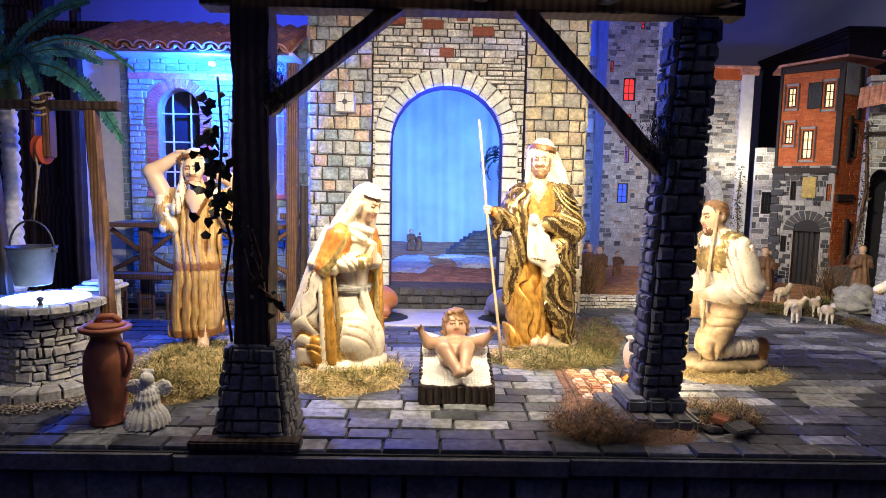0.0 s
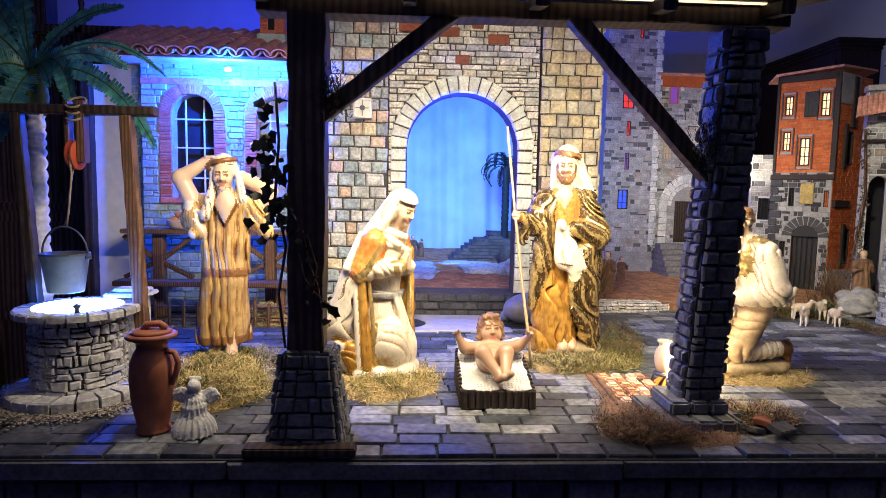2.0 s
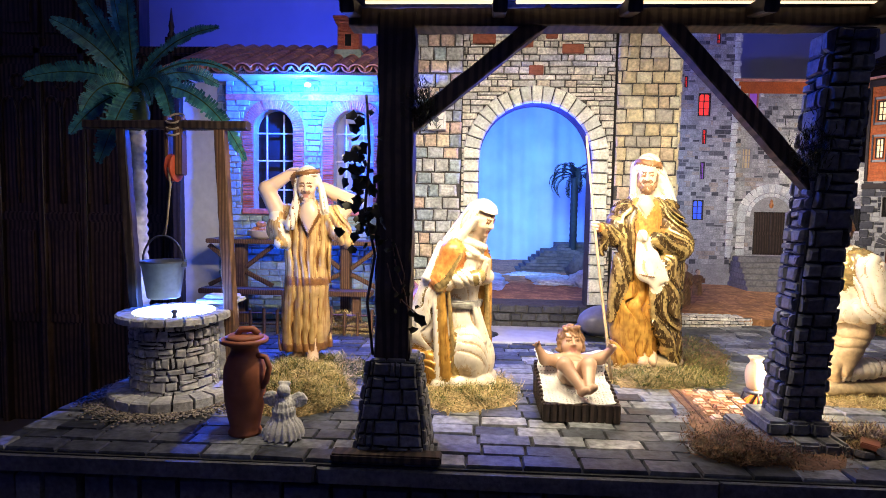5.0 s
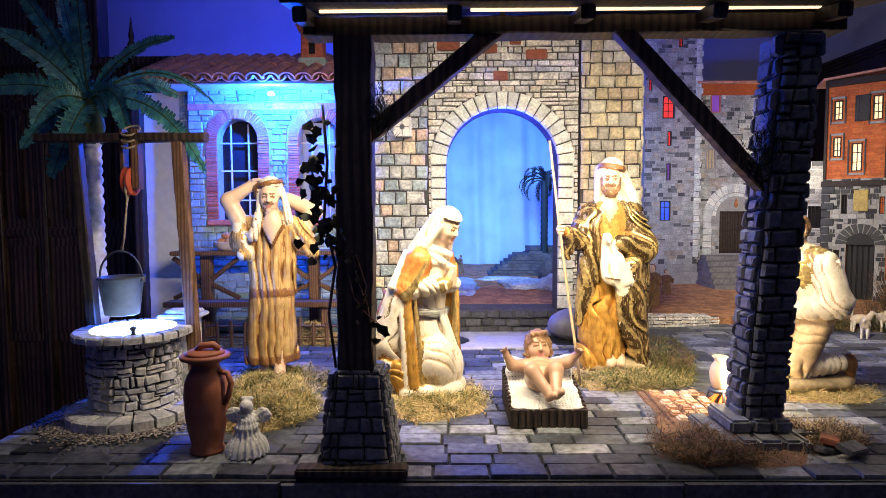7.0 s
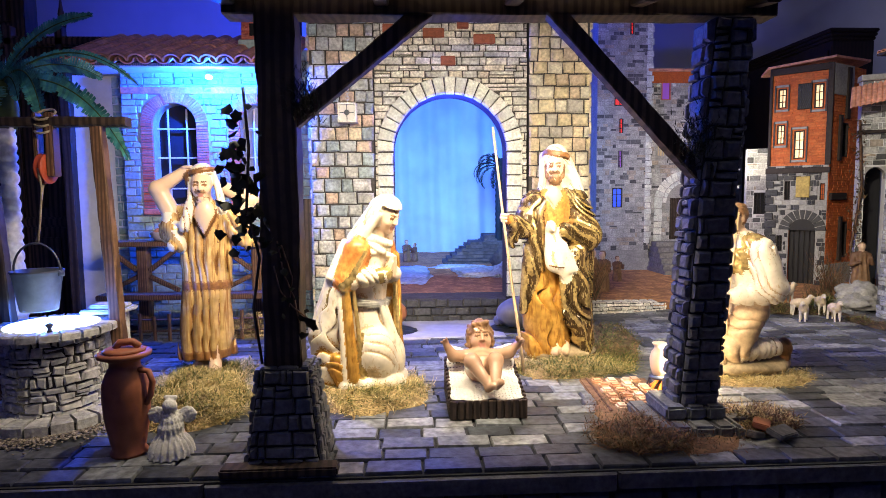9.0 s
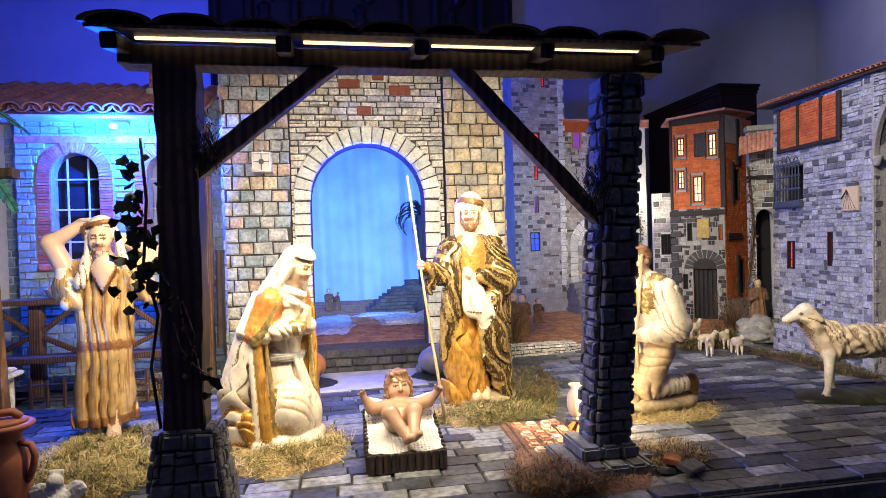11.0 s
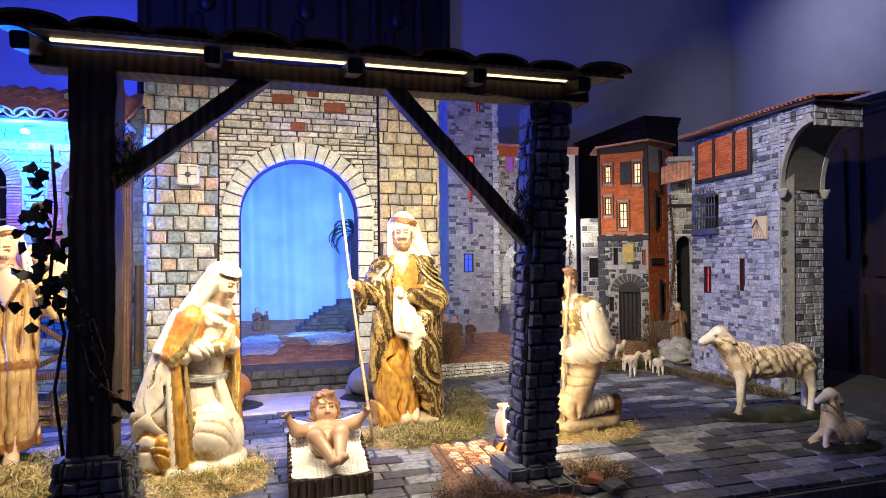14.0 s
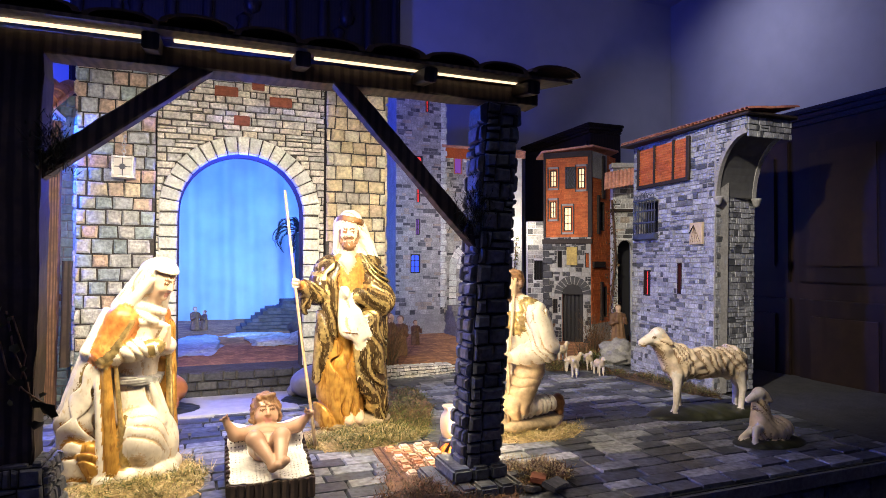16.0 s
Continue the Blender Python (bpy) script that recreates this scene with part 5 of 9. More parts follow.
def kneeling_shepherd():
    prims, H = face((0.0, -0.040, 0.565), 8, 0, 1.05)
    shirt = {"rill": (0.0038, (70, 60, 40), 1.5), "lines": (1, 0, 13, 0.62)}
    return [
        (B, ((0.01, 0.025, 0.034), (0.10, 0.175, 0.040)), 7, {"curl": (0.006, 60)}),
        # near leg kneels, shin bound in cloth, boot behind; far leg stands
        (C, ((0.048, 0.005, 0.245), (0.055, -0.065, 0.115), 0.062, 0.050), 13, {"rill": (0.005, (30, 40, 60), 2.0), "k": 0.010}),
        (C, ((0.055, -0.055, 0.102), (0.055, 0.095, 0.102), 0.040, 0.032), 1, {"rill": (0.004, (20, 110, 30), 0.8), "lines": (1, 0, 6, 0.86), "k": 0.008}),
        (C, ((0.055, 0.100, 0.104), (0.055, 0.150, 0.095), 0.031, 0.028), 6, {"k": 0.005}),
        (C, ((0.055, 0.150, 0.110), (0.055, 0.155, 0.064), 0.024, 0.020), 6, {"k": 0.006}),
        (C, ((-0.050, 0.0, 0.245), (-0.050, -0.130, 0.240), 0.060, 0.050), 13, {"k": 0.010}),
        (C, ((-0.050, -0.130, 0.235), (-0.050, -0.115, 0.060), 0.044, 0.034), 1, {"k": 0.010}),
        # shirt, fleece waistcoat, full sleeves
        (C, ((0, 0.010, 0.25), (0, -0.005, 0.46), 0.076, 0.066, (1.15, 1.0)), 1, {**shirt, "k": 0.012}),
        (C, ((0, 0.010, 0.255), (0, 0.010, 0.275), 0.084, 0.082, (1.12, 1.0)), 1, {"rill": (0.004, (50, 50, 10), 1.5), "k": 0.006}),
        (C, ((0.072, -0.005, 0.475), (-0.072, -0.005, 0.475), 0.040, 0.040), 11, {"curl": (0.003, 240), "k": 0.010}),
        (B, ((0.0, -0.035, 0.420), (0.078, 0.045, 0.075)), 11, {"curl": (0.003, 240), "k": 0.010}),
        (C, ((0.098, 0.000, 0.455), (0.112, 0.028, 0.335), 0.044, 0.053), 1, {**shirt, "k": 0.008}),
        (C, ((0.112, 0.030, 0.322), (0.075, -0.060, 0.300), 0.052, 0.032), 1, {**shirt, "k": 0.008}),
        (C, ((0.072, -0.062, 0.300), (0.066, -0.074, 0.298), 0.030, 0.028), 1, {"k": 0.003}),
        (C, ((-0.098, 0.000, 0.455), (-0.112, 0.030, 0.335), 0.044, 0.056), 1, {**shirt}),
        (C, ((-0.112, 0.020, 0.322), (-0.040, -0.080, 0.300), 0.050, 0.030), 1, {**shirt}),
        (B, ((0.055, -0.095, 0.294), (0.024, 0.026, 0.020)), 0, {"k": 0.005}),
        (C, ((0.064, -0.112, 0.300), (0.040, -0.120, 0.298), 0.008, 0.007), 0, {"k": 0.003}),
        # neck
        (C, ((0, -0.010, 0.47), (0, -0.028, 0.54), 0.030, 0.028), 0, {}),
    ] + prims + [
        (B, (H(0, -0.006, 0.014), (0.044, 0.047, 0.046)), 9, {"keep": lambda x, y, z: np.minimum(-0.058 - y - 0.5 * (z - 0.585), 0.592 - z - 0.9 * (y + 0.045)), "curl": (0.0045, 190), "k": 0.004}),
        (B, (H(0, 0.016, -0.042), (0.027, 0.024, 0.024)), 2, {"k": 0.004, "curl": (0.003, 260)}),
        (B, (H(0.038, -0.004, 0.0), (0.006, 0.009, 0.012)), 0, {"k": 0.003, "bias": -0.006}),
    ]


def infant():
    at, back = (0.002, 0.082, 0.130), -14
    prims, H = face(at, back, -6, 1.0, 9, 12, 2)
    return [
        (C, ((0, 0.045, 0.062), (0, -0.020, 0.046), 0.041, 0.046, (1.08, 0.95)), 0, {"k": 0.010}),
        (B, ((0, -0.005, 0.058), (0.038, 0.040, 0.038)), 0, {"k": 0.015}),
        (C, ((0.042, 0.052, 0.070), (-0.042, 0.052, 0.070), 0.024, 0.024), 0, {}),
        (C, ((0, 0.060, 0.080), (0, 0.075, 0.100), 0.022, 0.022), 0, {}),
    ] + prims + [
        # round cheeks and wavy hair
        (B, (H(0.018, 0.020, -0.018), (0.016, 0.015, 0.016)), 0, {"k": 0.008}),
        (B, (H(-0.018, 0.020, -0.018), (0.016, 0.015, 0.016)), 0, {"k": 0.008}),
        (B, (H(0, -0.008, 0.012), (0.044, 0.046, 0.047)), 9, {"keep": lambda x, y, z: np.minimum(0.060 - y - 0.45 * (z - 0.130), 0.164 - z + 0.3 * (0.07 - y)), "curl": (0.0045, 160), "k": 0.004}),
        (C, (H(-0.036, 0.004, 0.020), H(-0.038, 0.002, -0.024), 0.011, 0.012), 9, {"curl": (0.004, 170), "k": 0.005}),
        (C, (H(0.036, 0.004, 0.020), H(0.038, 0.002, -0.024), 0.011, 0.012), 9, {"curl": (0.004, 170), "k": 0.005}),
        (C, (H(-0.020, 0.026, 0.042), H(0.018, 0.028, 0.044), 0.010, 0.010), 9, {"curl": (0.004, 150), "k": 0.005}),
        # open arms with little fingers
        (C, ((-0.050, 0.048, 0.074), (-0.090, 0.020, 0.082), 0.022, 0.018), 0, {}),
        (C, ((-0.090, 0.020, 0.082), (-0.112, 0.012, 0.118), 0.018, 0.012), 0, {}),
        (B, ((-0.116, 0.010, 0.130), (0.011, 0.009, 0.013)), 0, {"k": 0.004}),
        (C, ((0.050, 0.048, 0.074), (0.094, 0.028, 0.090), 0.022, 0.018), 0, {}),
        (C, ((0.094, 0.028, 0.090), (0.124, 0.016, 0.122), 0.018, 0.012), 0, {}),
        (B, ((0.130, 0.012, 0.132), (0.012, 0.010, 0.011)), 0, {"k": 0.004}),
    ] + [(C, ((s * (0.114 + 0.006 * i), 0.006, 0.136 - 0.002 * i), (s * (0.114 + 0.009 * i), -0.004, 0.148 - 0.006 * i), 0.0044, 0.0036), 0, {"k": 0.002}) for s in (-1, 1) for i in range(3)] + [
        # bent legs, ankles crossed, soles forward
        (C, ((-0.026, -0.028, 0.052), (-0.040, -0.082, 0.092), 0.031, 0.026), 0, {"k": 0.008}),
        (C, ((-0.040, -0.082, 0.092), (0.004, -0.138, 0.036), 0.024, 0.015), 0, {"k": 0.006}),
        (C, ((0.026, -0.028, 0.052), (0.034, -0.082, 0.094), 0.031, 0.026), 0, {"k": 0.008}),
        (C, ((0.034, -0.082, 0.094), (0.026, -0.142, 0.044), 0.024, 0.015), 0, {"k": 0.006}),
        (C, ((0.004, -0.142, 0.026), (0.016, -0.158, 0.036), 0.014, 0.011), 0, {"k": 0.004}),
        (C, ((0.026, -0.146, 0.034), (0.040, -0.156, 0.046), 0.014, 0.011), 0, {"k": 0.004}),
        (C, ((-0.030, -0.036, 0.086), (0.028, -0.036, 0.086), 0.008, 0.008), 0, {"k": 0.010}),
    ]


def sheep_standing():
    w = {"curl": (0.0050, 105), "k": 0.02, "rill": (0.0045, (105, 20, 50), 2.6), "lines": (0, 0, 3, 0.58)}
    return [
        (B, ((0.0, 0, 0.222), (0.165, 0.072, 0.066)), 0, w),
        (B, ((-0.125, 0, 0.228), (0.066, 0.062, 0.078)), 0, w),
        (B, ((0.130, 0, 0.222), (0.074, 0.066, 0.074)), 0, w),
        (C, ((-0.15, 0, 0.25), (-0.222, 0, 0.320), 0.056, 0.036), 0, w),
        (C, ((-0.226, 0, 0.348), (-0.300, 0, 0.318), 0.031, 0.017), 1, {"k": 0.012, "plain": 1}),
        (B, ((-0.222, 0, 0.354), (0.032, 0.029, 0.028)), 1, {"plain": 1}),
        (B, ((-0.258, -0.027, 0.346), (0.004, 0.004, 0.003)), 3, {"k": 0.002, "bias": -0.003}),
        (C, ((-0.318, -0.010, 0.305), (-0.286, -0.017, 0.303), 0.0022, 0.0022), 3, {"k": 0.002, "bias": -0.003}),
        (C, ((-0.208, -0.026, 0.352), (-0.186, -0.044, 0.318), 0.011, 0.009), 0, {"k": 0.004}),
        (C, ((-0.208, 0.026, 0.352), (-0.186, 0.044, 0.318), 0.011, 0.009), 0, {"k": 0.004}),
        (C, ((-0.150, -0.035, 0.18), (-0.162, -0.035, 0.045), 0.022, 0.011), 1, {"k": 0.02, "plain": 1}),
        (C, ((-0.162, -0.035, 0.045), (-0.172, -0.035, 0.022), 0.012, 0.013), 1, {"k": 0.006, "plain": 1}),
        (C, ((-0.112, 0.035, 0.18), (-0.100, 0.035, 0.02), 0.022, 0.012), 1, {"k": 0.02, "plain": 1}),
        (C, ((0.155, -0.035, 0.19), (0.172, -0.035, 0.11), 0.028, 0.015), 1, {"k": 0.02, "plain": 1}),
        (C, ((0.172, -0.035, 0.11), (0.160, -0.035, 0.02), 0.015, 0.012), 1, {"k": 0.006, "plain": 1}),
        (C, ((0.170, 0.035, 0.19), (0.195, 0.035, 0.11), 0.028, 0.015), 1, {"k": 0.02, "plain": 1}),
        (C, ((0.195, 0.035, 0.11), (0.186, 0.035, 0.02), 0.015, 0.012), 1, {"k": 0.006, "plain": 1}),
        (C, ((0.195, 0, 0.235), (0.212, 0, 0.150), 0.018, 0.012), 0, w),
        (B, ((0.01, 0, 0.0), (0.285, 0.12, 0.036)), 2, {"curl": (0.005, 40), "k": 0.004}),
    ]


def lamb_lying():
    w = {"rill": (0.003, (130, 30, 60), 2.5), "lines": (0, 0, 3, 0.60), "k": 0.015}
    return [
        (B, ((0.045, 0, 0.050), (0.080, 0.048, 0.046)), 0, w),
        (C, ((0.0, 0, 0.055), (-0.018, -0.005, 0.150), 0.042, 0.025), 0, w),
        (C, ((-0.022, -0.005, 0.182), (-0.074, -0.010, 0.164), 0.021, 0.011), 1, {"k": 0.01, "plain": 1}),
        (B, ((-0.016, -0.004, 0.186), (0.023, 0.021, 0.020)), 1, {"plain": 1}),
        (C, ((-0.004, -0.022, 0.186), (0.012, -0.026, 0.158), 0.008, 0.007), 0, {"k": 0.005}),
        (C, ((-0.022, -0.020, 0.070), (-0.058, -0.030, 0.060), 0.014, 0.011), 1, {"plain": 1}),
        (C, ((-0.058, -0.030, 0.062), (-0.066, -0.032, 0.014), 0.011, 0.010), 1, {"plain": 1}),
        (C, ((-0.02, 0.02, 0.05), (-0.075, 0.02, 0.018), 0.014, 0.011), 1, {"plain": 1}),
        (B, ((0.03, 0, 0.0), (0.15, 0.085, 0.022)), 2, {"curl": (0.003, 60), "k": 0.006}),
    ]


def beast_lying(head=1):
    return [
        (B, ((0, 0, 0.075), (0.14, 0.085, 0.075)), 0, {"k": 0.02}),
        (B, ((head * 0.09, 0, 0.10), (0.065, 0.065, 0.065)), 0, {"k": 0.02}),
        (C, ((head * 0.11, 0, 0.12), (head * 0.165, -0.02, 0.165), 0.042, 0.034), 0, {"k": 0.02}),
        (C, ((head * 0.165, -0.03, 0.17), (head * 0.185, -0.085, 0.130), 0.034, 0.022), 0, {}),
        (C, ((head * 0.19, 0.0, 0.195), (head * 0.215, 0.02, 0.215), 0.012, 0.007), 0, {"k": 0.006}),
        (C, ((head * 0.145, 0.0, 0.200), (head * 0.130, 0.03, 0.220), 0.012, 0.007), 0, {"k": 0.006}),
        (C, ((head * 0.06, -0.06, 0.035), (head * 0.14, -0.10, 0.022), 0.024, 0.016), 0, {}),
        (C, ((-head * 0.10, -0.06, 0.035), (-head * 0.02, -0.10, 0.022), 0.026, 0.016), 0, {}),
        (B, ((0, -0.01, 0.0), (0.19, 0.125, 0.012)), 1, {"k": 0.004}),
    ]


figure("kneeling_statue", kneeling_woman(), (-0.22, -0.22, -0.01), (0.18, 0.21, 0.68), PAINTS, (-0.125, 2.165, 0.0), 54, "glazed kneeling woman statue in ivory robe and orange mantle", h=0.0027)
figure("bearded_statue", standing_man(), (-0.25, -0.19, -0.01), (0.18, 0.15, 0.85), PAINTS, (0.635, 2.46, 0.018), 0, "glazed standing bearded statue in dark gilded cloak and white headcloth", h=0.0027, s=1.03)
figure("carrier_statue", carrier_man(), (-0.21, -0.14, -0.01), (0.19, 0.12, 0.81), PAINTS, (-0.682, 2.29, 0.0), 6, "glazed standing statue in striped gold robe with raised arms", h=0.0027)
figure("shepherd_statue", kneeling_shepherd(), (-0.18, -0.21, -0.01), (0.18, 0.22, 0.64), PAINTS, (1.265, 2.19, 0.0), -78, "glazed kneeling shepherd statue in white shirt on a rock base", h=0.0030, s=1.02)
figure("infant_statue", infant(), (-0.15, -0.19, -0.01), (0.16, 0.16, 0.20), [M_FLESHTAN] + PAINTS[1:], (0.283, 1.955, 0.062), 0, "glazed infant statue lying with open arms on lace", h=0.0025)
SP = [M_WOOL, M_IVORY, M_BASEGREEN, M_WOOLD]
figure("sheep_statue", sheep_standing(), (-0.34, -0.14, -0.001), (0.31, 0.14, 0.40), SP, (2.145, 2.13, 0.0), -8, "painted standing sheep statue with curled cream wool", "sheep")
figure("lamb_statue", lamb_lying(), (-0.14, -0.10, -0.001), (0.19, 0.10, 0.22), SP, (2.02, 1.72, 0.0), -5, "small painted lamb statue lying beside the sheep", "sheep", h=0.004)
figure("ox_statue", beast_lying(-1), (-0.25, -0.15, -0.001), (0.25, 0.12, 0.25), [M_OX, M_BASEGREEN], (-0.13, 3.02, 0.006), -12, "glossy brown ox statue lying on a dark base", "ox", h=0.007, s=1.15)
figure("donkey_statue", beast_lying(-1), (-0.25, -0.15, -0.001), (0.25, 0.12, 0.25), [M_GREY, M_BASEGREEN], (0.62, 3.02, 0.0), 200, "grey donkey statue lying on a dark base", "donkey", h=0.007, s=1.1)

# ---- model houses ----


def holed(f, w, h, thick, holes, name="wall"):
    """A wall plate with rectangular openings through it."""
    us = sorted({0.0, w, *(x for o in holes for x in (o[0], o[2]))})
    vs = sorted({0.0, h, *(x for o in holes for x in (o[1], o[3]))})
    solid = lambda i, j: 0 <= i < len(us) - 1 and 0 <= j < len(vs) - 1 and not any(o[0] < (us[i] + us[i + 1]) / 2 < o[2] and o[1] < (vs[j] + vs[j + 1]) / 2 < o[3] for o in holes)
    V, F = [], []

    def quad(*p):
        k = len(V)
        V.extend(f(*q) for q in p)
        F.append((k, k + 1, k + 2, k + 3))

    for i in range(len(us) - 1):
        for j in range(len(vs) - 1):
            if not solid(i, j):
                continue
            a, b, c, d, t = us[i], vs[j], us[i + 1], vs[j + 1], -thick
            quad((a, b, 0), (c, b, 0), (c, d, 0), (a, d, 0))
            quad((a, d, t), (c, d, t), (c, b, t), (a, b, t))
            if not solid(i - 1, j):
                quad((a, b, t), (a, b, 0), (a, d, 0), (a, d, t))
            if not solid(i + 1, j):
                quad((c, b, 0), (c, b, t), (c, d, t), (c, d, 0))
            if not solid(i, j - 1):
                quad((a, b, t), (c, b, t), (c, b, 0), (a, b, 0))
            if not solid(i, j + 1):
                quad((a, d, 0), (c, d, 0), (c, d, t), (a, d, t))
    return mesh(name, V, F)


def panel(f, u0, v0, u1, v1, d0, d1, name="panel"):
    """A board on a wall from depth d0 to d1."""
    c = [(u0, v0), (u1, v0), (u1, v1), (u0, v1)]
    e = min(0.004, (u1 - u0) * 0.15, (v1 - v0) * 0.15)
    ins = [(u0 + e, v0 + e), (u1 - e, v0 + e), (u1 - e, v1 - e), (u0 + e, v1 - e)]
    V = [f(u, v, d0) for u, v in c] + [f(u, v, d1 - e * 0.6) for u, v in c] + [f(u, v, d1) for u, v in ins]
    F = [(3, 2, 1, 0)] + [(i + 4 * k, (i + 1) % 4 + 4 * k, (i + 1) % 4 + 4 * k + 4, i + 4 * k + 4) for k in (0, 1) for i in range(4)] + [(8, 9, 10, 11)]
    return mesh(name, V, F)


def window(parent, f, r, pane, frame_m=None, nu=2, nv=2, label="", arched=False):
    """A little window in an opening: pane set back, frame and bars."""
    u0, v0, u1, v1 = r
    frame_m = frame_m or M_STRAP
    w = part("window", panel(f, u0 - 0.001, v0 - 0.001, u1 + 0.001, v1 + 0.001, -0.022, -0.016, "pane"), pane, parent, label)
    t = min(0.008, (u1 - u0) * 0.14)
    for a, b, c, d in ((u0, v0, u0 + t, v1), (u1 - t, v0, u1, v1), (u0, v0, u1, v0 + t), (u0, v1 - t, u1, v1)):
        part("frame", panel(f, a, b, c, d, -0.016, 0.004, "frame"), frame_m, w)
    for i in range(1, nu):
        x = u0 + (u1 - u0) * i / nu
        part("bar", panel(f, x - t * 0.3, v0 + t, x + t * 0.3, v1 - t, -0.016, -0.006, "bar"), frame_m, w)
    for i in range(1, nv):
        z = v0 + (v1 - v0) * i / nv
        part("bar", panel(f, u0 + t, z - t * 0.3, u1 - t, z + t * 0.3, -0.016, -0.007, "bar"), frame_m, w)
    if arched:
        c, R = (u0 + u1) / 2, (u1 - u0) / 2
        n = 10
        for s in (-1, 1):
            arc = [(c + s * R * math.cos(math.pi / 2 * i / n), v1 - R + R * math.sin(math.pi / 2 * i / n)) for i in range(n + 1)]
            pts = arc + [(c + s * R, v1)]
            if s < 0:
                pts = pts[::-1]
            part("spandrel", slab(lambda u, v, d: f(u, v, d + 0.003), pts, 0.02), frame_m if frame_m is not M_STRAP else M_MORTAR, w)
    return w


def town_wall(parent, f, w, h, holes, material, rows, lens, thick=0.05, split=0.3, depth=0.006, core=None, keep=None, name="stone", lower=0.0):
    part("wall", holed(f, w, h, thick, holes), core or M_MORTAR, parent)
    rs = courses(w, h - lower, rows, lens, 0.004, rng, split)
    rs = [(a, b + lower, c, d + lower) for a, b, c, d in rs]
    rs = cut_out(rs, lambda u, v: any(o[0] - 0.003 < u < o[2] + 0.003 and o[1] - 0.003 < v < o[3] + 0.003 for o in holes))
    if keep:
        rs = [r for r in rs if keep((r[0] + r[2]) / 2, (r[1] + r[3]) / 2)]
    lay(parent, f, [rect(*r) for r in rs], material, depth, rng, name, joined=True, chamfer=0.002, jit=0.0012, label="small carved stones of the wall")


def tiled_roof(parent, eave0, eave1, ridge0, n, rows, r, joined=False, material=None):
    """Barrel tiles from the eave line up to the ridge."""
    e0, e1, rd = Vector(eave0), Vector(eave1), Vector(ridge0)
    up_slope = rd - e0
    across = (e1 - e0)
    nrm = across.cross(up_slope).normalized()
    if nrm.z < 0:
        nrm = -nrm
    L = up_slope.length / rows
    allV, allF = [], []
    for i in range(n):
        base = e0 + across * ((i + 0.5) / n)
        for j in range(rows):
            jitter = Vector((rng.uniform(-1, 1), rng.uniform(-1, 1), 0)) * r * 0.06
            V, F = barrel_tile(base + up_slope * (j / rows) * 0.97 + nrm * (0.004 * (j == 0)) + jitter + nrm * r * 0.1 * (rows - j) / rows, up_slope, across, nrm, L * 1.12, r)
            if joined:
                k = len(allV)
                allV += V
                allF += [tuple(q + k for q in t) for t in F]
            else:
                part("roof_tile", mesh("roof_tile", V, F), material or M_TILE, parent)
    if joined:
        tagged(part("tilework", mesh("tilework", allV, allF), material or M_TILE, parent, "small terracotta barrel tiles"), kind="stuff")


M_GREYCUR = mat("grey_curtain", (0.35, 0.37, 0.42), 0.9, 0.2, 15, 0.3)
# house with two arched windows, lit blue
h1 = thing("stone_house", (-1.0, 3.4, 0), "model stone house with brick-framed arched windows and tiled roof", "house")
HX, HW, HH = -1.42, 0.86, 1.34
f1 = plane_map((HX, 3.25, 0), (1, 0, 0))
WINS = [(-1.158 - HX, 0.108, 1.045), (-0.715 - HX, 0.108, 1.045)]
out = [(0, 0.0)]
for cx, hf, sp in WINS:
    out += [(cx - hf, 0.0)] + [(cx - hf * math.cos(math.pi * i / 16), sp + hf * math.sin(math.pi * i / 16)) for i in range(17)] + [(cx + hf, 0.0)]
out += [(HW, 0.0), (HW, HH), (0, HH)]
part("wall", slab(f1, out, 0.08), M_MORTAR, h1)
for cx, hf, sp in WINS:
    part("parapet", panel(f1, cx - hf - 0.001, 0.0, cx + hf + 0.001, 0.60, -0.08, 0.0), M_MORTAR, h1)
    part("sill", panel(f1, cx - hf - 0.06, 0.585, cx + hf + 0.06, 0.615, -0.05, 0.022), M_BRICK, h1)
    bq = arch_ring(cx, sp, hf + 0.002, hf + 0.062, 34, 0.001)
    v = 0.62
    while v < sp - 0.004:
        for a, b in ((cx - hf - 0.062, cx - hf - 0.002), (cx + hf + 0.002, cx + hf + 0.062)):
            bq.append(rect(a, v, b, v + 0.0105))
        v += 0.0135
    lay(h1, f1, bq, M_BRICK, 0.010, rng, "brick", joined=True, chamfer=0.002, jit=0.0006, label="thin pinkish red bricks round the windows")
    w_ = part("window", panel(f1, cx - hf - 0.002, 0.60, cx + hf + 0.002, sp + hf, -0.078, -0.074), M_DARK, h1, "dark arched window with pale glazing bars")
    if cx > 0.5:
        part("curtain", panel(f1, cx - hf, 0.60, cx + hf, sp + hf * 0.9, -0.073, -0.068), M_GREYCUR, w_, "pale curtain behind the bars")
    for x in (-0.05, 0.045):
        part("bar", panel(f1, cx + x - 0.004, 0.61, cx + x + 0.004, sp + 0.088, -0.05, -0.042), M_IVORY, w_)
    for z in (0.72, 0.88, 1.03):
        part("bar", panel(f1, cx - hf, z - 0.004, cx + hf, z + 0.004, -0.052, -0.044), M_IVORY, w_)
far_from = lambda u, v: all(not (abs(u - cx) < hf + 0.066 and 0.585 < v < sp) and not (v >= sp and math.hypot(u - cx, v - sp) < hf + 0.066) for cx, hf, sp in WINS)
rs = cut_out(courses(HW, HH, (0.028, 0.045), (0.05, 0.11), 0.005, rng, 0.3), lambda u, v: not far_from(u, v))
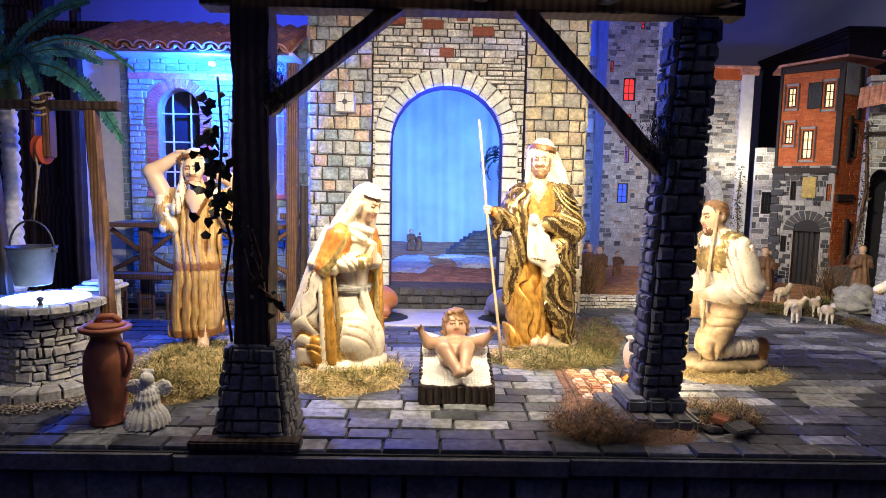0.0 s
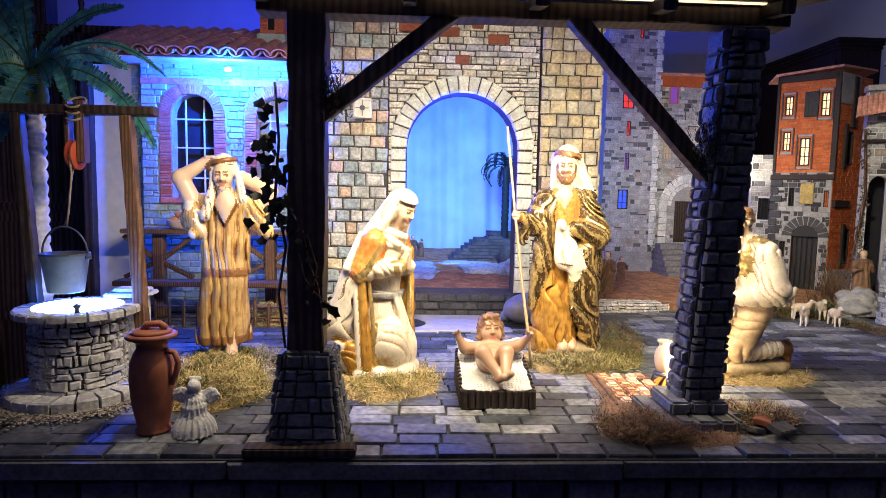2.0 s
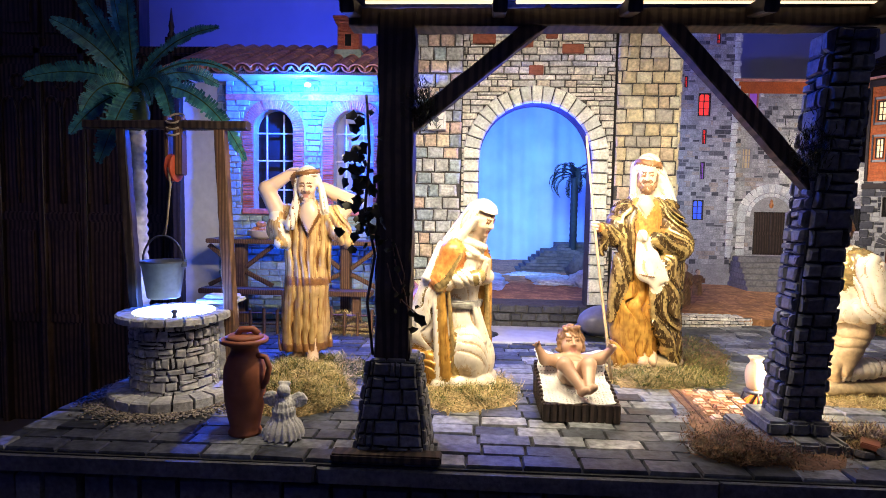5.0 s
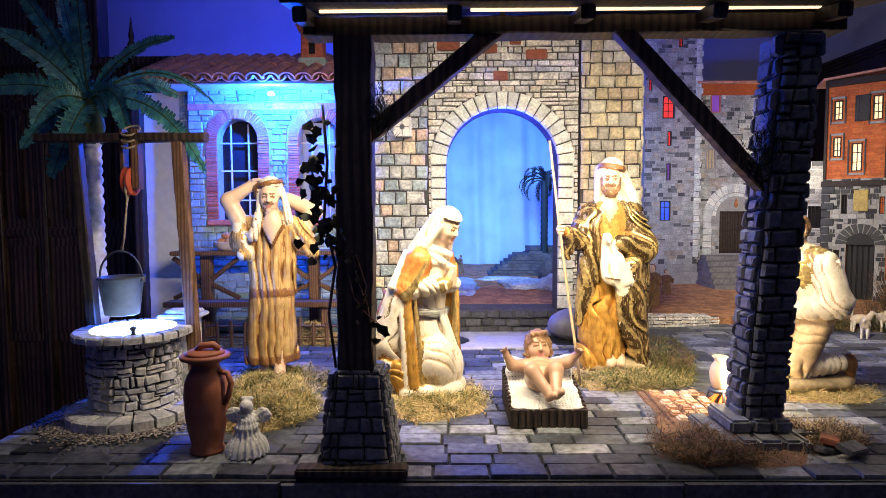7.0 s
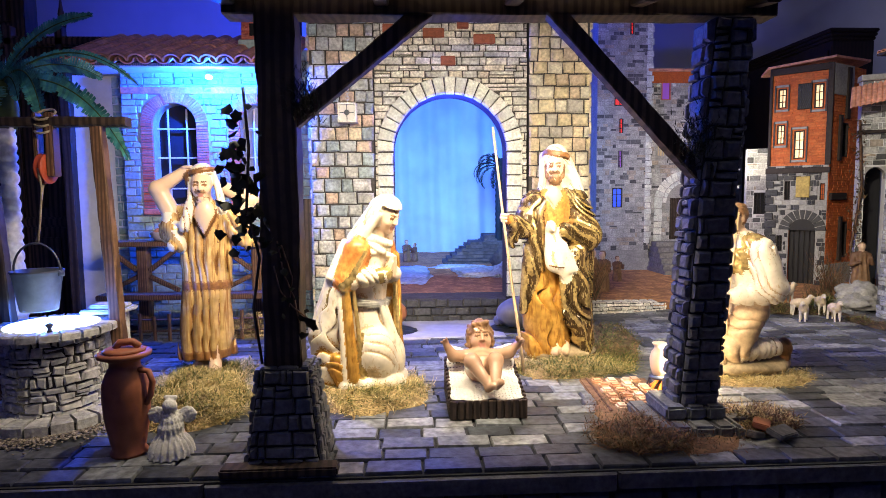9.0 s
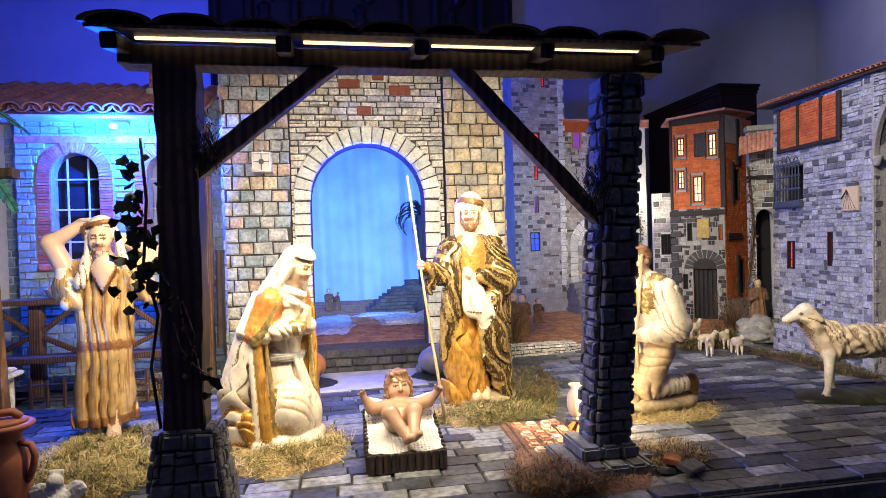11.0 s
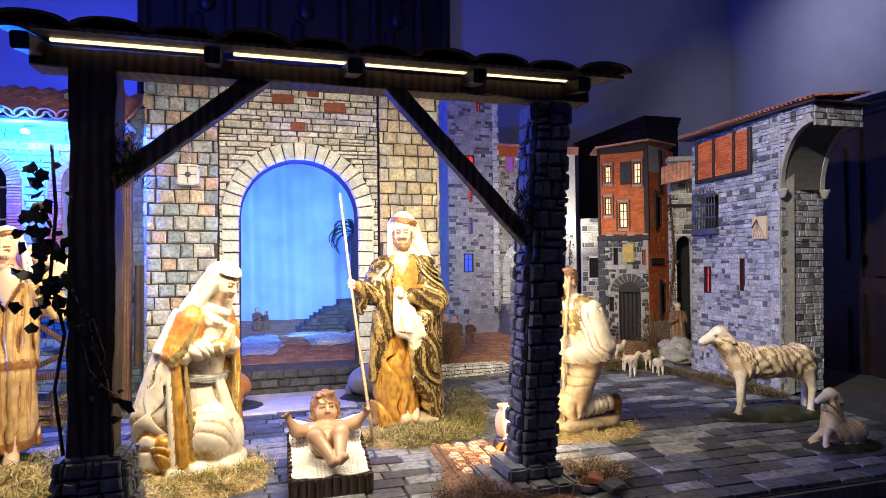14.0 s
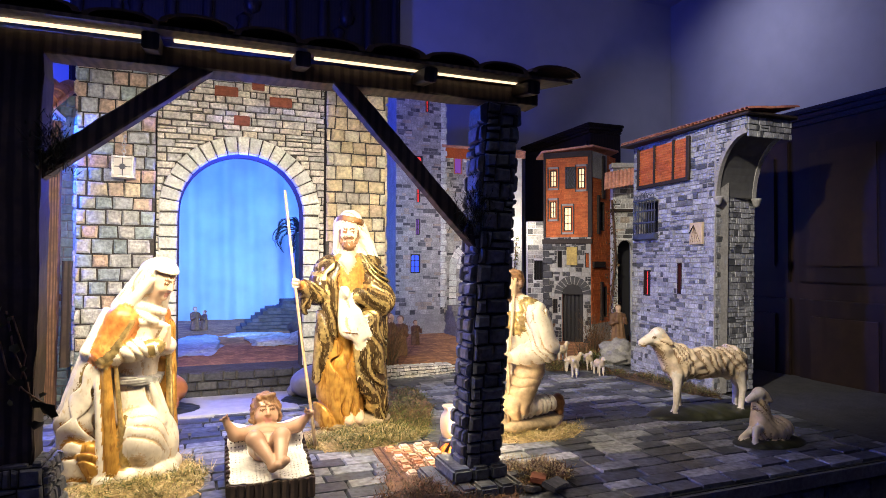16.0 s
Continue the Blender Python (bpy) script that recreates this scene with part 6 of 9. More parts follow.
lay(h1, f1, [rect(*r) for r in rs], M_HOUSE1, 0.010, rng, "stone", joined=True, chamfer=0.004, jit=0.002, label="irregular pale rubble stones")
part("brick_band", panel(f1, 0.0, 1.20, HW, 1.235, 0.0, 0.012), M_BRICK, h1)
part("side_wall", block((HX, 3.25 + 0.081, 0), (HX + 0.06, 3.85, HH), bevel=0.002), M_PLASTER, h1)
part("side_wall", block((HX + HW - 0.06, 3.331, 0), (HX + HW, 3.85, HH), bevel=0.002), M_MORTAR, h1)
part("back_wall", block((HX, 3.851, 0), (HX + HW, 3.90, HH + 0.2), bevel=0.002), M_MORTAR, h1)
part("soffit", block((HX - 0.20, 3.10, HH - 0.035), (HX + HW + 0.04, 3.30, HH - 0.015), bevel=0.002), M_PLASTER, h1)
rb = mesh("roof_deck", [(-1.62, 3.09, 1.325), (-0.54, 3.09, 1.318), (-0.54, 3.66, 1.565), (-1.62, 3.66, 1.572), (-1.62, 3.09, 1.312), (-0.54, 3.09, 1.305), (-0.54, 3.66, 1.552), (-1.62, 3.66, 1.559)], [(0, 1, 2, 3), (7, 6, 5, 4), (0, 4, 5, 1), (1, 5, 6, 2), (2, 6, 7, 3), (3, 7, 4, 0)])
part("roof_deck", rb, M_WOOD, h1)
tiled_roof(h1, (-1.63, 3.06, 1.318), (-0.535, 3.06, 1.310), (-1.63, 3.66, 1.578), 13, 4, 0.046)
# upturned tiles between
for i in range(14):
    x = -1.63 + 1.095 * i / 13
    V, F = barrel_tile((x, 3.05, 1.338), (0, 0.60, 0.26), (1, 0, 0), (0, 0.4, -0.92), 0.62, 0.038, 0.95)
    part("under_tile", mesh("under_tile", V, F), M_TILE, h1)
part("eave_lamp", lathe([(0.006, -0.012), (0.016, -0.010), (0.018, 0.0), (0.014, 0.008), (0.006, 0.010)], (-0.93, 3.115, 1.262), 16), M_LAMPB, h1, "small glowing cyan lamp under the eave")
ch = thing("chimney", (-0.77, 3.40, 1.42), "small brick chimney with an arched niche on the roof", "chimney")
part("shaft", block((-0.845, 3.34, 1.40), (-0.695, 3.46, 1.50), bevel=0.004), M_HOUSE1, ch)
part("shaft_top", block((-0.83, 3.35, 1.50), (-0.71, 3.45, 1.64), bevel=0.003), M_BRICK, ch)
lay(ch, plane_map((-0.83, 3.35, 1.50), (1, 0, 0)), [rect(*r) for r in cut_out(courses(0.12, 0.14, (0.012, 0.012), (0.03, 0.04), 0.003, rng), in_arch(0.06, 0.02, 0.07, 0.02))], M_BRICK, 0.005, rng, "brick", joined=True, chamfer=0.001, jit=0.0005)
# flat dark plate in place of the niche's own shade
part("niche", panel(plane_map((-0.83, 3.35, 1.50), (1, 0, 0)), 0.042, 0.02, 0.078, 0.085, -0.001, 0.002), M_DARK, ch)
for i in range(3):
    part("cap", block((-0.84 - 0.006 * i, 3.34 - 0.006 * i, 1.64 + 0.014 * i), (-0.70 + 0.006 * i, 3.46 + 0.006 * i, 1.652 + 0.014 * i), bevel=0.002), M_BRICK, ch)
# plaster wing and corner timber
wing = thing("plaster_wing", (-1.55, 3.35, 0), "white plaster wall of an outbuilding with dark posts", "wall")
part("wall", block((-1.70, 3.32, -0.012), (-1.425, 3.40, 1.31), bevel=0.003), M_PLASTER, wing)
lay(wing, plane_map((-1.50, 3.32, 0), (1, 0, 0)), [rect(*r) for r in courses(0.075, 1.30, (0.035, 0.055), (0.05, 0.08), 0.006, rng)], M_HOUSE1, 0.008, rng, "stone", joined=True)
part("post", timber((-1.72, 3.30, 0), (-1.72, 3.30, 1.33), 0.05, 0.05, seed=31, wob=0.05), M_DARKWOOD, wing)
cp = thing("corner_post", (-0.53, 3.12, 0), "brown timber corner post beside the house", "post")
part("post", timber((-0.535, 3.12, 0), (-0.525, 3.12, 1.27), 0.055, 0.05, seed=32, wob=0.04), M_WOOD, cp)
part("rail", timber((-0.60, 3.14, 0.50), (-0.46, 3.16, 0.50), 0.03, 0.03, seed=33), M_WOOD, cp)
part("strut", timber((-0.47, 3.10, 0.20), (-0.465, 3.10, 0.66), 0.035, 0.035, seed=34, wob=0.05), M_DARKWOOD, cp)
infill = thing("gap_wall", (-0.5, 3.36, 0), "narrow pale stone wall between house and gateway", "wall")
part("wall", block((-0.56, 3.36, -0.012), (-0.44, 3.42, 1.45), bevel=0.002), M_MORTAR, infill)
lay(infill, plane_map((-0.56, 3.36, 0), (1, 0, 0)), [rect(*r) for r in courses(0.12, 1.45, (0.03, 0.05), (0.05, 0.09), 0.005, rng)], M_HOUSE1, 0.008, rng, "stone", joined=True)

# table, bench and fence before the house
table = thing("trestle_table", (-1.0, 3.1, 0), "long brown wooden table with crossed legs", "table")
part("tabletop", block((-1.44, 3.02, 0.435), (-0.56, 3.19, 0.458), bevel=0.004), M_WOOD, table)
for x in (-1.28, -0.72):
    part("leg", timber((x, 3.10, 0.0), (x, 3.10, 0.435), 0.05, 0.06, seed=int(x * 50)), M_WOOD, table)
    for s in (-1, 1):
        part("brace", timber((x + s * 0.03, 3.09, 0.31), (x + s * 0.17, 3.09, 0.42), 0.022, 0.025, seed=3), M_WOOD, table)
        part("brace", timber((x + s * 0.03, 3.09, 0.28), (x + s * 0.17, 3.09, 0.21), 0.022, 0.025, seed=4), M_WOOD, table)
bench = thing("bench", (-1.0, 3.0, 0), "long low wooden bench in front of the table", "bench")
part("seat", block((-1.44, 2.93, 0.185), (-0.56, 3.03, 0.212), bevel=0.004), M_WOOD, bench)
for x in (-1.36, -1.0, -0.64):
    part("leg", timber((x, 2.98, 0.0), (x, 2.98, 0.186), 0.04, 0.05, seed=int(x * 70)), M_WOOD, bench)
fence = thing("picket_fence", (-1.0, 2.89, 0), "low brown picket fence", "fence")
for i in range(14):
    x = -1.42 + 0.067 * i
    part("picket", timber((x, 2.89, 0.0), (x + rng.uniform(-0.004, 0.004), 2.89, 0.115 + rng.uniform(0, 0.03)), 0.016, 0.010, seed=i), M_WOOD, fence)
for z in (0.045, 0.100):
    part("rail", timber((-1.43, 2.898, z), (-0.53, 2.898, z), 0.012, 0.008, up=(0, 0, 1), seed=8), M_WOOD, fence)
bowl = thing("bread_bowl", (-1.17, 3.09, 0.458), "pale bowl heaped with loaves on the table", "bowl")
part("bowl", lathe([(0.04, 0.0), (0.058, 0.018), (0.066, 0.042), (0.068, 0.046), (0.062, 0.045), (0.05, 0.02), (0.01, 0.012)], (-1.17, 3.09, 0.458), 28), M_POTTERY, bowl)
for i, (dx, dy, dz) in enumerate(((-0.025, 0, 0.045), (0.022, -0.015, 0.045), (0.0, 0.025, 0.046), (0.0, 0.0, 0.075))):
    bm = bmesh.new()
    bmesh.ops.create_icosphere(bm, subdivisions=2, radius=0.026)
    bmesh.ops.transform(bm, matrix=Matrix.Translation((-1.17 + dx, 3.09 + dy, 0.458 + dz)) @ Matrix.Diagonal((1.1, 0.9, 0.8, 1)), verts=bm.verts)
    part("loaf", bm, M_OCHRE, bowl)

# ---- tower and church ----
TY = 5.05
tower = thing("church_tower", (1.8, 5.2, 0.04), "square model tower of painted grey stones with lit windows", "tower")
ft = plane_map((1.600, TY, 0.04), (1, 0, 0))
th = [(0.146, 1.37, 0.244, 1.555), (0.137, 0.525, 0.225, 0.69), (0.19, 1.145, 0.222, 1.265), (0.185, 0.86, 0.22, 1.0), (0.03, 1.60, 0.055, 1.69), (0.27, 1.95, 0.30, 2.06)]
town_wall(tower, ft, 0.455, 2.15, th, M_TOWN, (0.025, 0.042), (0.035, 0.09), thick=0.3)
for r, p in zip(th, (M_WINR, M_WINB, M_WINR, M_WINP, M_WINR, M_WINR)):
    window(tower, ft, r, p, M_BLACK, 2, 3, arched=r[2] - r[0] > 0.06)
lay(tower, ft, [rect(0.415, 0.05 * i + 0.22, 0.46 + 0.012 * (i % 2), 0.05 * i + 0.265) for i in range(38)], M_VOUSS, 0.012, rng, "quoin", limit=60, chamfer=0.003)
for i, (e, z0, z1) in enumerate(((0.05, 0.0, 0.12), (0.035, 0.12, 0.15), (0.02, 0.15, 0.18))):
    part("plinth", block((1.594 - e, TY - e, z0 + 0.02), (2.035 + e * 0.3, TY + 0.3, z1 + 0.02), bevel=0.006), M_MORTAR, tower)
part("niche", panel(ft, 0.02, 1.04, 0.09, 1.36, 0.0, 0.004), M_MORTAR, tower)

church = thing("model_church", (2.4, 5.2, 0.04), "model church front of pale stones with arched doorway and steps", "church")
fc = plane_map((2.035, TY + 0.03, 0.04), (1, 0, 0))
chh = [(0.215, 0.245, 0.475, 0.60), (0.12, 1.42, 0.20, 1.60), (0.09, 0.95, 0.17, 1.12)]
town_wall(church, fc, 0.78, 1.66, chh, M_TOWN, (0.025, 0.042), (0.04, 0.10), thick=0.25, keep=lambda u, v: math.hypot(u - 0.345, v - 0.55) > 0.25 or v < 0.5)
lay(church, fc, arch_ring(0.345, 0.56, 0.20, 0.27, 15, 0.002) + arch_ring(0.345, 0.56, 0.165, 0.195, 13, 0.002), M_VOUSS, 0.012, rng, "voussoir", chamfer=0.003, jit=0.001)
lay(church, fc, [rect(0.345 + s * 0.235 - 0.035, 0.24 + 0.055 * i, 0.345 + s * 0.235 + 0.035, 0.24 + 0.055 * i + 0.05) for i in range(6) for s in (-1, 1)], M_VOUSS, 0.012, rng, "jamb_stone", chamfer=0.003)
lay(church, fc, arch_ring(0.16, 1.53, 0.055, 0.085, 9, 0.002), M_VOUSS, 0.010, rng, "voussoir", chamfer=0.002, jit=0.0006)
part("tympanum", slab(lambda u, v, d: fc(u, v, d + 0.003), [(0.345 + 0.16 * math.cos(math.pi * i / 16), 0.61 + 0.12 * math.sin(math.pi * i / 16)) for i in range(17)], 0.01), M_MORTAR, church)
part("relief", lathe([(0.005, 0), (0.014, 0.01), (0.018, 0.03), (0.010, 0.05), (0.012, 0.06), (0.003, 0.075)], (2.035 + 0.345, TY + 0.02, 0.04 + 0.63), 10), M_OCHRE, church)
dr = part("church_door", panel(fc, 0.215, 0.245, 0.475, 0.60, -0.035, -0.022), M_DARKWOOD, church, "dark brown two-leaf panelled door")
for i in range(2):
    for j in range(2):
        part("panel", panel(fc, 0.23 + 0.125 * i, 0.26 + 0.175 * j, 0.335 + 0.125 * i, 0.41 + 0.165 * j, -0.022, -0.012), M_DARKWOOD, dr)
window(church, fc, chh[1], M_WINP, M_BRICK, 1, 1, "violet and red niche picture", arched=True)
window(church, fc, chh[2], M_DIAL, M_MORTAR, 3, 3)
for i in range(6):
    part("step", block((2.03 + 0.012 * i, TY - 0.42 + 0.065 * i, 0.03 + 0.041 * i), (2.66 - 0.012 * i, TY + 0.04, 0.07 + 0.041 * i), bevel=0.004), M_STAIR, church)
part("cornice", panel(fc, -0.005, 1.56, 0.80, 1.65, 0.0, 0.018), M_ORANGE, church)
part("cornice_tiles", panel(fc, -0.01, 1.65, 0.83, 1.672, -0.25, 0.05), M_TILE, church)
part("side_pilaster", panel(fc, 0.70, 0.0, 0.80, 1.62, 0.0, 0.03), M_PLASTER, church, "white plaster corner pilaster")
part("capital", panel(fc, 0.68, 1.60, 0.83, 1.655, 0.0, 0.045), M_TILE, church)
lowh = thing("low_stone_house", (2.95, 4.95, 0.02), "low pale stone house with a barred window", "house")
fl = plane_map((2.84, 4.95, 0.0), (1, -0.35, 0))
lh = [(0.06, 0.50, 0.17, 0.68)]
town_wall(lowh, fl, 0.40, 1.04, lh, M_TOWN, (0.035, 0.055), (0.05, 0.12), thick=0.08, core=M_PLASTER)
window(lowh, fl, lh[0], M_DARK, M_BLACK, 4, 3)

# tall narrow blue-lit building between gateway and tower
back = thing("rear_building", (1.45, 5.5, 0.0), "tall rear building in blue shade with a small balcony", "house")
fb = plane_map((1.15, 5.45, 0.0), (1, 0, 0))
town_wall(back, fb, 0.62, 1.85, [], M_TOWN, (0.03, 0.05), (0.05, 0.1), thick=0.1)
part("balcony", panel(fb, 0.20, 1.18, 0.45, 1.30, 0.0, 0.06), M_PLASTER, back)

# ---- orange house ----
oh = thing("orange_house", (2.95, 4.5, 0.0), "orange brick model house with black timber framing over dark stone", "house")
A0, A1, B1 = Vector((2.715, 4.45, 0)), Vector((2.995, 4.18, 0)), Vector((3.41, 4.41, 0))
fa, la = plane_map(A0, A1 - A0), (A1 - A0).length
fbb, lb = plane_map(A1, B1 - A1), (B1 - A1).length
OT = 1.575
ah = [(0.14 * la, 1.29, 0.28 * la, 1.43), (0.73 * la, 1.27, 0.88 * la, 1.44), (0.14 * la, 1.03, 0.27 * la, 1.17), (0.43 * la, 0.92, 0.60 * la, 1.12), (0.30 * la, 0.62, 0.40 * la, 0.76), (0.88 * la, 0.62, 0.96 * la, 0.74), (0.40 * la, 0.0, 0.84 * la, 0.40), (0.20 * la, 0.24, 0.30 * la, 0.36)]
town_wall(oh, fa, la, OT, ah, M_ORANGE, (0.016, 0.020), (0.05, 0.09), thick=0.06, split=0, depth=0.004, core=M_ORANGE, lower=0.87)
M_DKTOWN = mat("dark_quoin_stone", (0.3, 0.3, 0.3), 0.7, 0.2, 90, 0.5, rnd="isl", palette=[(0.36, 0.36, 0.34), (0.03, 0.03, 0.035), (0.40, 0.39, 0.36), (0.05, 0.05, 0.055), (0.06, 0.06, 0.06), (0.33, 0.32, 0.30), (0.025, 0.025, 0.03)])
rs = cut_out(courses(la, 0.87, (0.026, 0.045), (0.03, 0.07), 0.004, rng, 0.3), lambda u, v: any(o[0] - 0.003 < u < o[2] + 0.003 and o[1] - 0.003 < v < o[3] + 0.003 for o in ah) or math.hypot(u - 0.62 * la, v - 0.40) < 0.15 and v > 0.40)
lay(oh, lambda u, v, d: fa(u, v, d + 0.006), [rect(*r) for r in rs], M_DKTOWN, 0.006, rng, "stone", joined=True, chamfer=0.002, jit=0.002, sink=0.02)
part("lower_render", holed(lambda u, v, d: fa(u, v, d + 0.006), la, 0.87, 0.005, [o for o in ah if o[1] < 0.87 and o[3] < 0.88]), M_MORTAR, oh)
lay(oh, lambda u, v, d: fa(u, v, d + 0.006), arch_ring(0.62 * la, 0.40, 0.085, 0.15, 11, 0.004), M_DKTOWN, 0.008, rng, "voussoir", limit=20, chamfer=0.003, sink=0.02)
for r, p in zip(ah, (M_WINY, M_WINY, M_WINY, M_WINY, M_DARK, M_DARK, M_DARK, M_DARK)):
    if r[1] > 0.1 and r[3] != 0.40:
        window(oh, fa, r, p, M_STRAP, 2, 3)
dd = part("house_door", panel(fa, 0.40 * la, 0.0, 0.84 * la, 0.40, -0.04, -0.03), M_BLACK, oh, "black plank door under a stone arch")
for i in range(5):
    part("plank", panel(fa, (0.41 + 0.085 * i) * la, 0.0, (0.485 + 0.085 * i) * la, 0.40, -0.03, -0.022), M_BLACK, dd)
part("door_head", slab(lambda u, v, d: fa(u, v, d + 0.008), [(0.62 * la + 0.084 * math.cos(math.pi * i / 12), 0.40 + 0.084 * math.sin(math.pi * i / 12)) for i in range(13)], 0.005), M_BLACK, oh)
for a, b, c, d in ah[:4]:
    e, f = 0.055 * la, 0.026
    for q in ((a - e, b - f, a - 0.012, d + f), (c + 0.012, b - f, c + e, d + f), (a - 0.012, d + 0.010, c + 0.012, d + f), (a - 0.012, b - f, c + 0.012, b - 0.010)):
        part("window_surround", panel(fa, *q, 0.0, 0.012), M_DKTOWN if q[3] - q[1] > 0.1 else M_MORTAR, oh)
lay(oh, lambda u, v, d: fa(u, v, d + 0.012), [rect(-0.004, 0.012 + 0.058 * i, 0.05 + 0.025 * (i % 2), 0.062 + 0.058 * i) for i in range(14)], mat("black_quoin_stone", (0.045, 0.045, 0.05), 0.7, 0.4, 80, 0.6), 0.010, rng, "quoin", limit=20, chamfer=0.003, sink=0.02)
part("grille_shutter", panel(fa, 0.47 * la, 1.27, 0.70 * la, 1.45, 0.004, 0.016), M_BLACK, oh)
for i in range(7):
    for s in (-1, 1):
        u0, v0 = 0.48 + 0.034 * i, 1.28
        part("lattice", tube([fa(u0 * la, 1.28 if s > 0 else 1.44, 0.018), fa(min(0.69, u0 + 0.07) * la, 1.36, 0.018), fa(u0 * la, 1.44 if s > 0 else 1.28, 0.018)], 0.0016, 5), M_IRON, oh)
for i in range(2):
    part("lattice", tube([fa((0.48 + 0.045 * i) * la, 1.28, 0.018), fa((0.48 + 0.045 * i) * la, 1.44, 0.018)], 0.002, 5), M_IRON, oh)
part("notice_board", panel(fa, 0.50 * la, 0.64, 0.72 * la, 0.79, 0.010, 0.022), mat("yellow_notice_paint", (0.50, 0.36, 0.10), 0.6, 0.25, 60, 0.3), oh, "blank yellow notice panel")
for a, b, c, d in ((0, 0.87, 0.05 * la, OT), (0.94 * la, 0.87, la + 0.012, OT), (0, 1.53, la, OT + 0.002), (-0.01, 0.815, la + 0.012, 0.855)):
    part("timber", panel(fa, a, b, c, d, -0.002, 0.016), M_STRAP, oh)
bh = [(0.30 * lb, 0.93, 0.52 * lb, 1.17), (0.42 * lb, 0.20, 0.62 * lb, 0.46)]
town_wall(oh, fbb, lb, OT, bh, M_ORANGE, (0.016, 0.020), (0.05, 0.09), thick=0.06, split=0, depth=0.004, core=M_ORANGE, lower=0.15)
part("render_patch", panel(fbb, 0.02, 1.36, 0.62 * lb, OT, 0.0, 0.008), M_MORTAR, oh)
for r in bh:
    window(oh, fbb, r, M_WINY if r[1] < 0 else M_DARK, M_STRAP, 2, 3)
for a, b, c, d in ((0.40 * lb, 1.20, 0.50 * lb, 1.56), (0.02, 0.62, 0.50 * lb, 0.67), (0.22 * lb, 0.90, 0.29 * lb, 1.22), (0.34 * lb, 0.18, 0.41 * lb, 0.50)):
    part("timber", panel(fbb, a, b, c, d, 0.0, 0.020), M_STRAP, oh)
part("footing", panel(fbb, 0.0, 0.0, lb, 0.16, 0.0, 0.012), M_MORTAR, oh)
rfp = [A0 + Vector((-0.03, -0.015, OT + 0.003)), A1 + Vector((0.0, -0.03, OT + 0.03)), B1 + Vector((0.02, -0.02, OT + 0.05)), B1 + Vector((0.06, 0.3, OT + 0.03)), A0 + Vector((0.1, 0.3, OT + 0.005))]
rf = mesh("roof", rfp + [v + Vector((0, 0, 0.016)) for v in rfp], [(4, 3, 2, 1, 0), (5, 6, 7, 8, 9)] + [(i, (i + 1) % 5, (i + 1) % 5 + 5, i + 5) for i in range(5)])
part("roof", rf, M_TILE, oh, "thin terracotta roof edge")

# linking wall with awning and dark gateway
lk = thing("link_wall", (2.9, 3.62, 0.0), "stone wall with a dark gateway and small tiled awning", "wall")
fk = plane_map((2.87, 3.73, 0.0), (1, -0.45, 0))
town_wall(lk, fk, 0.32, 1.36, [(0.035, 0.0, 0.145, 0.83)], M_TOWN, (0.03, 0.05), (0.05, 0.1), thick=0.08, core=M_PLASTER)
# dark sheet behind the opening, painted as the gateway's shade
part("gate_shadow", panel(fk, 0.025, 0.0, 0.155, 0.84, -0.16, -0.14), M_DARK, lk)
for sg in (-1, 1):
    arc = [(0.09 + sg * 0.055 * math.cos(math.pi / 2 * i / 8), 0.755 + 0.072 * math.sin(math.pi / 2 * i / 8)) for i in range(9)] + [(0.09 + sg * 0.057, 0.834)]
    part("spandrel", slab(fk, arc if sg > 0 else arc[::-1], 0.05), M_MORTAR, lk)
part("coping", panel(fk, -0.01, 1.36, 0.33, 1.395, -0.08, 0.02), M_MORTAR, lk, "pale rendered coping")
part("tie_beam", panel(fk, -0.02, 1.035, 0.17, 1.055, 0.0, 0.03), M_STRAP, lk, "dark timber tie beam")
tiled_roof(lk, fk(-0.085, 1.175, 0.11), fk(0.135, 1.215, 0.11), fk(-0.06, 1.30, 0.006), 8, 1, 0.016)

# ---- grey house with half arch ----
gh = thing("grey_house", (2.65, 2.8, 0.0), "grey stone model house with brick panel, sundial and half arch", "house")
G0, G1 = Vector((2.552, 3.13, 0)), Vector((2.495, 2.42, 0))
fg, lg = plane_map(G0, G1 - G0, (0.025, 0, 1)), (G1 - G0).length
U = lambda yy: (3.13 - yy) * lg / 0.71
GT = 1.378
ghh = [(U(3.08), 0.84, U(2.885), 1.03), (U(3.012), 0.465, U(2.948), 0.618), (U(2.706), 0.49, U(2.672), 0.663)]
town_wall(gh, fg, lg, GT, ghh, M_TOWNBLUE, (0.017, 0.032), (0.03, 0.08), thick=0.08, depth=0.006, split=0.35)
fr = plane_map(G1, (1, 0.08, 0), (0.025, 0, 1))
lay(gh, fr, [rect(*r) for r in courses(0.29, 1.0, (0.022, 0.034), (0.025, 0.06), 0.004, rng, 0.3)], M_TOWNBLUE, 0.006, rng, "stone", joined=True, chamfer=0.002, jit=0.001)
part("end_wall", slab(fr, [(0.004, 0), (0.29, 0), (0.29, GT), (0.004, GT)], 0.06), M_MORTAR, gh)
window(gh, fg, ghh[1], M_WINR, M_BLACK, 2, 3)
window(gh, fg, ghh[2], M_WINR, M_BLACK, 1, 3)
# dark sheet painted as the shade behind the window cage
part("window_shadow", panel(fg, U(3.085), 0.835, U(2.88), 1.035, -0.07, -0.06), M_DARK, gh)
gr = part("window_grille", panel(fg, U(3.09), 0.80, U(2.875), 0.835, 0.0, 0.035), M_IRON, gh, "grey iron window cage with scrolled top")
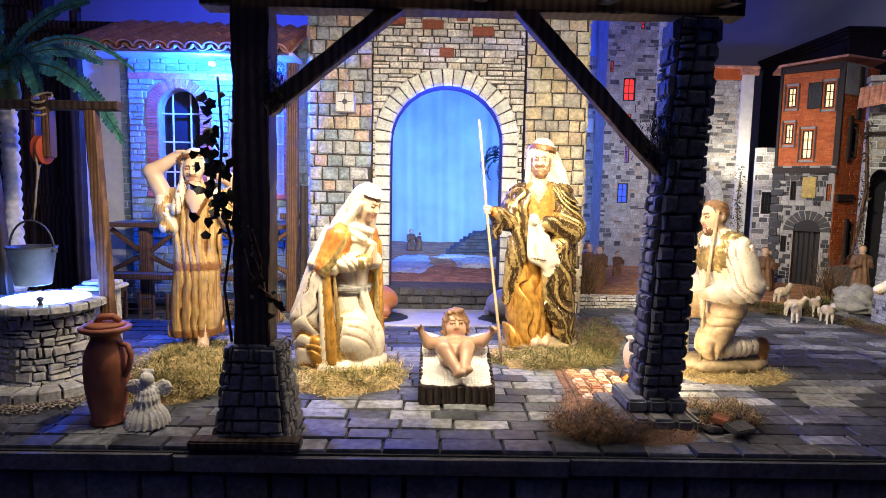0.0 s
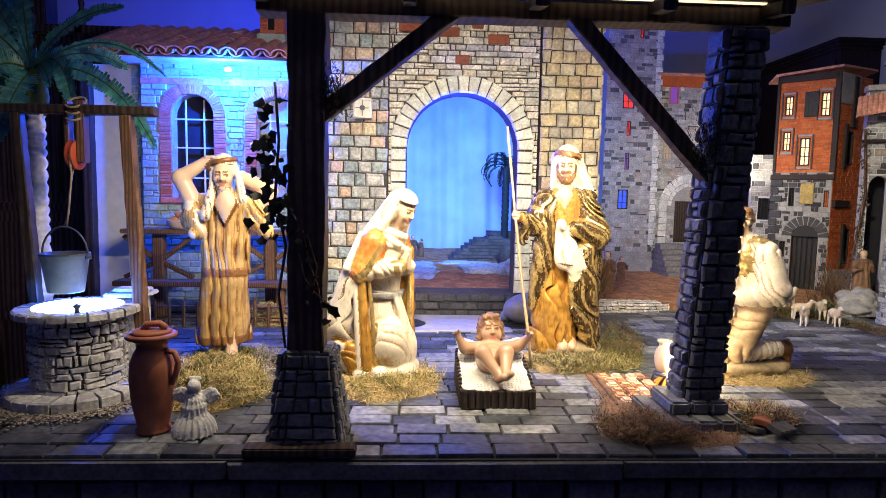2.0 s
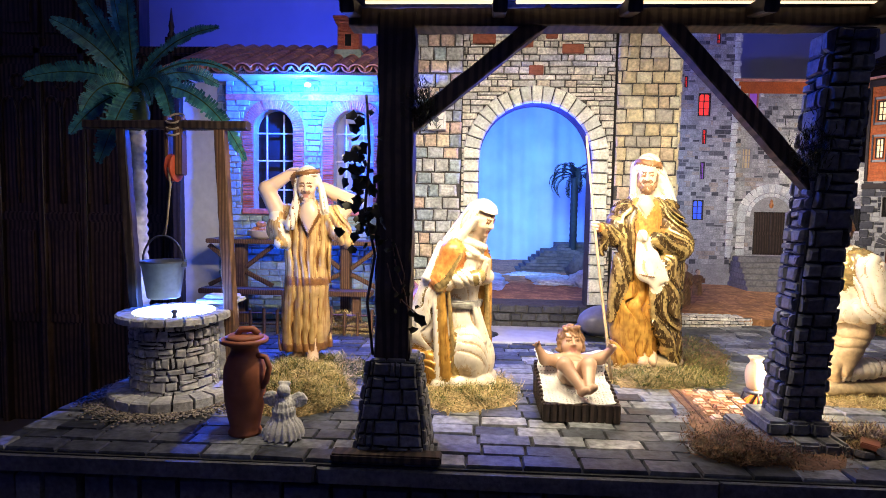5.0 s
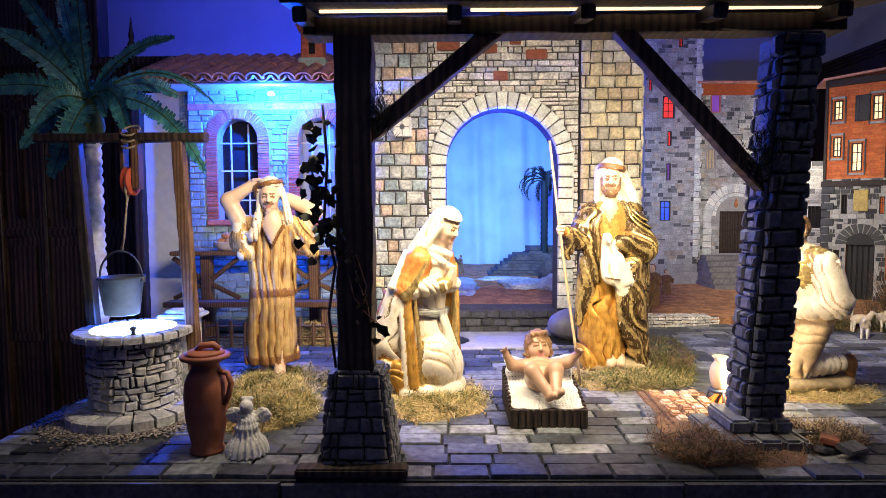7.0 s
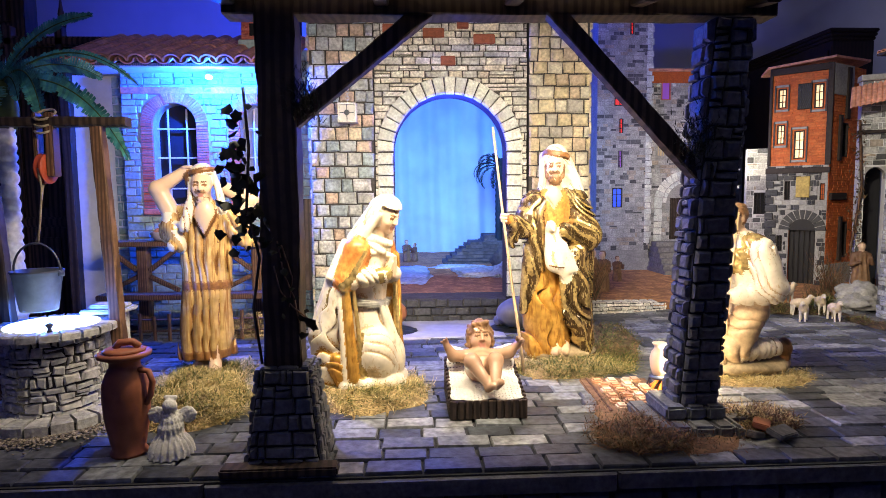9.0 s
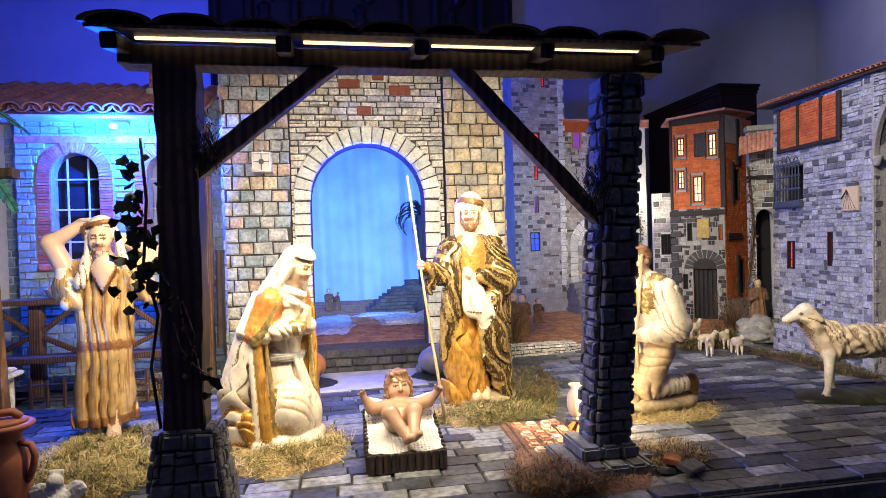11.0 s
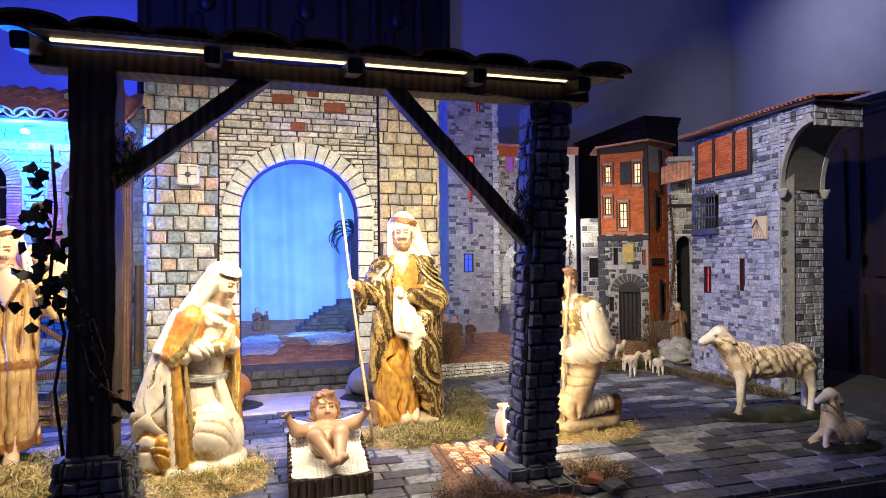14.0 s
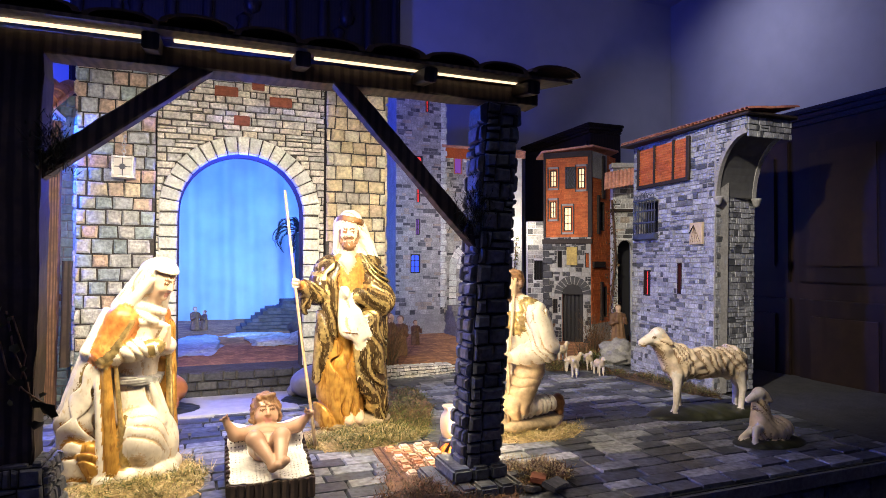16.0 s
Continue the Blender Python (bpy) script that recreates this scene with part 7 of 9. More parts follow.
for i in range(9):
    x = U(3.085) + (U(2.885) - U(3.085)) * i / 8
    part("bar", tube([fg(x, 0.83, 0.028), fg(x, 1.04, 0.028)], 0.0035, 6), M_IRON, gr)
for z in (0.90, 0.97, 1.035):
    part("crossbar", panel(fg, U(3.09), z - 0.005, U(2.88), z + 0.005, 0.022, 0.034), M_IRON, gr)
for i in range(6):
    x = U(3.07) + 0.033 * i
    part("scroll", tube([fg(x + 0.014 * math.cos(a), 1.055 + (0.014 + 0.012 * (i in (2, 3))) * math.sin(a), 0.028) for a in [k * 0.7 for k in range(9)]], 0.0025, 5), M_IRON, gr)
bp = part("brick_panel", panel(fg, U(3.07), 1.125, U(2.615), 1.348, 0.0, 0.010), M_ORANGE, gh, "orange brick panel framed in dark timber")
lay(bp, lambda u, v, d: fg(u, v, d + 0.010), [rect(*r) for r in [(a + U(3.06), b + 1.13, c + U(3.06), d + 1.13) for a, b, c, d in courses(U(2.62) - U(3.06), 0.212, (0.013, 0.016), (0.04, 0.06), 0.003, rng)]], M_ORANGE, 0.004, rng, "brick", joined=True, chamfer=0.001, jit=0.0006)
for a, b in ((3.075, 3.055), (2.915, 2.90), (2.745, 2.73), (2.63, 2.605)):
    part("timber", panel(fg, U(a), 1.118, U(b), 1.352, 0.008, 0.022), M_STRAP, bp)
part("timber", panel(fg, U(3.075), 1.108, U(2.605), 1.128, 0.009, 0.023), M_STRAP, bp)
sd = part("sundial", panel(fg, U(2.598), 0.760, U(2.500), 0.876, 0.004, 0.016), M_DIAL, gh, "cream square sundial with a dark gnomon")
part("gnomon", tube([fg(U(2.560), 0.860, 0.02), fg(U(2.588), 0.818, 0.024)], 0.003, 6), M_BLACK, sd)
for i in range(5):
    part("hour_line", tube([fg(U(2.560), 0.856, 0.017), fg(U(2.588 - 0.019 * i), 0.770, 0.017)], 0.0009, 4), M_WOOD, sd)
M_GREYPL = mat("grey_plaster", (0.11, 0.11, 0.11), 0.7, 0.15, 30, 0.3)
# half arch reaching towards the viewer
prof = [(2.42, GT), (2.42, 1.0)] + [(2.42 - 0.19 * (1 - math.cos(math.pi / 2 * i / 12)), 1.0 + 0.30 * math.sin(math.pi / 2 * i / 12)) for i in range(1, 13)] + [(2.23, GT)]
for nm, x0, x1, m_, grow in (("half_arch", 2.528, 2.785, M_GREYPL, 0.0), ("arch_rib", 2.520, 2.544, M_MORTAR, 0.008), ("arch_rib", 2.768, 2.793, M_MORTAR, 0.008)):
    V = [(x0, a, b) for a, b in prof] + [(x1, a, b) for a, b in prof]
    if grow:
        V = []
        cur = prof[1:14]
        for xx in (x0, x1):
            V += [(xx, a - grow * 0.4, b - grow) for a, b in cur] + [(xx, a + 0.01, b + 0.02) for a, b in reversed(cur)]
    n = len(V) // 2
    part(nm, mesh(nm, V, [tuple(range(n)), tuple(range(2 * n - 1, n - 1, -1))] + [(i + n, (i + 1) % n + n, (i + 1) % n, i) for i in range(n)]), m_, gh)
fside = plane_map((2.526, 2.42, 0), (0, -1, 0))
rs = cut_out([(a, b + 1.0, c, d + 1.0) for a, b, c, d in courses(0.19, GT - 1.0, (0.016, 0.026), (0.025, 0.05), 0.003, rng, 0.3)], lambda u, v: v < 1.0 + 0.30 * math.sqrt(max(0, 1 - (1 - min(u, 0.19) / 0.19) ** 2)))
lay(gh, fside, [rect(*r) for r in rs], M_TOWNBLUE, 0.006, rng, "stone", joined=True, chamfer=0.002, jit=0.001)
lay(gh, lambda u, v, d: fg(u, v, d + 0.003), [rect(lg - 0.032 - 0.02 * (i % 2), 0.008 + 0.033 * i, lg, 0.037 + 0.033 * i) for i in range(30)], M_TOWNBLUE, 0.006, rng, "quoin", joined=True, chamfer=0.002, jit=0.001)
lay(gh, plane_map((2.526, 2.229, GT - 0.105), (1, 0, 0)), [rect(*r) for r in courses(0.29, 0.10, (0.024, 0.034), (0.03, 0.06), 0.004, rng, 0.3)], M_TOWNBLUE, 0.006, rng, "stone", joined=True, chamfer=0.002, jit=0.001)
part("seam", panel(fg, lg - 0.008, 0.0, lg + 0.004, GT, 0.0, 0.006), M_MORTAR, gh)
for x in (2.505, 2.766):
    part("capital", lathe([(0.012, 0), (0.016, 0.01), (0.022, 0.03), (0.026, 0.04), (0.024, 0.045)], (x + 0.02, 2.41, 0.955), 14), M_MORTAR, gh)
part("roof_deck", block((2.50, 2.20, GT), (2.83, 3.16, GT + 0.012), bevel=0.002), M_STRAP, gh)
tiled_roof(gh, (2.515, 3.17, GT + 0.012), (2.495, 2.19, GT + 0.012), (2.84, 3.17, GT + 0.055), 36, 3, 0.018, joined=True)

# ---- dark furniture of the room ----
cab = thing("carved_cabinet", (-2.5, 4.0, -0.9), "tall dark walnut cabinet with carved gothic tracery panels", "cabinet")
part("carcass", block((-4.2, 3.95, -0.9), (-1.78, 4.6, 1.62), bevel=0.006), M_CARVED, cab)
for i in range(8):
    x0 = -4.18 + 0.30 * i
    dpart = part("panel_door", block((x0 + 0.02, 3.925, -0.2), (x0 + 0.28, 3.951, 0.50), bevel=0.006), M_CARVED, cab)
    part("raised_field", block((x0 + 0.06, 3.912, -0.14), (x0 + 0.24, 3.926, 0.44), bevel=0.008), M_CARVED, dpart)
    dpart = part("tracery_door", block((x0 + 0.02, 3.925, 0.56), (x0 + 0.28, 3.951, 1.55), bevel=0.006), M_CARVED, cab)
    for s in (0.085, 0.215):
        arc = [(x0 + s + 0.055 * math.cos(math.pi * k / 10), 3.915, 1.22 + 0.11 * math.sin(math.pi * k / 10)) for k in range(11)]
        part("tracery", tube([(x0 + s + 0.055, 3.915, 0.62)] + arc + [(x0 + s - 0.055, 3.915, 0.62)], 0.010, 6), M_CARVED, dpart)
    part("roundel", tube([(x0 + 0.15 + 0.05 * math.cos(k * 0.524), 3.915, 1.43 + 0.05 * math.sin(k * 0.524)) for k in range(13)], 0.009, 6), M_CARVED, dpart)
    part("stile", timber((x0, 3.93, -0.9), (x0, 3.93, 1.72), 0.045, 0.06, seed=i), M_CARVED, cab)
    if i >= 7:
        part("pinnacle", lathe([(0.022, 0), (0.028, 0.02), (0.014, 0.05), (0.020, 0.08), (0.012, 0.12), (0.003, 0.20)], (x0, 3.95, 1.72), 8), M_CARVED, cab)
part("cornice", block((-4.22, 3.90, 1.60), (-1.76, 4.62, 1.66), bevel=0.012), M_CARVED, cab)
part("mid_rail", block((-4.22, 3.905, 0.50), (-1.77, 3.96, 0.56), bevel=0.01), M_CARVED, cab)
part("upper_case", block((-4.2, 3.98, 1.66), (-2.32, 4.12, 2.72), bevel=0.006), M_CARVED, cab)
for i in range(6):
    dpart = part("upper_door", block((-4.16 + 0.30 * i, 3.955, 1.76), (-3.90 + 0.30 * i, 3.982, 2.62), bevel=0.006), M_CARVED, cab)
    part("raised_field", block((-4.12 + 0.30 * i, 3.940, 1.82), (-3.94 + 0.30 * i, 3.957, 2.56), bevel=0.008), M_CARVED, dpart)
part("upper_cornice", block((-4.22, 3.93, 2.72), (-2.29, 4.14, 2.80), bevel=0.012), M_CARVED, cab)

for nm, x0, x1, y0, y1, zt in (("dark_wardrobe", 3.70, 4.08, 5.2, 6.55, 1.99), ("dark_sideboard", 3.4, 3.95, -0.4, 3.9, 1.48)):
    wd = thing(nm, ((x0 + x1) / 2, (y0 + y1) / 2, -0.9), "large plain dark wooden cabinet against the wall", "cabinet")
    part("carcass", block((x0, y0, -0.9), (x1, y1, zt), bevel=0.006), M_CABINET, wd)
    for k in range(3):
        part("cornice", block((x0 - 0.02 - 0.02 * k, y0 - 0.02 - 0.02 * k, zt + 0.03 * k), (x1, y1 + 0.02, zt + 0.03 + 0.03 * k), bevel=0.008), M_CABINET, wd)
    n = max(2, int((y1 - y0) / 0.6))
    for k in range(n):
        a, b = y0 + (y1 - y0) * k / n, y0 + (y1 - y0) * (k + 1) / n
        for z0, z1 in ((-0.8, 0.45), (0.55, zt - 0.08)):
            d_ = part("door", block((x0 - 0.02, a + 0.03, z0), (x0 + 0.002, b - 0.03, z1), bevel=0.005), M_CABINET, wd)
            part("field", block((x0 - 0.035, a + 0.11, z0 + 0.09), (x0 - 0.018, b - 0.11, z1 - 0.09), bevel=0.008), M_CABINET, d_)

ret = thing("carved_altarpiece", (0.45, 6.5, 1.9), "dark carved wooden altarpiece high on the back wall", "altarpiece")
part("back_panel", block((-1.15, 6.52, 1.9), (2.08, 6.598, 4.1), bevel=0.004), M_CABINET, ret)
for i, x in enumerate((-1.08, -0.75, -0.28, 0.05, 0.88, 1.20, 1.70, 2.00)):
    part("column", lathe([(0.06, 0), (0.06, 0.1), (0.04, 0.14), (0.045, 0.6), (0.05, 1.1), (0.04, 1.6), (0.065, 1.7), (0.065, 1.9)], (x, 6.46, 2.1), 14, 0.04), M_CABINET, ret)
for i, (a, b) in enumerate(((-0.70, -0.33), (0.12, 0.82), (1.26, 1.64))):
    part("niche", block((a, 6.49, 2.2), (b, 6.521, 3.9), bevel=0.015), M_CABINET, ret)
    for k in range(5):
        part("carving", lathe([(0.01, 0), (0.07, 0.04), (0.09, 0.12), (0.05, 0.2), (0.07, 0.26), (0.01, 0.32)], ((a + b) / 2 + 0.09 * math.sin(k * 2.1), 6.48, 2.25 + 0.32 * k), 10, 0.12), M_CABINET, ret)
for z in (1.9, 2.05, 3.95):
    part("entablature", block((-1.18, 6.38, z), (2.11, 6.53, z + 0.09), bevel=0.015), M_CABINET, ret)

# ---- the well ----
WX, WYY = -1.043, 1.93
well = thing("stone_well", (WX, WYY, 0), "round grey stone well lit from inside by blue-white light", "well")
inner = [(0.190, 0.0), (0.190, 0.03), (0.128, 0.031), (0.126, 0.27), (0.112, 0.271), (0.112, 0.20), (0.106, 0.0)]
part("core", lathe(inner, (WX, WYY, -0.01), 48), M_MORTAR_D, well)
lay(well, ring_map(WX, WYY, 0.128, 0.0), [rect(*r) for r in courses(2 * math.pi * 0.128, 0.262, (0.020, 0.036), (0.026, 0.062), 0.005, rng, 0.40)], M_WELLSTONE, 0.012, rng, "stone", chamfer=0.006, jit=0.004)
for i in range(20):
    a, b = 2 * math.pi * i / 20 + 0.02, 2 * math.pi * (i + 1) / 20 - 0.02
    for nm, r0, r1, z0, z1, tw in (("kerb_stone", 0.130, 0.205, -0.012, 0.036, 0.1), ("rim_stone", 0.124, 0.178, 0.262, 0.284, 0.0)):
        ks = [(a + (b - a) * k / 3 + tw) for k in range(4)]
        V = [(WX + r * math.cos(k), WYY + r * math.sin(k), z) for z in (z0, z1 - 0.005) for r in (r0, r1) for k in ks] + [(WX + r * math.cos(k), WYY + r * math.sin(k), z1 + rng.uniform(-0.002, 0.002)) for r in (r0 + 0.005, r1 - 0.006) for k in ks]
        F = []
        for k in range(3):
            F += [(k, k + 1, k + 5, k + 4), (k + 4, k + 5, k + 13, k + 12), (k + 1, k, k + 8, k + 9), (k + 12, k + 13, k + 21, k + 20), (k + 9, k + 8, k + 16, k + 17), (k + 16, k + 20, k + 21, k + 17)]
        F += [(0, 4, 12, 8), (8, 12, 20, 16), (7, 3, 11, 15), (15, 11, 19, 23)]
        part(nm, mesh(nm, V, F), M_WELLSTONE, well)
part("water", lathe([(0.002, 0.0), (0.127, 0.0), (0.127, 0.004), (0.002, 0.004)], (WX, WYY, 0.282), 40), M_WELLTOP, well, "glowing blue-white water disc")
gal = thing("well_gallows", (WX, 1.98, 0), "wooden frame over the well with pulley and rope", "frame")
part("post", timber((-0.862, 1.985, 0.0), (-0.905, 1.985, 0.90), 0.038, 0.035, seed=41, wob=0.07), M_WOOD, gal)
part("post", timber((-1.190, 1.985, 0.0), (-1.245, 1.985, 0.90), 0.034, 0.035, seed=42, wob=0.07), M_DARKWOOD, gal)
part("crossbeam", timber((-1.37, 1.985, 0.902), (-0.81, 1.985, 0.902), 0.028, 0.045, seed=43, wob=0.06), M_DARKWOOD, gal)
part("pulley_block", block((-1.055, 1.965, 0.735), (-1.03, 2.005, 0.93), bevel=0.003), M_WOOD, gal)
part("pulley_block", block((-1.09, 1.965, 0.735), (-1.078, 2.005, 0.93), bevel=0.003), M_WOOD, gal)
part("pulley_wheel", lathe([(0.005, -0.012), (0.046, -0.012), (0.048, -0.008), (0.040, 0.0), (0.048, 0.008), (0.046, 0.012), (0.005, 0.012)], (0, 0, 0), 28), M_RED, gal, "red pulley wheel").data.transform(Matrix.Translation((-1.066, 1.985, 0.76)) @ Euler((0, radians(90), 0)).to_matrix().to_4x4())
for i in range(3):
    part("lashing", tube([(-1.06 + 0.028 * math.cos(t), 1.985 + 0.03 * math.sin(t), 0.905 + 0.02 * (i - 1) + 0.02 * math.sin(t)) for t in [k * 0.524 for k in range(13)]], 0.004, 6), M_ROPE, gal)
part("rope", tube([(-1.066, 1.945, 0.76), (-1.062, 1.95, 0.70), (-1.07, 1.945, 0.60), (-1.078, 1.94, 0.53)], 0.0035, 6), M_ROPE, gal)
part("rope", tube([(-1.07, 1.975, 0.715), (-1.075, 1.955, 0.63), (-1.072, 1.945, 0.575), (-1.086, 1.94, 0.53)], 0.003, 6), M_ROPE, gal)
bk = thing("zinc_bucket", (-1.080, 1.93, 0.33), "grey zinc bucket hanging over the well", "bucket")
part("pail", lathe([(0.050, 0.0), (0.052, 0.004), (0.068, 0.115), (0.072, 0.118), (0.072, 0.124), (0.066, 0.123), (0.049, 0.008), (0.002, 0.006)], (-1.080, 1.93, 0.327), 32), M_IRON, bk)
part("handle", tube([(-1.080 + 0.07 * math.cos(math.pi * k / 14), 1.93, 0.445 + 0.088 * math.sin(math.pi * k / 14)) for k in range(15)], 0.0035, 6), M_IRON, bk)
for s in (-1, 1):
    part("lug", lathe([(0.002, -0.008), (0.01, -0.008), (0.01, 0.008), (0.002, 0.008)], (-1.080 + s * 0.07, 1.93, 0.44), 10), M_IRON, bk)
sl = thing("slate_lid", (-0.95, 2.09, 0.29), "two flat grey slates lying behind the well rim", "slate")
part("slate", block((-1.02, 2.03, 0.291), (-0.88, 2.14, 0.305), bevel=0.004), M_WELLSTONE, sl)
part("slate", block((-1.0, 2.05, 0.306), (-0.89, 2.12, 0.318), bevel=0.004), M_WELLSTONE, sl)
part("prop", block((-0.99, 2.105, 0.0), (-0.91, 2.14, 0.292), bevel=0.004), M_WELLSTONE, sl)
part("tap", lathe([(0.008, 0.0), (0.005, 0.01), (0.009, 0.016), (0.012, 0.02), (0.004, 0.026)], (-0.985, 1.815, 0.284), 10), M_IRON, well)

# gravel
V, F = [], []
base = [(0.9, 0, 0.3), (-0.8, 0.2, 0.35), (0.1, 0.85, 0.3), (0.0, -0.9, 0.3), (0.0, 0.05, 0.75), (0.0, 0.0, -0.3)]
tri = [(0, 2, 4), (2, 1, 4), (1, 3, 4), (3, 0, 4), (2, 0, 5), (1, 2, 5), (3, 1, 5), (0, 3, 5)]
for i in range(1500):
    a, r = rng.uniform(math.pi * 0.75, math.pi * 2.1), 0.205 + abs(rng.gauss(0, 0.04))
    x, y = WX + r * math.cos(a), WYY + r * math.sin(a)
    if x < -1.325 or y < 1.475:
        continue
    s, t = rng.uniform(0.004, 0.0085), rng.uniform(0, 6.28)
    k = len(V)
    V += [(x + s * (u * math.cos(t) - v * math.sin(t)) * rng.uniform(0.8, 1.3), y + s * (u * math.sin(t) + v * math.cos(t)), s * w * 0.9 + 0.002) for u, v, w in base]
    F += [tuple(q + k for q in t3) for t3 in tri]
tagged(part("gravel", mesh("gravel", V, F, True), M_PEBBLE), "loose brown and grey gravel round the well foot", "gravel", kind="stuff")

# ---- amphora and lace angel ----
am = thing("amphora", (-0.684, 1.62, 0), "tall terracotta amphora with a flat lid and side handles", "amphora")
part("body", lathe([(0.044, 0.0), (0.046, 0.008), (0.040, 0.018), (0.047, 0.05), (0.055, 0.10), (0.058, 0.15), (0.056, 0.19), (0.047, 0.215), (0.038, 0.232), (0.036, 0.245), (0.050, 0.254), (0.064, 0.260), (0.066, 0.268), (0.060, 0.272), (0.035, 0.270)], (-0.684, 1.62, 0), 40), M_TERRA, am)
part("lid", lathe([(0.050, 0.270), (0.052, 0.276), (0.044, 0.281), (0.02, 0.283)], (-0.684, 1.62, 0), 28, 0.02), M_TERRA, am)
part("lid_grip", tube([(-0.70, 1.61, 0.281), (-0.69, 1.612, 0.296), (-0.66, 1.618, 0.297), (-0.645, 1.622, 0.282)], 0.010, 10), M_TERRA, am)
for s in (1,):
    part("handle", tube([(-0.684 + s * 0.040, 1.61, 0.225), (-0.684 + s * 0.066, 1.605, 0.222), (-0.684 + s * 0.076, 1.603, 0.195), (-0.684 + s * 0.068, 1.605, 0.16), (-0.684 + s * 0.054, 1.608, 0.135)], 0.008, 8), M_TERRA, am)
figure("lace_angel", [
    (C, ((0, 0, 0.005), (0, 0, 0.10), 0.050, 0.015), 0, {"fold": (0.004, 16, 0, 0, 0), "curl": (0.002, 420), "keep": lambda x, y, z: 0.002 - z}),
    (C, ((0, 0, 0.0), (0, 0, 0.006), 0.056, 0.052), 0, {"fold": (0.006, 20, 0, 0, 0), "keep": lambda x, y, z: 0.0 - z, "k": 0.004}),
    (C, ((0, 0, 0.075), (0, 0, 0.085), 0.030, 0.024), 0, {"fold": (0.003, 14, 0, 0, 0), "k": 0.004}),
    (B, ((0, 0, 0.128), (0.018, 0.018, 0.019)), 0, {"k": 0.004}),
    (B, ((-0.038, 0.015, 0.100), (0.026, 0.007, 0.022)), 0, {"curl": (0.002, 420)}),
    (B, ((0.038, 0.015, 0.100), (0.026, 0.007, 0.022)), 0, {"curl": (0.002, 420)}),
    (C, ((0.012, 0.008, 0.148), (-0.012, 0.008, 0.148), 0.006, 0.006), 0, {"k": 0.004}),
], (-0.075, -0.075, -0.004), (0.075, 0.075, 0.165), [M_LACE], (-0.567, 1.60, 0.002), 0, "small stiffened white crochet lace angel doll", "doll", h=0.0032)

# ---- crib ----
crib = thing("crib_box", (0.283, 1.93, 0), "low dark wooden crib box of upright slats", "crib")
for i in range(10):
    x = 0.168 + 0.0235 * i
    part("front_slat", block((x, 1.788, 0.0), (x + 0.0215, 1.800, 0.056), bevel=0.002), M_DARKWOOD, crib)
    part("back_slat", block((x, 2.075, 0.0), (x + 0.0215, 2.087, 0.115), bevel=0.002), M_DARKWOOD, crib)
for i in range(12):
    y = 1.802 + 0.0228 * i
    z = 0.056 + 0.058 * i / 11
    for x in (0.166, 0.392):
        part("side_slat", block((x, y, 0.0), (x + 0.012, y + 0.021, z), bevel=0.002), M_DARKWOOD, crib)
part("bed", mesh("bed", [(0.178, 1.80, 0.0), (0.392, 1.80, 0.0), (0.392, 2.075, 0.0), (0.178, 2.075, 0.0), (0.178, 1.80, 0.045), (0.392, 1.80, 0.045), (0.392, 2.075, 0.095), (0.178, 2.075, 0.095)], [(3, 2, 1, 0), (4, 5, 6, 7), (0, 1, 5, 4), (1, 2, 6, 5), (2, 3, 7, 6), (3, 0, 4, 7)]), M_DARKWOOD, crib)
# lace cloth: openwork sheet with scalloped rim, raised over a pillow at the head
V, F, nu, nv = [], [], 60, 84
for i in range(nu + 1):
    for j in range(nv + 1):
        u, v = i / nu, j / nv
        sc = 0.006 * abs(math.sin(u * 22))
        sd_ = 0.006 * abs(math.sin(v * 28))
        x = 0.284 + (u - 0.5) * (0.212 + 0.05 * max(v - 0.7, 0)) + (sd_ if i == nu else -sd_ if i == 0 else 0)
        y = 1.812 + v * 0.262 + (sc if j == nv else -sc if j == 0 else 0)
        pil = max(0.0, min(1.0, (v - 0.62) / 0.25))
        z = 0.054 + 0.052 * v + 0.045 * pil * pil * (3 - 2 * pil) * (0.75 + 0.35 * abs(2 * u - 1)) + 0.004 * math.sin(u * 14 + v * 7) * math.sin(v * 19 + u * 3) + 0.012 * max(0, abs(2 * u - 1) - 0.75)
        V.append((x, y, z))
for i in range(nu):
    for j in range(nv):
        a = i * (nv + 1) + j
        if i % 3 == 1 and j % 3 == 1 and noise.noise((i * 0.11, j * 0.11, 3.0)) > -0.15:
            continue
        F.append((a, a + nv + 1, a + nv + 2, a + 1))
lace = tagged(part("lace_cloth", mesh("lace_cloth", V, F, True), M_LACE), "white openwork lace cloth laid over the crib", "cloth")
sm = lace.modifiers.new("thick", "SOLIDIFY")
sm.thickness = 0.002

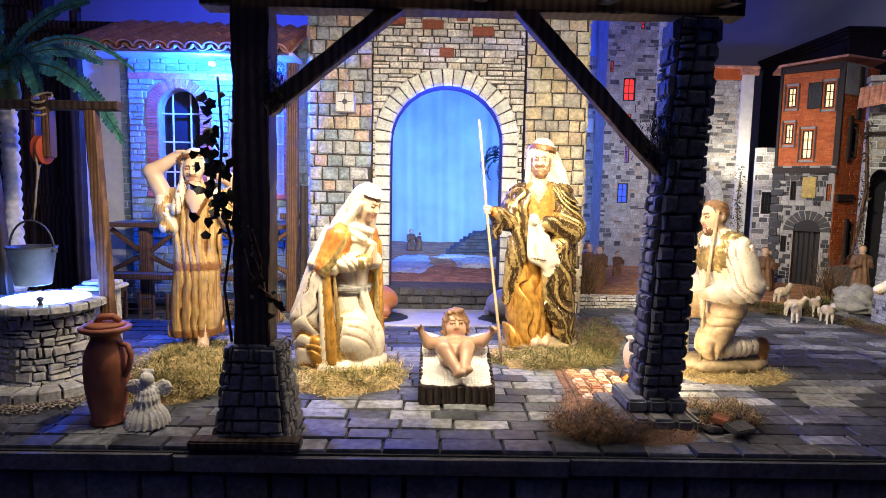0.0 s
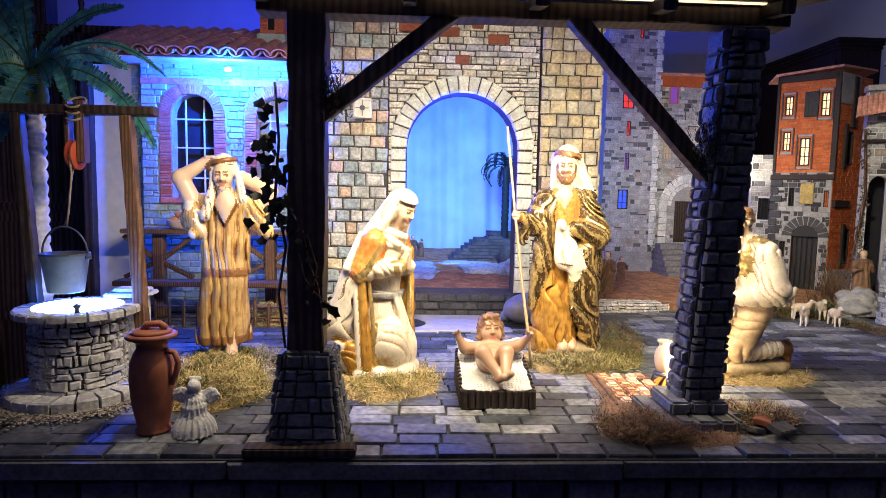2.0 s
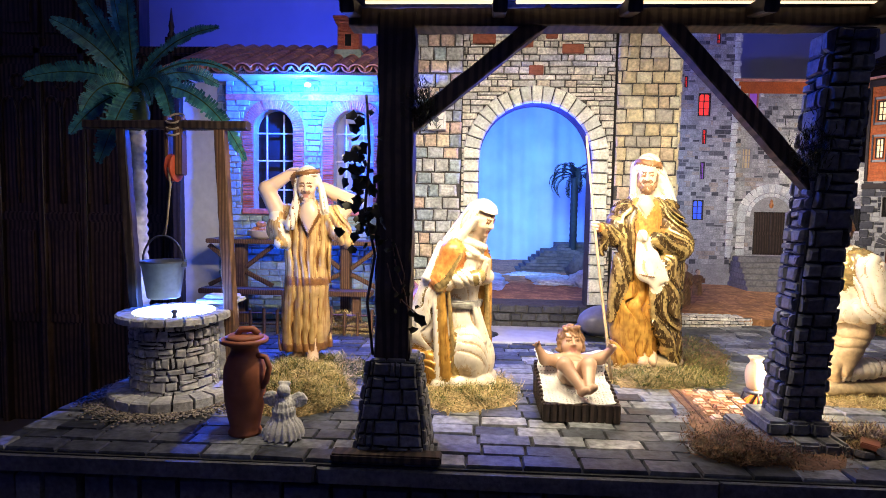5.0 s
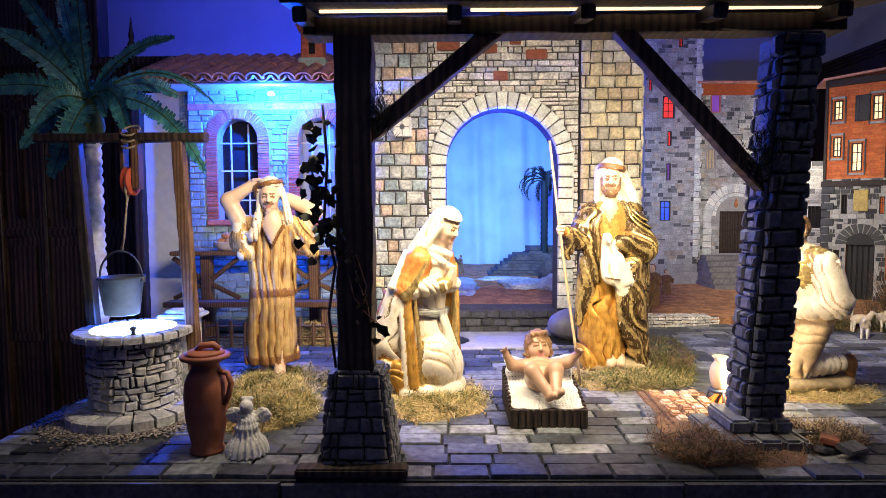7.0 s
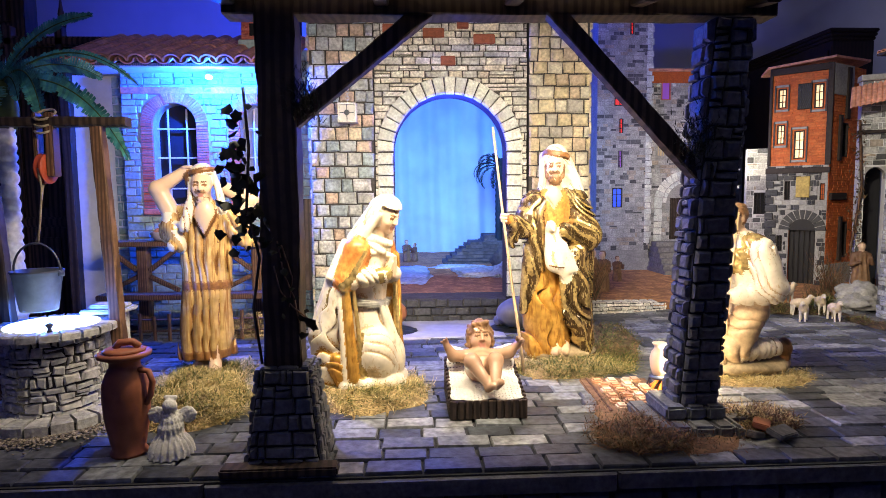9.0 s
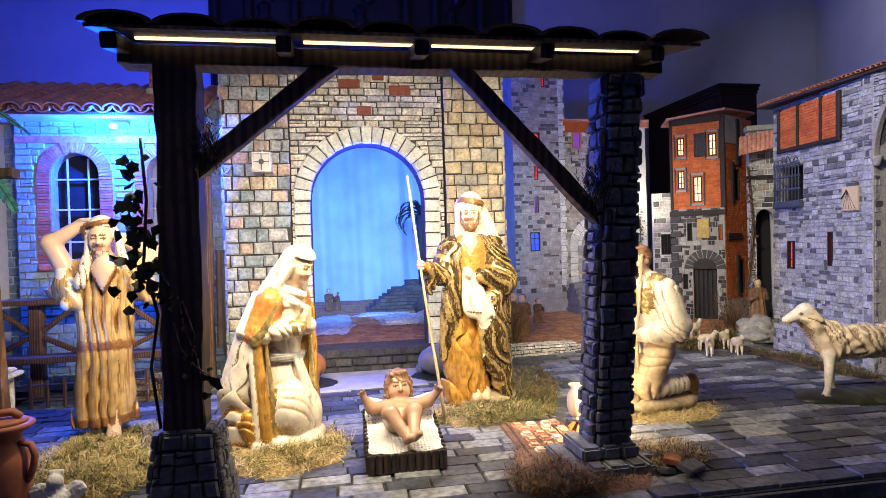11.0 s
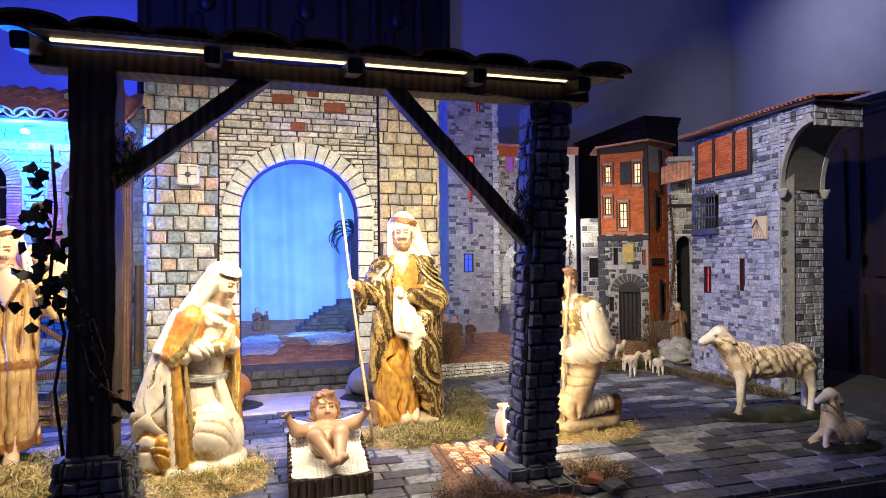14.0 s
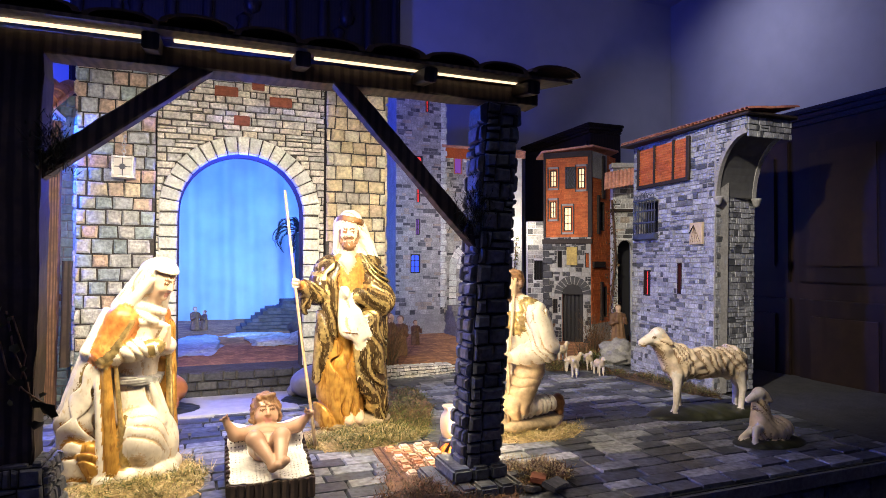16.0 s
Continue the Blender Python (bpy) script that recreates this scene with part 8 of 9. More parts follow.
# ---- fire and jug ----
fp = thing("fire_bed", (0.75, 1.95, 0), "bed of pale pink clay bricks in brown grit", "hearth")
Rf = Matrix.Translation((0.772, 1.972, 0)) @ Matrix.Rotation(radians(-3), 4, "Z")
part("grit", block((-0.125, -0.19, -0.005), (0.115, 0.175, 0.005), Rf, 0.004), M_EARTH, fp)
M_CLAY = mat("pale_clay_brick", (0.5, 0.26, 0.16), 0.7, 0.25, 60, 0.5, rnd="obj", palette=[(0.60, 0.36, 0.22), (0.52, 0.28, 0.16), (0.66, 0.46, 0.32), (0.48, 0.23, 0.13)])
for i in range(4):
    for j in range(6):
        w = 0.030 + rng.uniform(0, 0.017)
        part("clay_brick", block((-0.082 + 0.045 * i, -0.155 + 0.052 * j, 0.002), (-0.082 + 0.045 * i + 0.036, -0.155 + 0.052 * j + w, 0.017 + rng.uniform(0, 0.004)), Rf @ Matrix.Rotation(rng.uniform(-0.08, 0.08), 4, "Z"), 0.006), M_CLAY, fp)
for i in range(3):
    part("edging", timber(Rf @ Vector((-0.10 + 0.075 * i, -0.17, 0.010)), Rf @ Vector((-0.10 + 0.075 * i, 0.16, 0.010)), 0.006, 0.008, seed=i), M_WOOD, fp)
fire = thing("camp_fire", (0.906, 2.04, 0), "little model fire of glowing orange sticks", "fire")
for i in range(16):
    a = i * 2.4
    r = rng.uniform(0.02, 0.045)
    part("stick", tube([(0.906 + r * math.cos(a), 2.030 + r * math.sin(a), 0.004), (0.906 + 0.01 * math.cos(a + 1), 2.030 + 0.01 * math.sin(a + 1), rng.uniform(0.025, 0.048))], 0.005, 6), M_FIRE if i % 3 else M_DARKWOOD, fire)
part("trivet", lathe([(0.030, 0.034), (0.034, 0.038), (0.034, 0.046), (0.010, 0.047)], (0.906, 2.040, 0), 20), M_IRON, fire)
for i in range(3):
    a = i * 2.09 + 0.5
    part("trivet_leg", tube([(0.906 + 0.031 * math.cos(a), 2.040 + 0.031 * math.sin(a), 0.041), (0.906 + 0.042 * math.cos(a), 2.040 + 0.042 * math.sin(a), 0.0)], 0.003, 6), M_IRON, fire)
jug = thing("cream_jug", (0.906, 2.040, 0.048), "cream glazed pottery jug standing over the fire", "jug")
part("body", lathe([(0.020, 0.0), (0.024, 0.004), (0.031, 0.030), (0.033, 0.055), (0.028, 0.078), (0.018, 0.092), (0.018, 0.100), (0.026, 0.110), (0.024, 0.112), (0.014, 0.100)], (0.906, 2.040, 0.047), 32), M_POTTERY, jug)

# ---- staffs, lantern ----
tagged(part("long_staff", tube([(0.472, 2.225, 0.004), (0.456, 2.24, 0.144), (0.430, 2.275, 0.36), (0.406, 2.305, 0.578), (0.372, 2.35, 0.925)], 0.0062, 8, 0.8), M_WASH), "long thin wooden staff held by the bearded statue", "staff")
tagged(part("shepherd_staff", tube([(1.175, 2.11, 0.03), (1.182, 2.12, 0.30), (1.215, 2.13, 0.60)], 0.006, 8), M_WASH), "wooden shepherd staff held upright", "staff")
M_PEWTER = mat("white_lantern_metal", (0.50, 0.50, 0.50), 0.4, 0.3, 120, 0.3, metal=0.4)
ln = thing("wall_lantern", (-0.256, 3.12, 1.04), "square white-glass lantern on a chain on the pier", "lantern")
part("glass", block((-0.296, 3.085, 1.043), (-0.216, 3.155, 1.123), bevel=0.006), M_PLASTER, ln)
for a, b in (((-0.300, 3.080), (-0.290, 3.090)), ((-0.222, 3.080), (-0.212, 3.090)), ((-0.300, 3.150), (-0.290, 3.160)), ((-0.222, 3.150), (-0.212, 3.160))):
    part("corner_bar", block((a[0], a[1], 1.036), (b[0], b[1], 1.130), bevel=0.001), M_PEWTER, ln)
for z in (1.036, 1.124):
    part("plate", block((-0.302, 3.078, z), (-0.210, 3.162, z + 0.008), bevel=0.002), M_PEWTER, ln)
part("cross_bar", block((-0.258, 3.079, 1.043), (-0.254, 3.084, 1.124), bevel=0.001), M_IRON, ln)
part("cross_bar", block((-0.298, 3.080, 1.082), (-0.214, 3.0845, 1.086), bevel=0.001), M_IRON, ln)
for i in range(5):
    c = (-0.256, 3.12, 1.143 + 0.016 * i)
    part("link", tube([(c[0] + (0.008 * math.cos(t) if i % 2 else 0), c[1] + (0 if i % 2 else 0.008 * math.cos(t)), c[2] + 0.011 * math.sin(t)) for t in [k * 0.628 for k in range(11)]], 0.002, 5), M_PEWTER, ln)
part("bracket", tube([(-0.256, 3.195, 1.235), (-0.256, 3.14, 1.235), (-0.256, 3.12, 1.222)], 0.005, 6), M_PEWTER, ln)
part("boss", block((-0.268, 3.076, 1.072), (-0.244, 3.083, 1.096), bevel=0.005), M_IRON, ln)

# ---- grown things ----


def blades(n, place, length, width, lean=1.0, seed=0, curl=0.4):
    """Loose stalks: each a bent strip; place(rng) gives its foot and the mound's height."""
    r = random.Random(seed)
    V, F = [], []
    for _ in range(n):
        x, y, z = place(r)
        a = r.uniform(0, 6.283)
        el = r.uniform(0.05, 1.0) ** lean * 1.2
        L, w = r.uniform(*length), r.uniform(*width)
        d = Vector((math.cos(a) * math.cos(el), math.sin(a) * math.cos(el), math.sin(el)))
        s = Vector((-math.sin(a), math.cos(a), r.uniform(-0.5, 0.5))).normalized() * w / 2
        p0 = Vector((x, y, z))
        bend = Vector((r.uniform(-1, 1), r.uniform(-1, 1), -r.uniform(0.2, 1.0))) * L * curl
        p1, p2 = p0 + d * L * 0.5 + bend * 0.2, p0 + d * L + bend * 0.6
        p1.z, p2.z = max(p1.z, 0.003), max(p2.z, 0.003)
        k = len(V)
        V += [p0 - s, p0 + s, p1 + s * 0.8, p1 - s * 0.8, p2 + s * 0.2, p2 - s * 0.2]
        F += [(k, k + 1, k + 2, k + 3), (k + 3, k + 2, k + 4, k + 5)]
    return mesh("blades", V, F)


def disc(cx, cy, rx, ry, h, rot=0.0, avoid=None):
    """Feet of stalks: most in matted wads, the rest strewn."""
    rw = random.Random(int(cx * 997) + int(cy * 131))
    wads = [(rw.uniform(0, 6.283), math.sqrt(rw.random()) * 0.95) for _ in range(max(12, int(rx * ry * 1300)))]

    def place(r):
        while True:
            t, q = r.uniform(0, 6.283), math.sqrt(r.random())
            if r.random() < 0.72:
                t, q = r.choice(wads)
                u, v = rx * q * math.cos(t) + r.gauss(0, 0.021), ry * q * math.sin(t) + r.gauss(0, 0.021)
                x, y = cx + u * math.cos(rot) - v * math.sin(rot), cy + u * math.sin(rot) + v * math.cos(rot)
                if not avoid or math.hypot(x - avoid[0], y - avoid[1]) > avoid[2]:
                    return x, y, max(0.0, h * (1 - q * q)) + abs(r.gauss(0, 0.010))
                continue
            u, v = rx * q * math.cos(t), ry * q * math.sin(t)
            x, y = cx + u * math.cos(rot) - v * math.sin(rot), cy + u * math.sin(rot) + v * math.cos(rot)
            if not avoid or math.hypot(x - avoid[0], y - avoid[1]) > avoid[2]:
                return x, y, max(0.0, h * (1 - q * q)) * (0.6 + 0.4 * noise.noise((x * 25, y * 25, 0)))
    return place


def mound(cx, cy, rx, ry, h, rot=0.0, seed=0):
    V, F, n, m = [], [], 40, 10
    for i in range(m + 1):
        for j in range(n):
            t = 2 * math.pi * j / n
            q = i / m * (1 + 0.16 * noise.noise((math.cos(t) * 1.7 + seed, math.sin(t) * 1.7, 0)))
            u, v = rx * q * math.cos(t), ry * q * math.sin(t)
            x, y = cx + u * math.cos(rot) - v * math.sin(rot), cy + u * math.sin(rot) + v * math.cos(rot)
            z = h * (1 - (i / m) ** 2) + 0.005 * noise.noise((x * 40, y * 40, seed)) + (0.003 if i < m else -0.012)
            V.append((x, y, z))
    for i in range(m):
        for j in range(n):
            F.append((i * n + j, (i + 1) * n + j, (i + 1) * n + (j + 1) % n, i * n + (j + 1) % n))
    return mesh("mound", V, F, True)


def clump(name, label, cx, cy, rx, ry, h, n, material, length=(0.014, 0.040), width=(0.0014, 0.0030), rot=0.0, bed=None, seed=0, avoid=None, mix=None):
    """A mound with loose stalks over it, as one growing or strewn patch."""
    t = thing(name, (cx, cy, 0), label, "moss" if "moss" in name else "straw", kind="stuff")
    if bed:
        part("bed", mound(cx, cy, rx, ry, h, rot, seed), bed, t)
    part("stalks", blades(int(n * 2.1), disc(cx, cy, rx, ry, h, rot, avoid), length, width, 1.4, seed, 0.8), material, t)
    if mix:
        part("stalks_mixed", blades(int(n * 1.3), disc(cx, cy, rx * 0.95, ry * 0.95, h, rot, avoid), length, width, 1.4, seed + 50, 0.8), mix, t)
    return t


clump("straw_heap", "yellow straw and sand strewn round the kneeling statue", -0.10, 2.07, 0.22, 0.23, 0.03, 2600, M_STRAW, bed=M_SAND, seed=1, mix=M_MOSS)
clump("straw_heap", "straw and sand in front of the bearded statue", 0.66, 2.33, 0.26, 0.17, 0.02, 900, M_STRAW, bed=M_SAND, seed=2)
clump("moss_heap", "green-brown moss before the bearded statue", 0.66, 2.25, 0.24, 0.08, 0.026, 2400, M_MOSS, seed=3, mix=M_STRAW)
clump("moss_bank", "trail of dry moss behind the bearded statue", 0.92, 2.62, 0.13, 0.42, 0.03, 3600, M_MOSS, rot=-0.30, seed=4, bed=M_EARTH, mix=M_MOSSB)
clump("moss_heap", "large heap of green moss and straw at the carrier statue", -0.645, 1.98, 0.19, 0.23, 0.070, 7000, M_STRAW, length=(0.02, 0.05), seed=5, bed=M_SAND, mix=M_MOSS)
clump("moss_heap", "moss round the feet of the carrier statue", -0.66, 2.26, 0.22, 0.14, 0.035, 3600, M_MOSS, seed=6, bed=M_MOSSB, mix=M_STRAW)
clump("straw_patch", "thin yellow straw round the shepherd base", 1.28, 2.13, 0.21, 0.13, 0.006, 1500, M_STRAW, length=(0.02, 0.045), seed=7, bed=M_SAND)
clump("moss_heap", "dark brown moss beside the stone column", 0.68, 1.62, 0.12, 0.10, 0.035, 3000, M_MOSSB, seed=8, bed=M_MOSSB)
clump("moss_heap", "thin brown litter behind the stone column", 1.03, 1.72, 0.16, 0.10, 0.012, 1300, M_MOSSB, seed=9, bed=M_EARTH, mix=M_STRAW)
clump("moss_patch", "reddish brown grit and moss litter round the clay bricks", 0.80, 1.74, 0.21, 0.24, 0.006, 2600, M_MOSSB, length=(0.006, 0.018), seed=14, bed=M_EARTH)
clump("moss_strip", "strip of moss at the paving edge", 2.05, 3.33, 0.42, 0.06, 0.03, 2600, M_MOSSB, rot=-0.35, seed=10, bed=M_MOSSB, mix=M_MOSS)
clump("moss_strip", "moss at the foot of the grey house", 2.40, 2.72, 0.06, 0.40, 0.02, 1600, M_MOSSB, rot=0.12, seed=11, bed=M_MOSSB, mix=M_MOSS)
clump("moss_tuft", "tuft of dry grass beside the rock", 2.42, 3.36, 0.06, 0.05, 0.05, 900, M_MOSS, length=(0.03, 0.07), seed=12)
clump("straw_heap", "straw stored behind the picket fence", -0.75, 2.96, 0.22, 0.04, 0.09, 1500, M_STRAW, seed=13, bed=M_SAND)
for x, y, z, r in ((-0.19, 1.525, 0.895, 0.035), (0.775, 1.535, 0.80, 0.045)):
    tf = blades(700, lambda q, x=x, y=y, z=z, r=r: (x + q.gauss(0, r * 0.5), y + q.gauss(0, r * 0.35), z + q.gauss(0, r * 0.75)), (0.012, 0.03), (0.0015, 0.003), 0.6, int(z * 100))
    tagged(part("moss_tuft", tf, M_LEAF), "dark green moss tuft in the brace joint", "moss", kind="stuff")


def leaf_shape(s, r):
    """Ivy leaf with three pointed lobes, creased along the middle and uneven."""
    o = [(0, -0.55), (0.50, -0.62), (0.62, -0.22), (0.86, 0.12), (0.48, 0.48), (0.0, 1.0), (-0.48, 0.48), (-0.86, 0.12), (-0.62, -0.22), (-0.50, -0.62)]
    o = [(x * s * r.uniform(0.8, 1.15), y * s * r.uniform(0.85, 1.1), -0.30 * abs(x) * s) for x, y in o]
    return [(0, 0, 0.0)] + o, [(0, 1 + k, 1 + (k + 1) % 10) for k in range(10)]


ivy = thing("ivy_vine", (-0.31, 1.52, 0.25), "dark ivy with broad leaves climbing the timber post", "ivy")
part("stem", tube([(-0.305, 1.515, 0.26), (-0.32, 1.51, 0.40), (-0.30, 1.505, 0.52), (-0.325, 1.50, 0.64), (-0.315, 1.50, 0.78), (-0.325, 1.505, 0.92)], 0.004, 6), M_DARKWOOD, ivy)
part("twig", tube([(-0.26, 1.515, 0.56), (-0.245, 1.51, 0.48), (-0.222, 1.51, 0.42), (-0.212, 1.51, 0.36)], 0.0022, 5), M_WOOD, ivy)
part("twig", tube([(-0.25, 1.515, 0.55), (-0.225, 1.51, 0.47), (-0.235, 1.508, 0.40)], 0.002, 5), M_WOOD, ivy)
part("twig", tube([(-0.27, 1.514, 0.50), (-0.255, 1.508, 0.44), (-0.225, 1.505, 0.40), (-0.19, 1.51, 0.37)], 0.002, 5), M_WOOD, ivy)
r7 = random.Random(77)
for i in range(92):
    if i < 74:
        z = r7.choice((0.84, 0.79, 0.73, 0.70, 0.66, 0.61, 0.57)) + r7.gauss(0, 0.022)
        x = -0.318 + r7.gauss(0, 0.020) - 0.018 * (z > 0.64) * (z < 0.80)
        s = r7.uniform(0.011, 0.023)
    elif i < 89:
        z = r7.uniform(0.36, 0.60)
        x = -0.25 + 0.28 * (0.50 - z) + r7.gauss(0, 0.018)
        s = r7.uniform(0.006, 0.013)
    else:
        x, z, s = ((-0.186, 0.352, 0.030), (-0.196, 0.335, 0.018), (-0.205, 0.372, 0.014))[i - 89]
    V, F = leaf_shape(s, r7)
    m = Matrix.Translation((min(x, -0.285) if i < 74 else x, 1.500 + r7.uniform(-0.02, 0.012), z)) @ Euler((radians(90 + r7.uniform(-60, 60)), r7.uniform(-0.9, 0.9), r7.uniform(-0.9, 0.9))).to_matrix().to_4x4() @ Matrix.Rotation(r7.uniform(0, 6.28), 4, "Z")
    part("leaf", mesh("leaf", [m @ Vector(v) for v in V], F, True), M_LEAF, ivy)

# palm beside the well
palm = thing("palm_tree", (-1.285, 2.15, 0), "artificial palm with a pale wrapped trunk and green fronds", "palm")
tr = []
for i in range(150):
    z = 0.92 * i / 149
    tr.append((0.0215 + 0.0075 * abs(math.sin(z * 84 + 0.8 * math.sin(z * 23))) ** 0.6 + 0.008 * (1 - z) ** 4, z))
part("trunk", lathe(tr, (-1.285, 2.15, 0), 20, 0.03), M_TRUNK, palm)
part("crown_shaft", lathe([(0.03, 0.90), (0.04, 0.96), (0.035, 1.02), (0.012, 1.06)], (-1.285, 2.15, 0), 16, 0.08), M_MOSS, palm)


def frond(base, azim, rise, length, droop, width, seed):
    """One feathered frond: bent rib with a notched blade on both sides."""
    r = random.Random(seed)
    n = 30
    pts, p = [], Vector(base)
    el = rise
    for i in range(n + 1):
        pts.append(p.copy())
        d = Vector((math.cos(azim) * math.cos(el), math.sin(azim) * math.cos(el), math.sin(el)))
        p = p + d * length / n
        el -= droop / n * (0.4 + 1.2 * i / n)
    side = Vector((-math.sin(azim), math.cos(azim), 0))
    V, F = [], []
    for i in range(n):
        t = (pts[i + 1] - pts[i]).normalized()
        up = side.cross(t)
        w = width * math.sin(math.pi * min(1, 0.10 + 0.86 * i / n)) ** 0.6
        for s in (-1, 1):
            a, b = pts[i], pts[i + 1]
            tip = r.uniform(0.75, 1.1)
            k = len(V)
            out = side * s * w * tip - up * w * 0.35 + t * length / n * 0.9
            V += [a, b, b + out * 0.97 - t * 0.002, a + out * 0.9 + t * length / n * 0.12]
            F.append((k, k + 1, k + 2, k + 3) if s > 0 else (k + 3, k + 2, k + 1, k))
    me = mesh("frond", V, F)
    rib = tube(pts, 0.004, 5, 0.3)
    return me, rib


CR = Vector((-1.29, 2.15, 1.05))


def leafy(base, ctrl, tip, width, seed):
    """A broad cloth-like frond: creased along the rib, with small nicks in both edges."""
    r = random.Random(seed)
    n = 44
    pts = [base * (1 - t) ** 2 + ctrl * 2 * t * (1 - t) + tip * t * t for t in [i / n for i in range(n + 1)]]
    V, F = [], []
    tw = r.uniform(-0.5, 0.5)
    for i in range(n):
        f = i / n
        t = (pts[i + 1] - pts[i]).normalized()
        side = t.cross(Vector((0.3 * math.sin(seed * 2.3 + tw * f * 3), 1, 0.3 * math.cos(seed * 1.7)))).normalized()
        up = side.cross(t)
        step = (pts[i + 1] - pts[i]).length
        prof = [min(1, 0.22 + 2.6 * g) * max(0.02, 1 - g ** 4) ** 0.5 for g in (f, (i + 1) / n)]
        for s in (-1, 1):
            nick = r.uniform(0.86, 1.0) if r.random() < 0.75 else r.uniform(0.55, 0.8)
            k = len(V)
            curl = up * width * (0.20 + 0.12 * math.sin(seed + 9 * f))
            o0, o1 = side * s * width * prof[0], side * s * width * prof[1]
            V += [pts[i], pts[i + 1], pts[i + 1] + o1 * 0.55 - curl * 0.3 + t * step * 0.5, pts[i] + o0 * 0.55 - curl * 0.3 + t * step * 0.5,
                  pts[i + 1] + o1 * nick - curl * prof[1] + t * step * 0.75, pts[i] + o0 * (nick + 0.04) - curl * prof[0] + t * step * 1.0]
            fs = [(k, k + 1, k + 2, k + 3), (k + 3, k + 2, k + 4, k + 5)]
            F += fs if s > 0 else [q[::-1] for q in fs]
    return mesh("frond", V, F), tube(pts, 0.004, 5, 0.3)


FRONDS = [  # bend and tip as (x, y, z), half width
    ((-1.31, 2.14, 1.24), (-1.29, 2.10, 1.50), 0.030), ((-1.38, 2.15, 1.26), (-1.51, 2.12, 1.44), 0.032), ((-1.41, 2.12, 1.22), (-1.55, 2.08, 1.28), 0.032),
    ((-1.43, 2.10, 1.14), (-1.63, 2.05, 1.07), 0.030), ((-1.42, 2.12, 1.02), (-1.49, 2.08, 0.88), 0.030), ((-1.28, 2.06, 1.02), (-1.35, 2.02, 0.78), 0.040),
    ((-1.17, 2.12, 1.24), (-0.95, 2.08, 1.25), 0.022), ((-1.15, 2.08, 1.16), (-1.10, 2.04, 0.92), 0.034), ((-1.07, 2.18, 1.26), (-0.86, 2.18, 1.05), 0.010),
    ((-1.03, 2.12, 1.12), (-0.86, 2.08, 0.80), 0.028), ((-1.36, 2.06, 1.10), (-1.39, 2.00, 0.95), 0.032), ((-1.22, 2.10, 1.10), (-1.17, 2.04, 0.98), 0.028),
    ((-1.36, 2.3, 1.18), (-1.45, 2.42, 1.12), 0.030), ((-1.2, 2.3, 1.2), (-1.1, 2.42, 1.12), 0.030), ((-1.35, 2.16, 1.26), (-1.40, 2.18, 1.48), 0.026)]
for i, (c_, t_, w_) in enumerate(FRONDS):
    me, rib = leafy(CR, Vector(c_), Vector(t_), w_ * 1.35, i)
    fo = part("frond", me, M_PALM, palm)
    part("rib", rib, M_MOSS, fo)

# small palm in a shade colour, and rocks, behind the arch
sp_ = thing("small_palm", (0.82, 5.35, 0.11), "small model palm behind the archway, coloured as if in shade", "palm")
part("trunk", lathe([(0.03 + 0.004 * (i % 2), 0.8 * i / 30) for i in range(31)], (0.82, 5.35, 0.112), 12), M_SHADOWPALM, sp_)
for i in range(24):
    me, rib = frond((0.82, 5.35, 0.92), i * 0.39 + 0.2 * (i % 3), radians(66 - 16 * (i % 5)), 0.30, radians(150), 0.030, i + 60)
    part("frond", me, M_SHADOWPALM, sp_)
M_ROCK = mat("blue_grey_rock", (0.095, 0.080, 0.070), 0.8, 0.45, 25, 0.9, dist=0.01)
for j, (x0, y0, w, n_) in enumerate(((0.30, 4.95, 0.62, 7), (0.58, 5.02, 0.40, 9))):
    st = thing("rock_stair", (x0 + w / 2, y0 + 0.2, 0.11), "weathered rock-cut stair in blue shade", "stair")
    for i in range(n_):
        xa, ya, h_ = x0 + 0.042 * i * (1 if j == 0 else 0.35), y0 + 0.045 * i, 0.024
        m_ = 10
        edge = [(xa + rng.uniform(-0.008, 0.008), ya + 0.34)] + [(xa + (w - (xa - x0)) * k / m_, ya + 0.010 * math.sin(k * 1.3 + i) + rng.uniform(-0.010, 0.010)) for k in range(m_ + 1)] + [(x0 + w, ya + 0.34)]
        z0, z1 = 0.106 + h_ * i, 0.106 + h_ * (i + 1) + rng.uniform(-0.003, 0.003)
        V = [(x, y, z0) for x, y in edge] + [(x + 0.003, y + 0.004, z1) for x, y in edge]
        n2 = len(edge)
        part("step", mesh("step", V, [tuple(range(n2 - 1, -1, -1)), tuple(range(n2, 2 * n2))] + [(k, (k + 1) % n2, (k + 1) % n2 + n2, k + n2) for k in range(n2)]), M_ROCK, st)


def boulder(name, at, s, material, label, category="rock", seed=0, sub=4):
    bm = bmesh.new()
    bmesh.ops.create_icosphere(bm, subdivisions=sub, radius=1)
    for v in bm.verts:
        k = 1 + 0.34 * noise.noise(v.co * 1.3 + Vector((seed * 3.1, 0, 0))) + 0.2 * noise.noise(v.co * 3.7 + Vector((0, seed, 0))) + 0.12 * noise.noise(v.co * 9.0 + Vector((0, seed, 4)))
        v.co = Vector((v.co.x * s[0] * k, v.co.y * s[1] * k, max(v.co.z * s[2] * k, -0.3 * s[2])))
    bmesh.ops.translate(bm, vec=Vector(at) + Vector((0, 0, 0.3 * s[2])), verts=bm.verts)
    ob = part(name, bm, material)
    ob.data.shade_smooth()
    return tagged(ob, label, category)


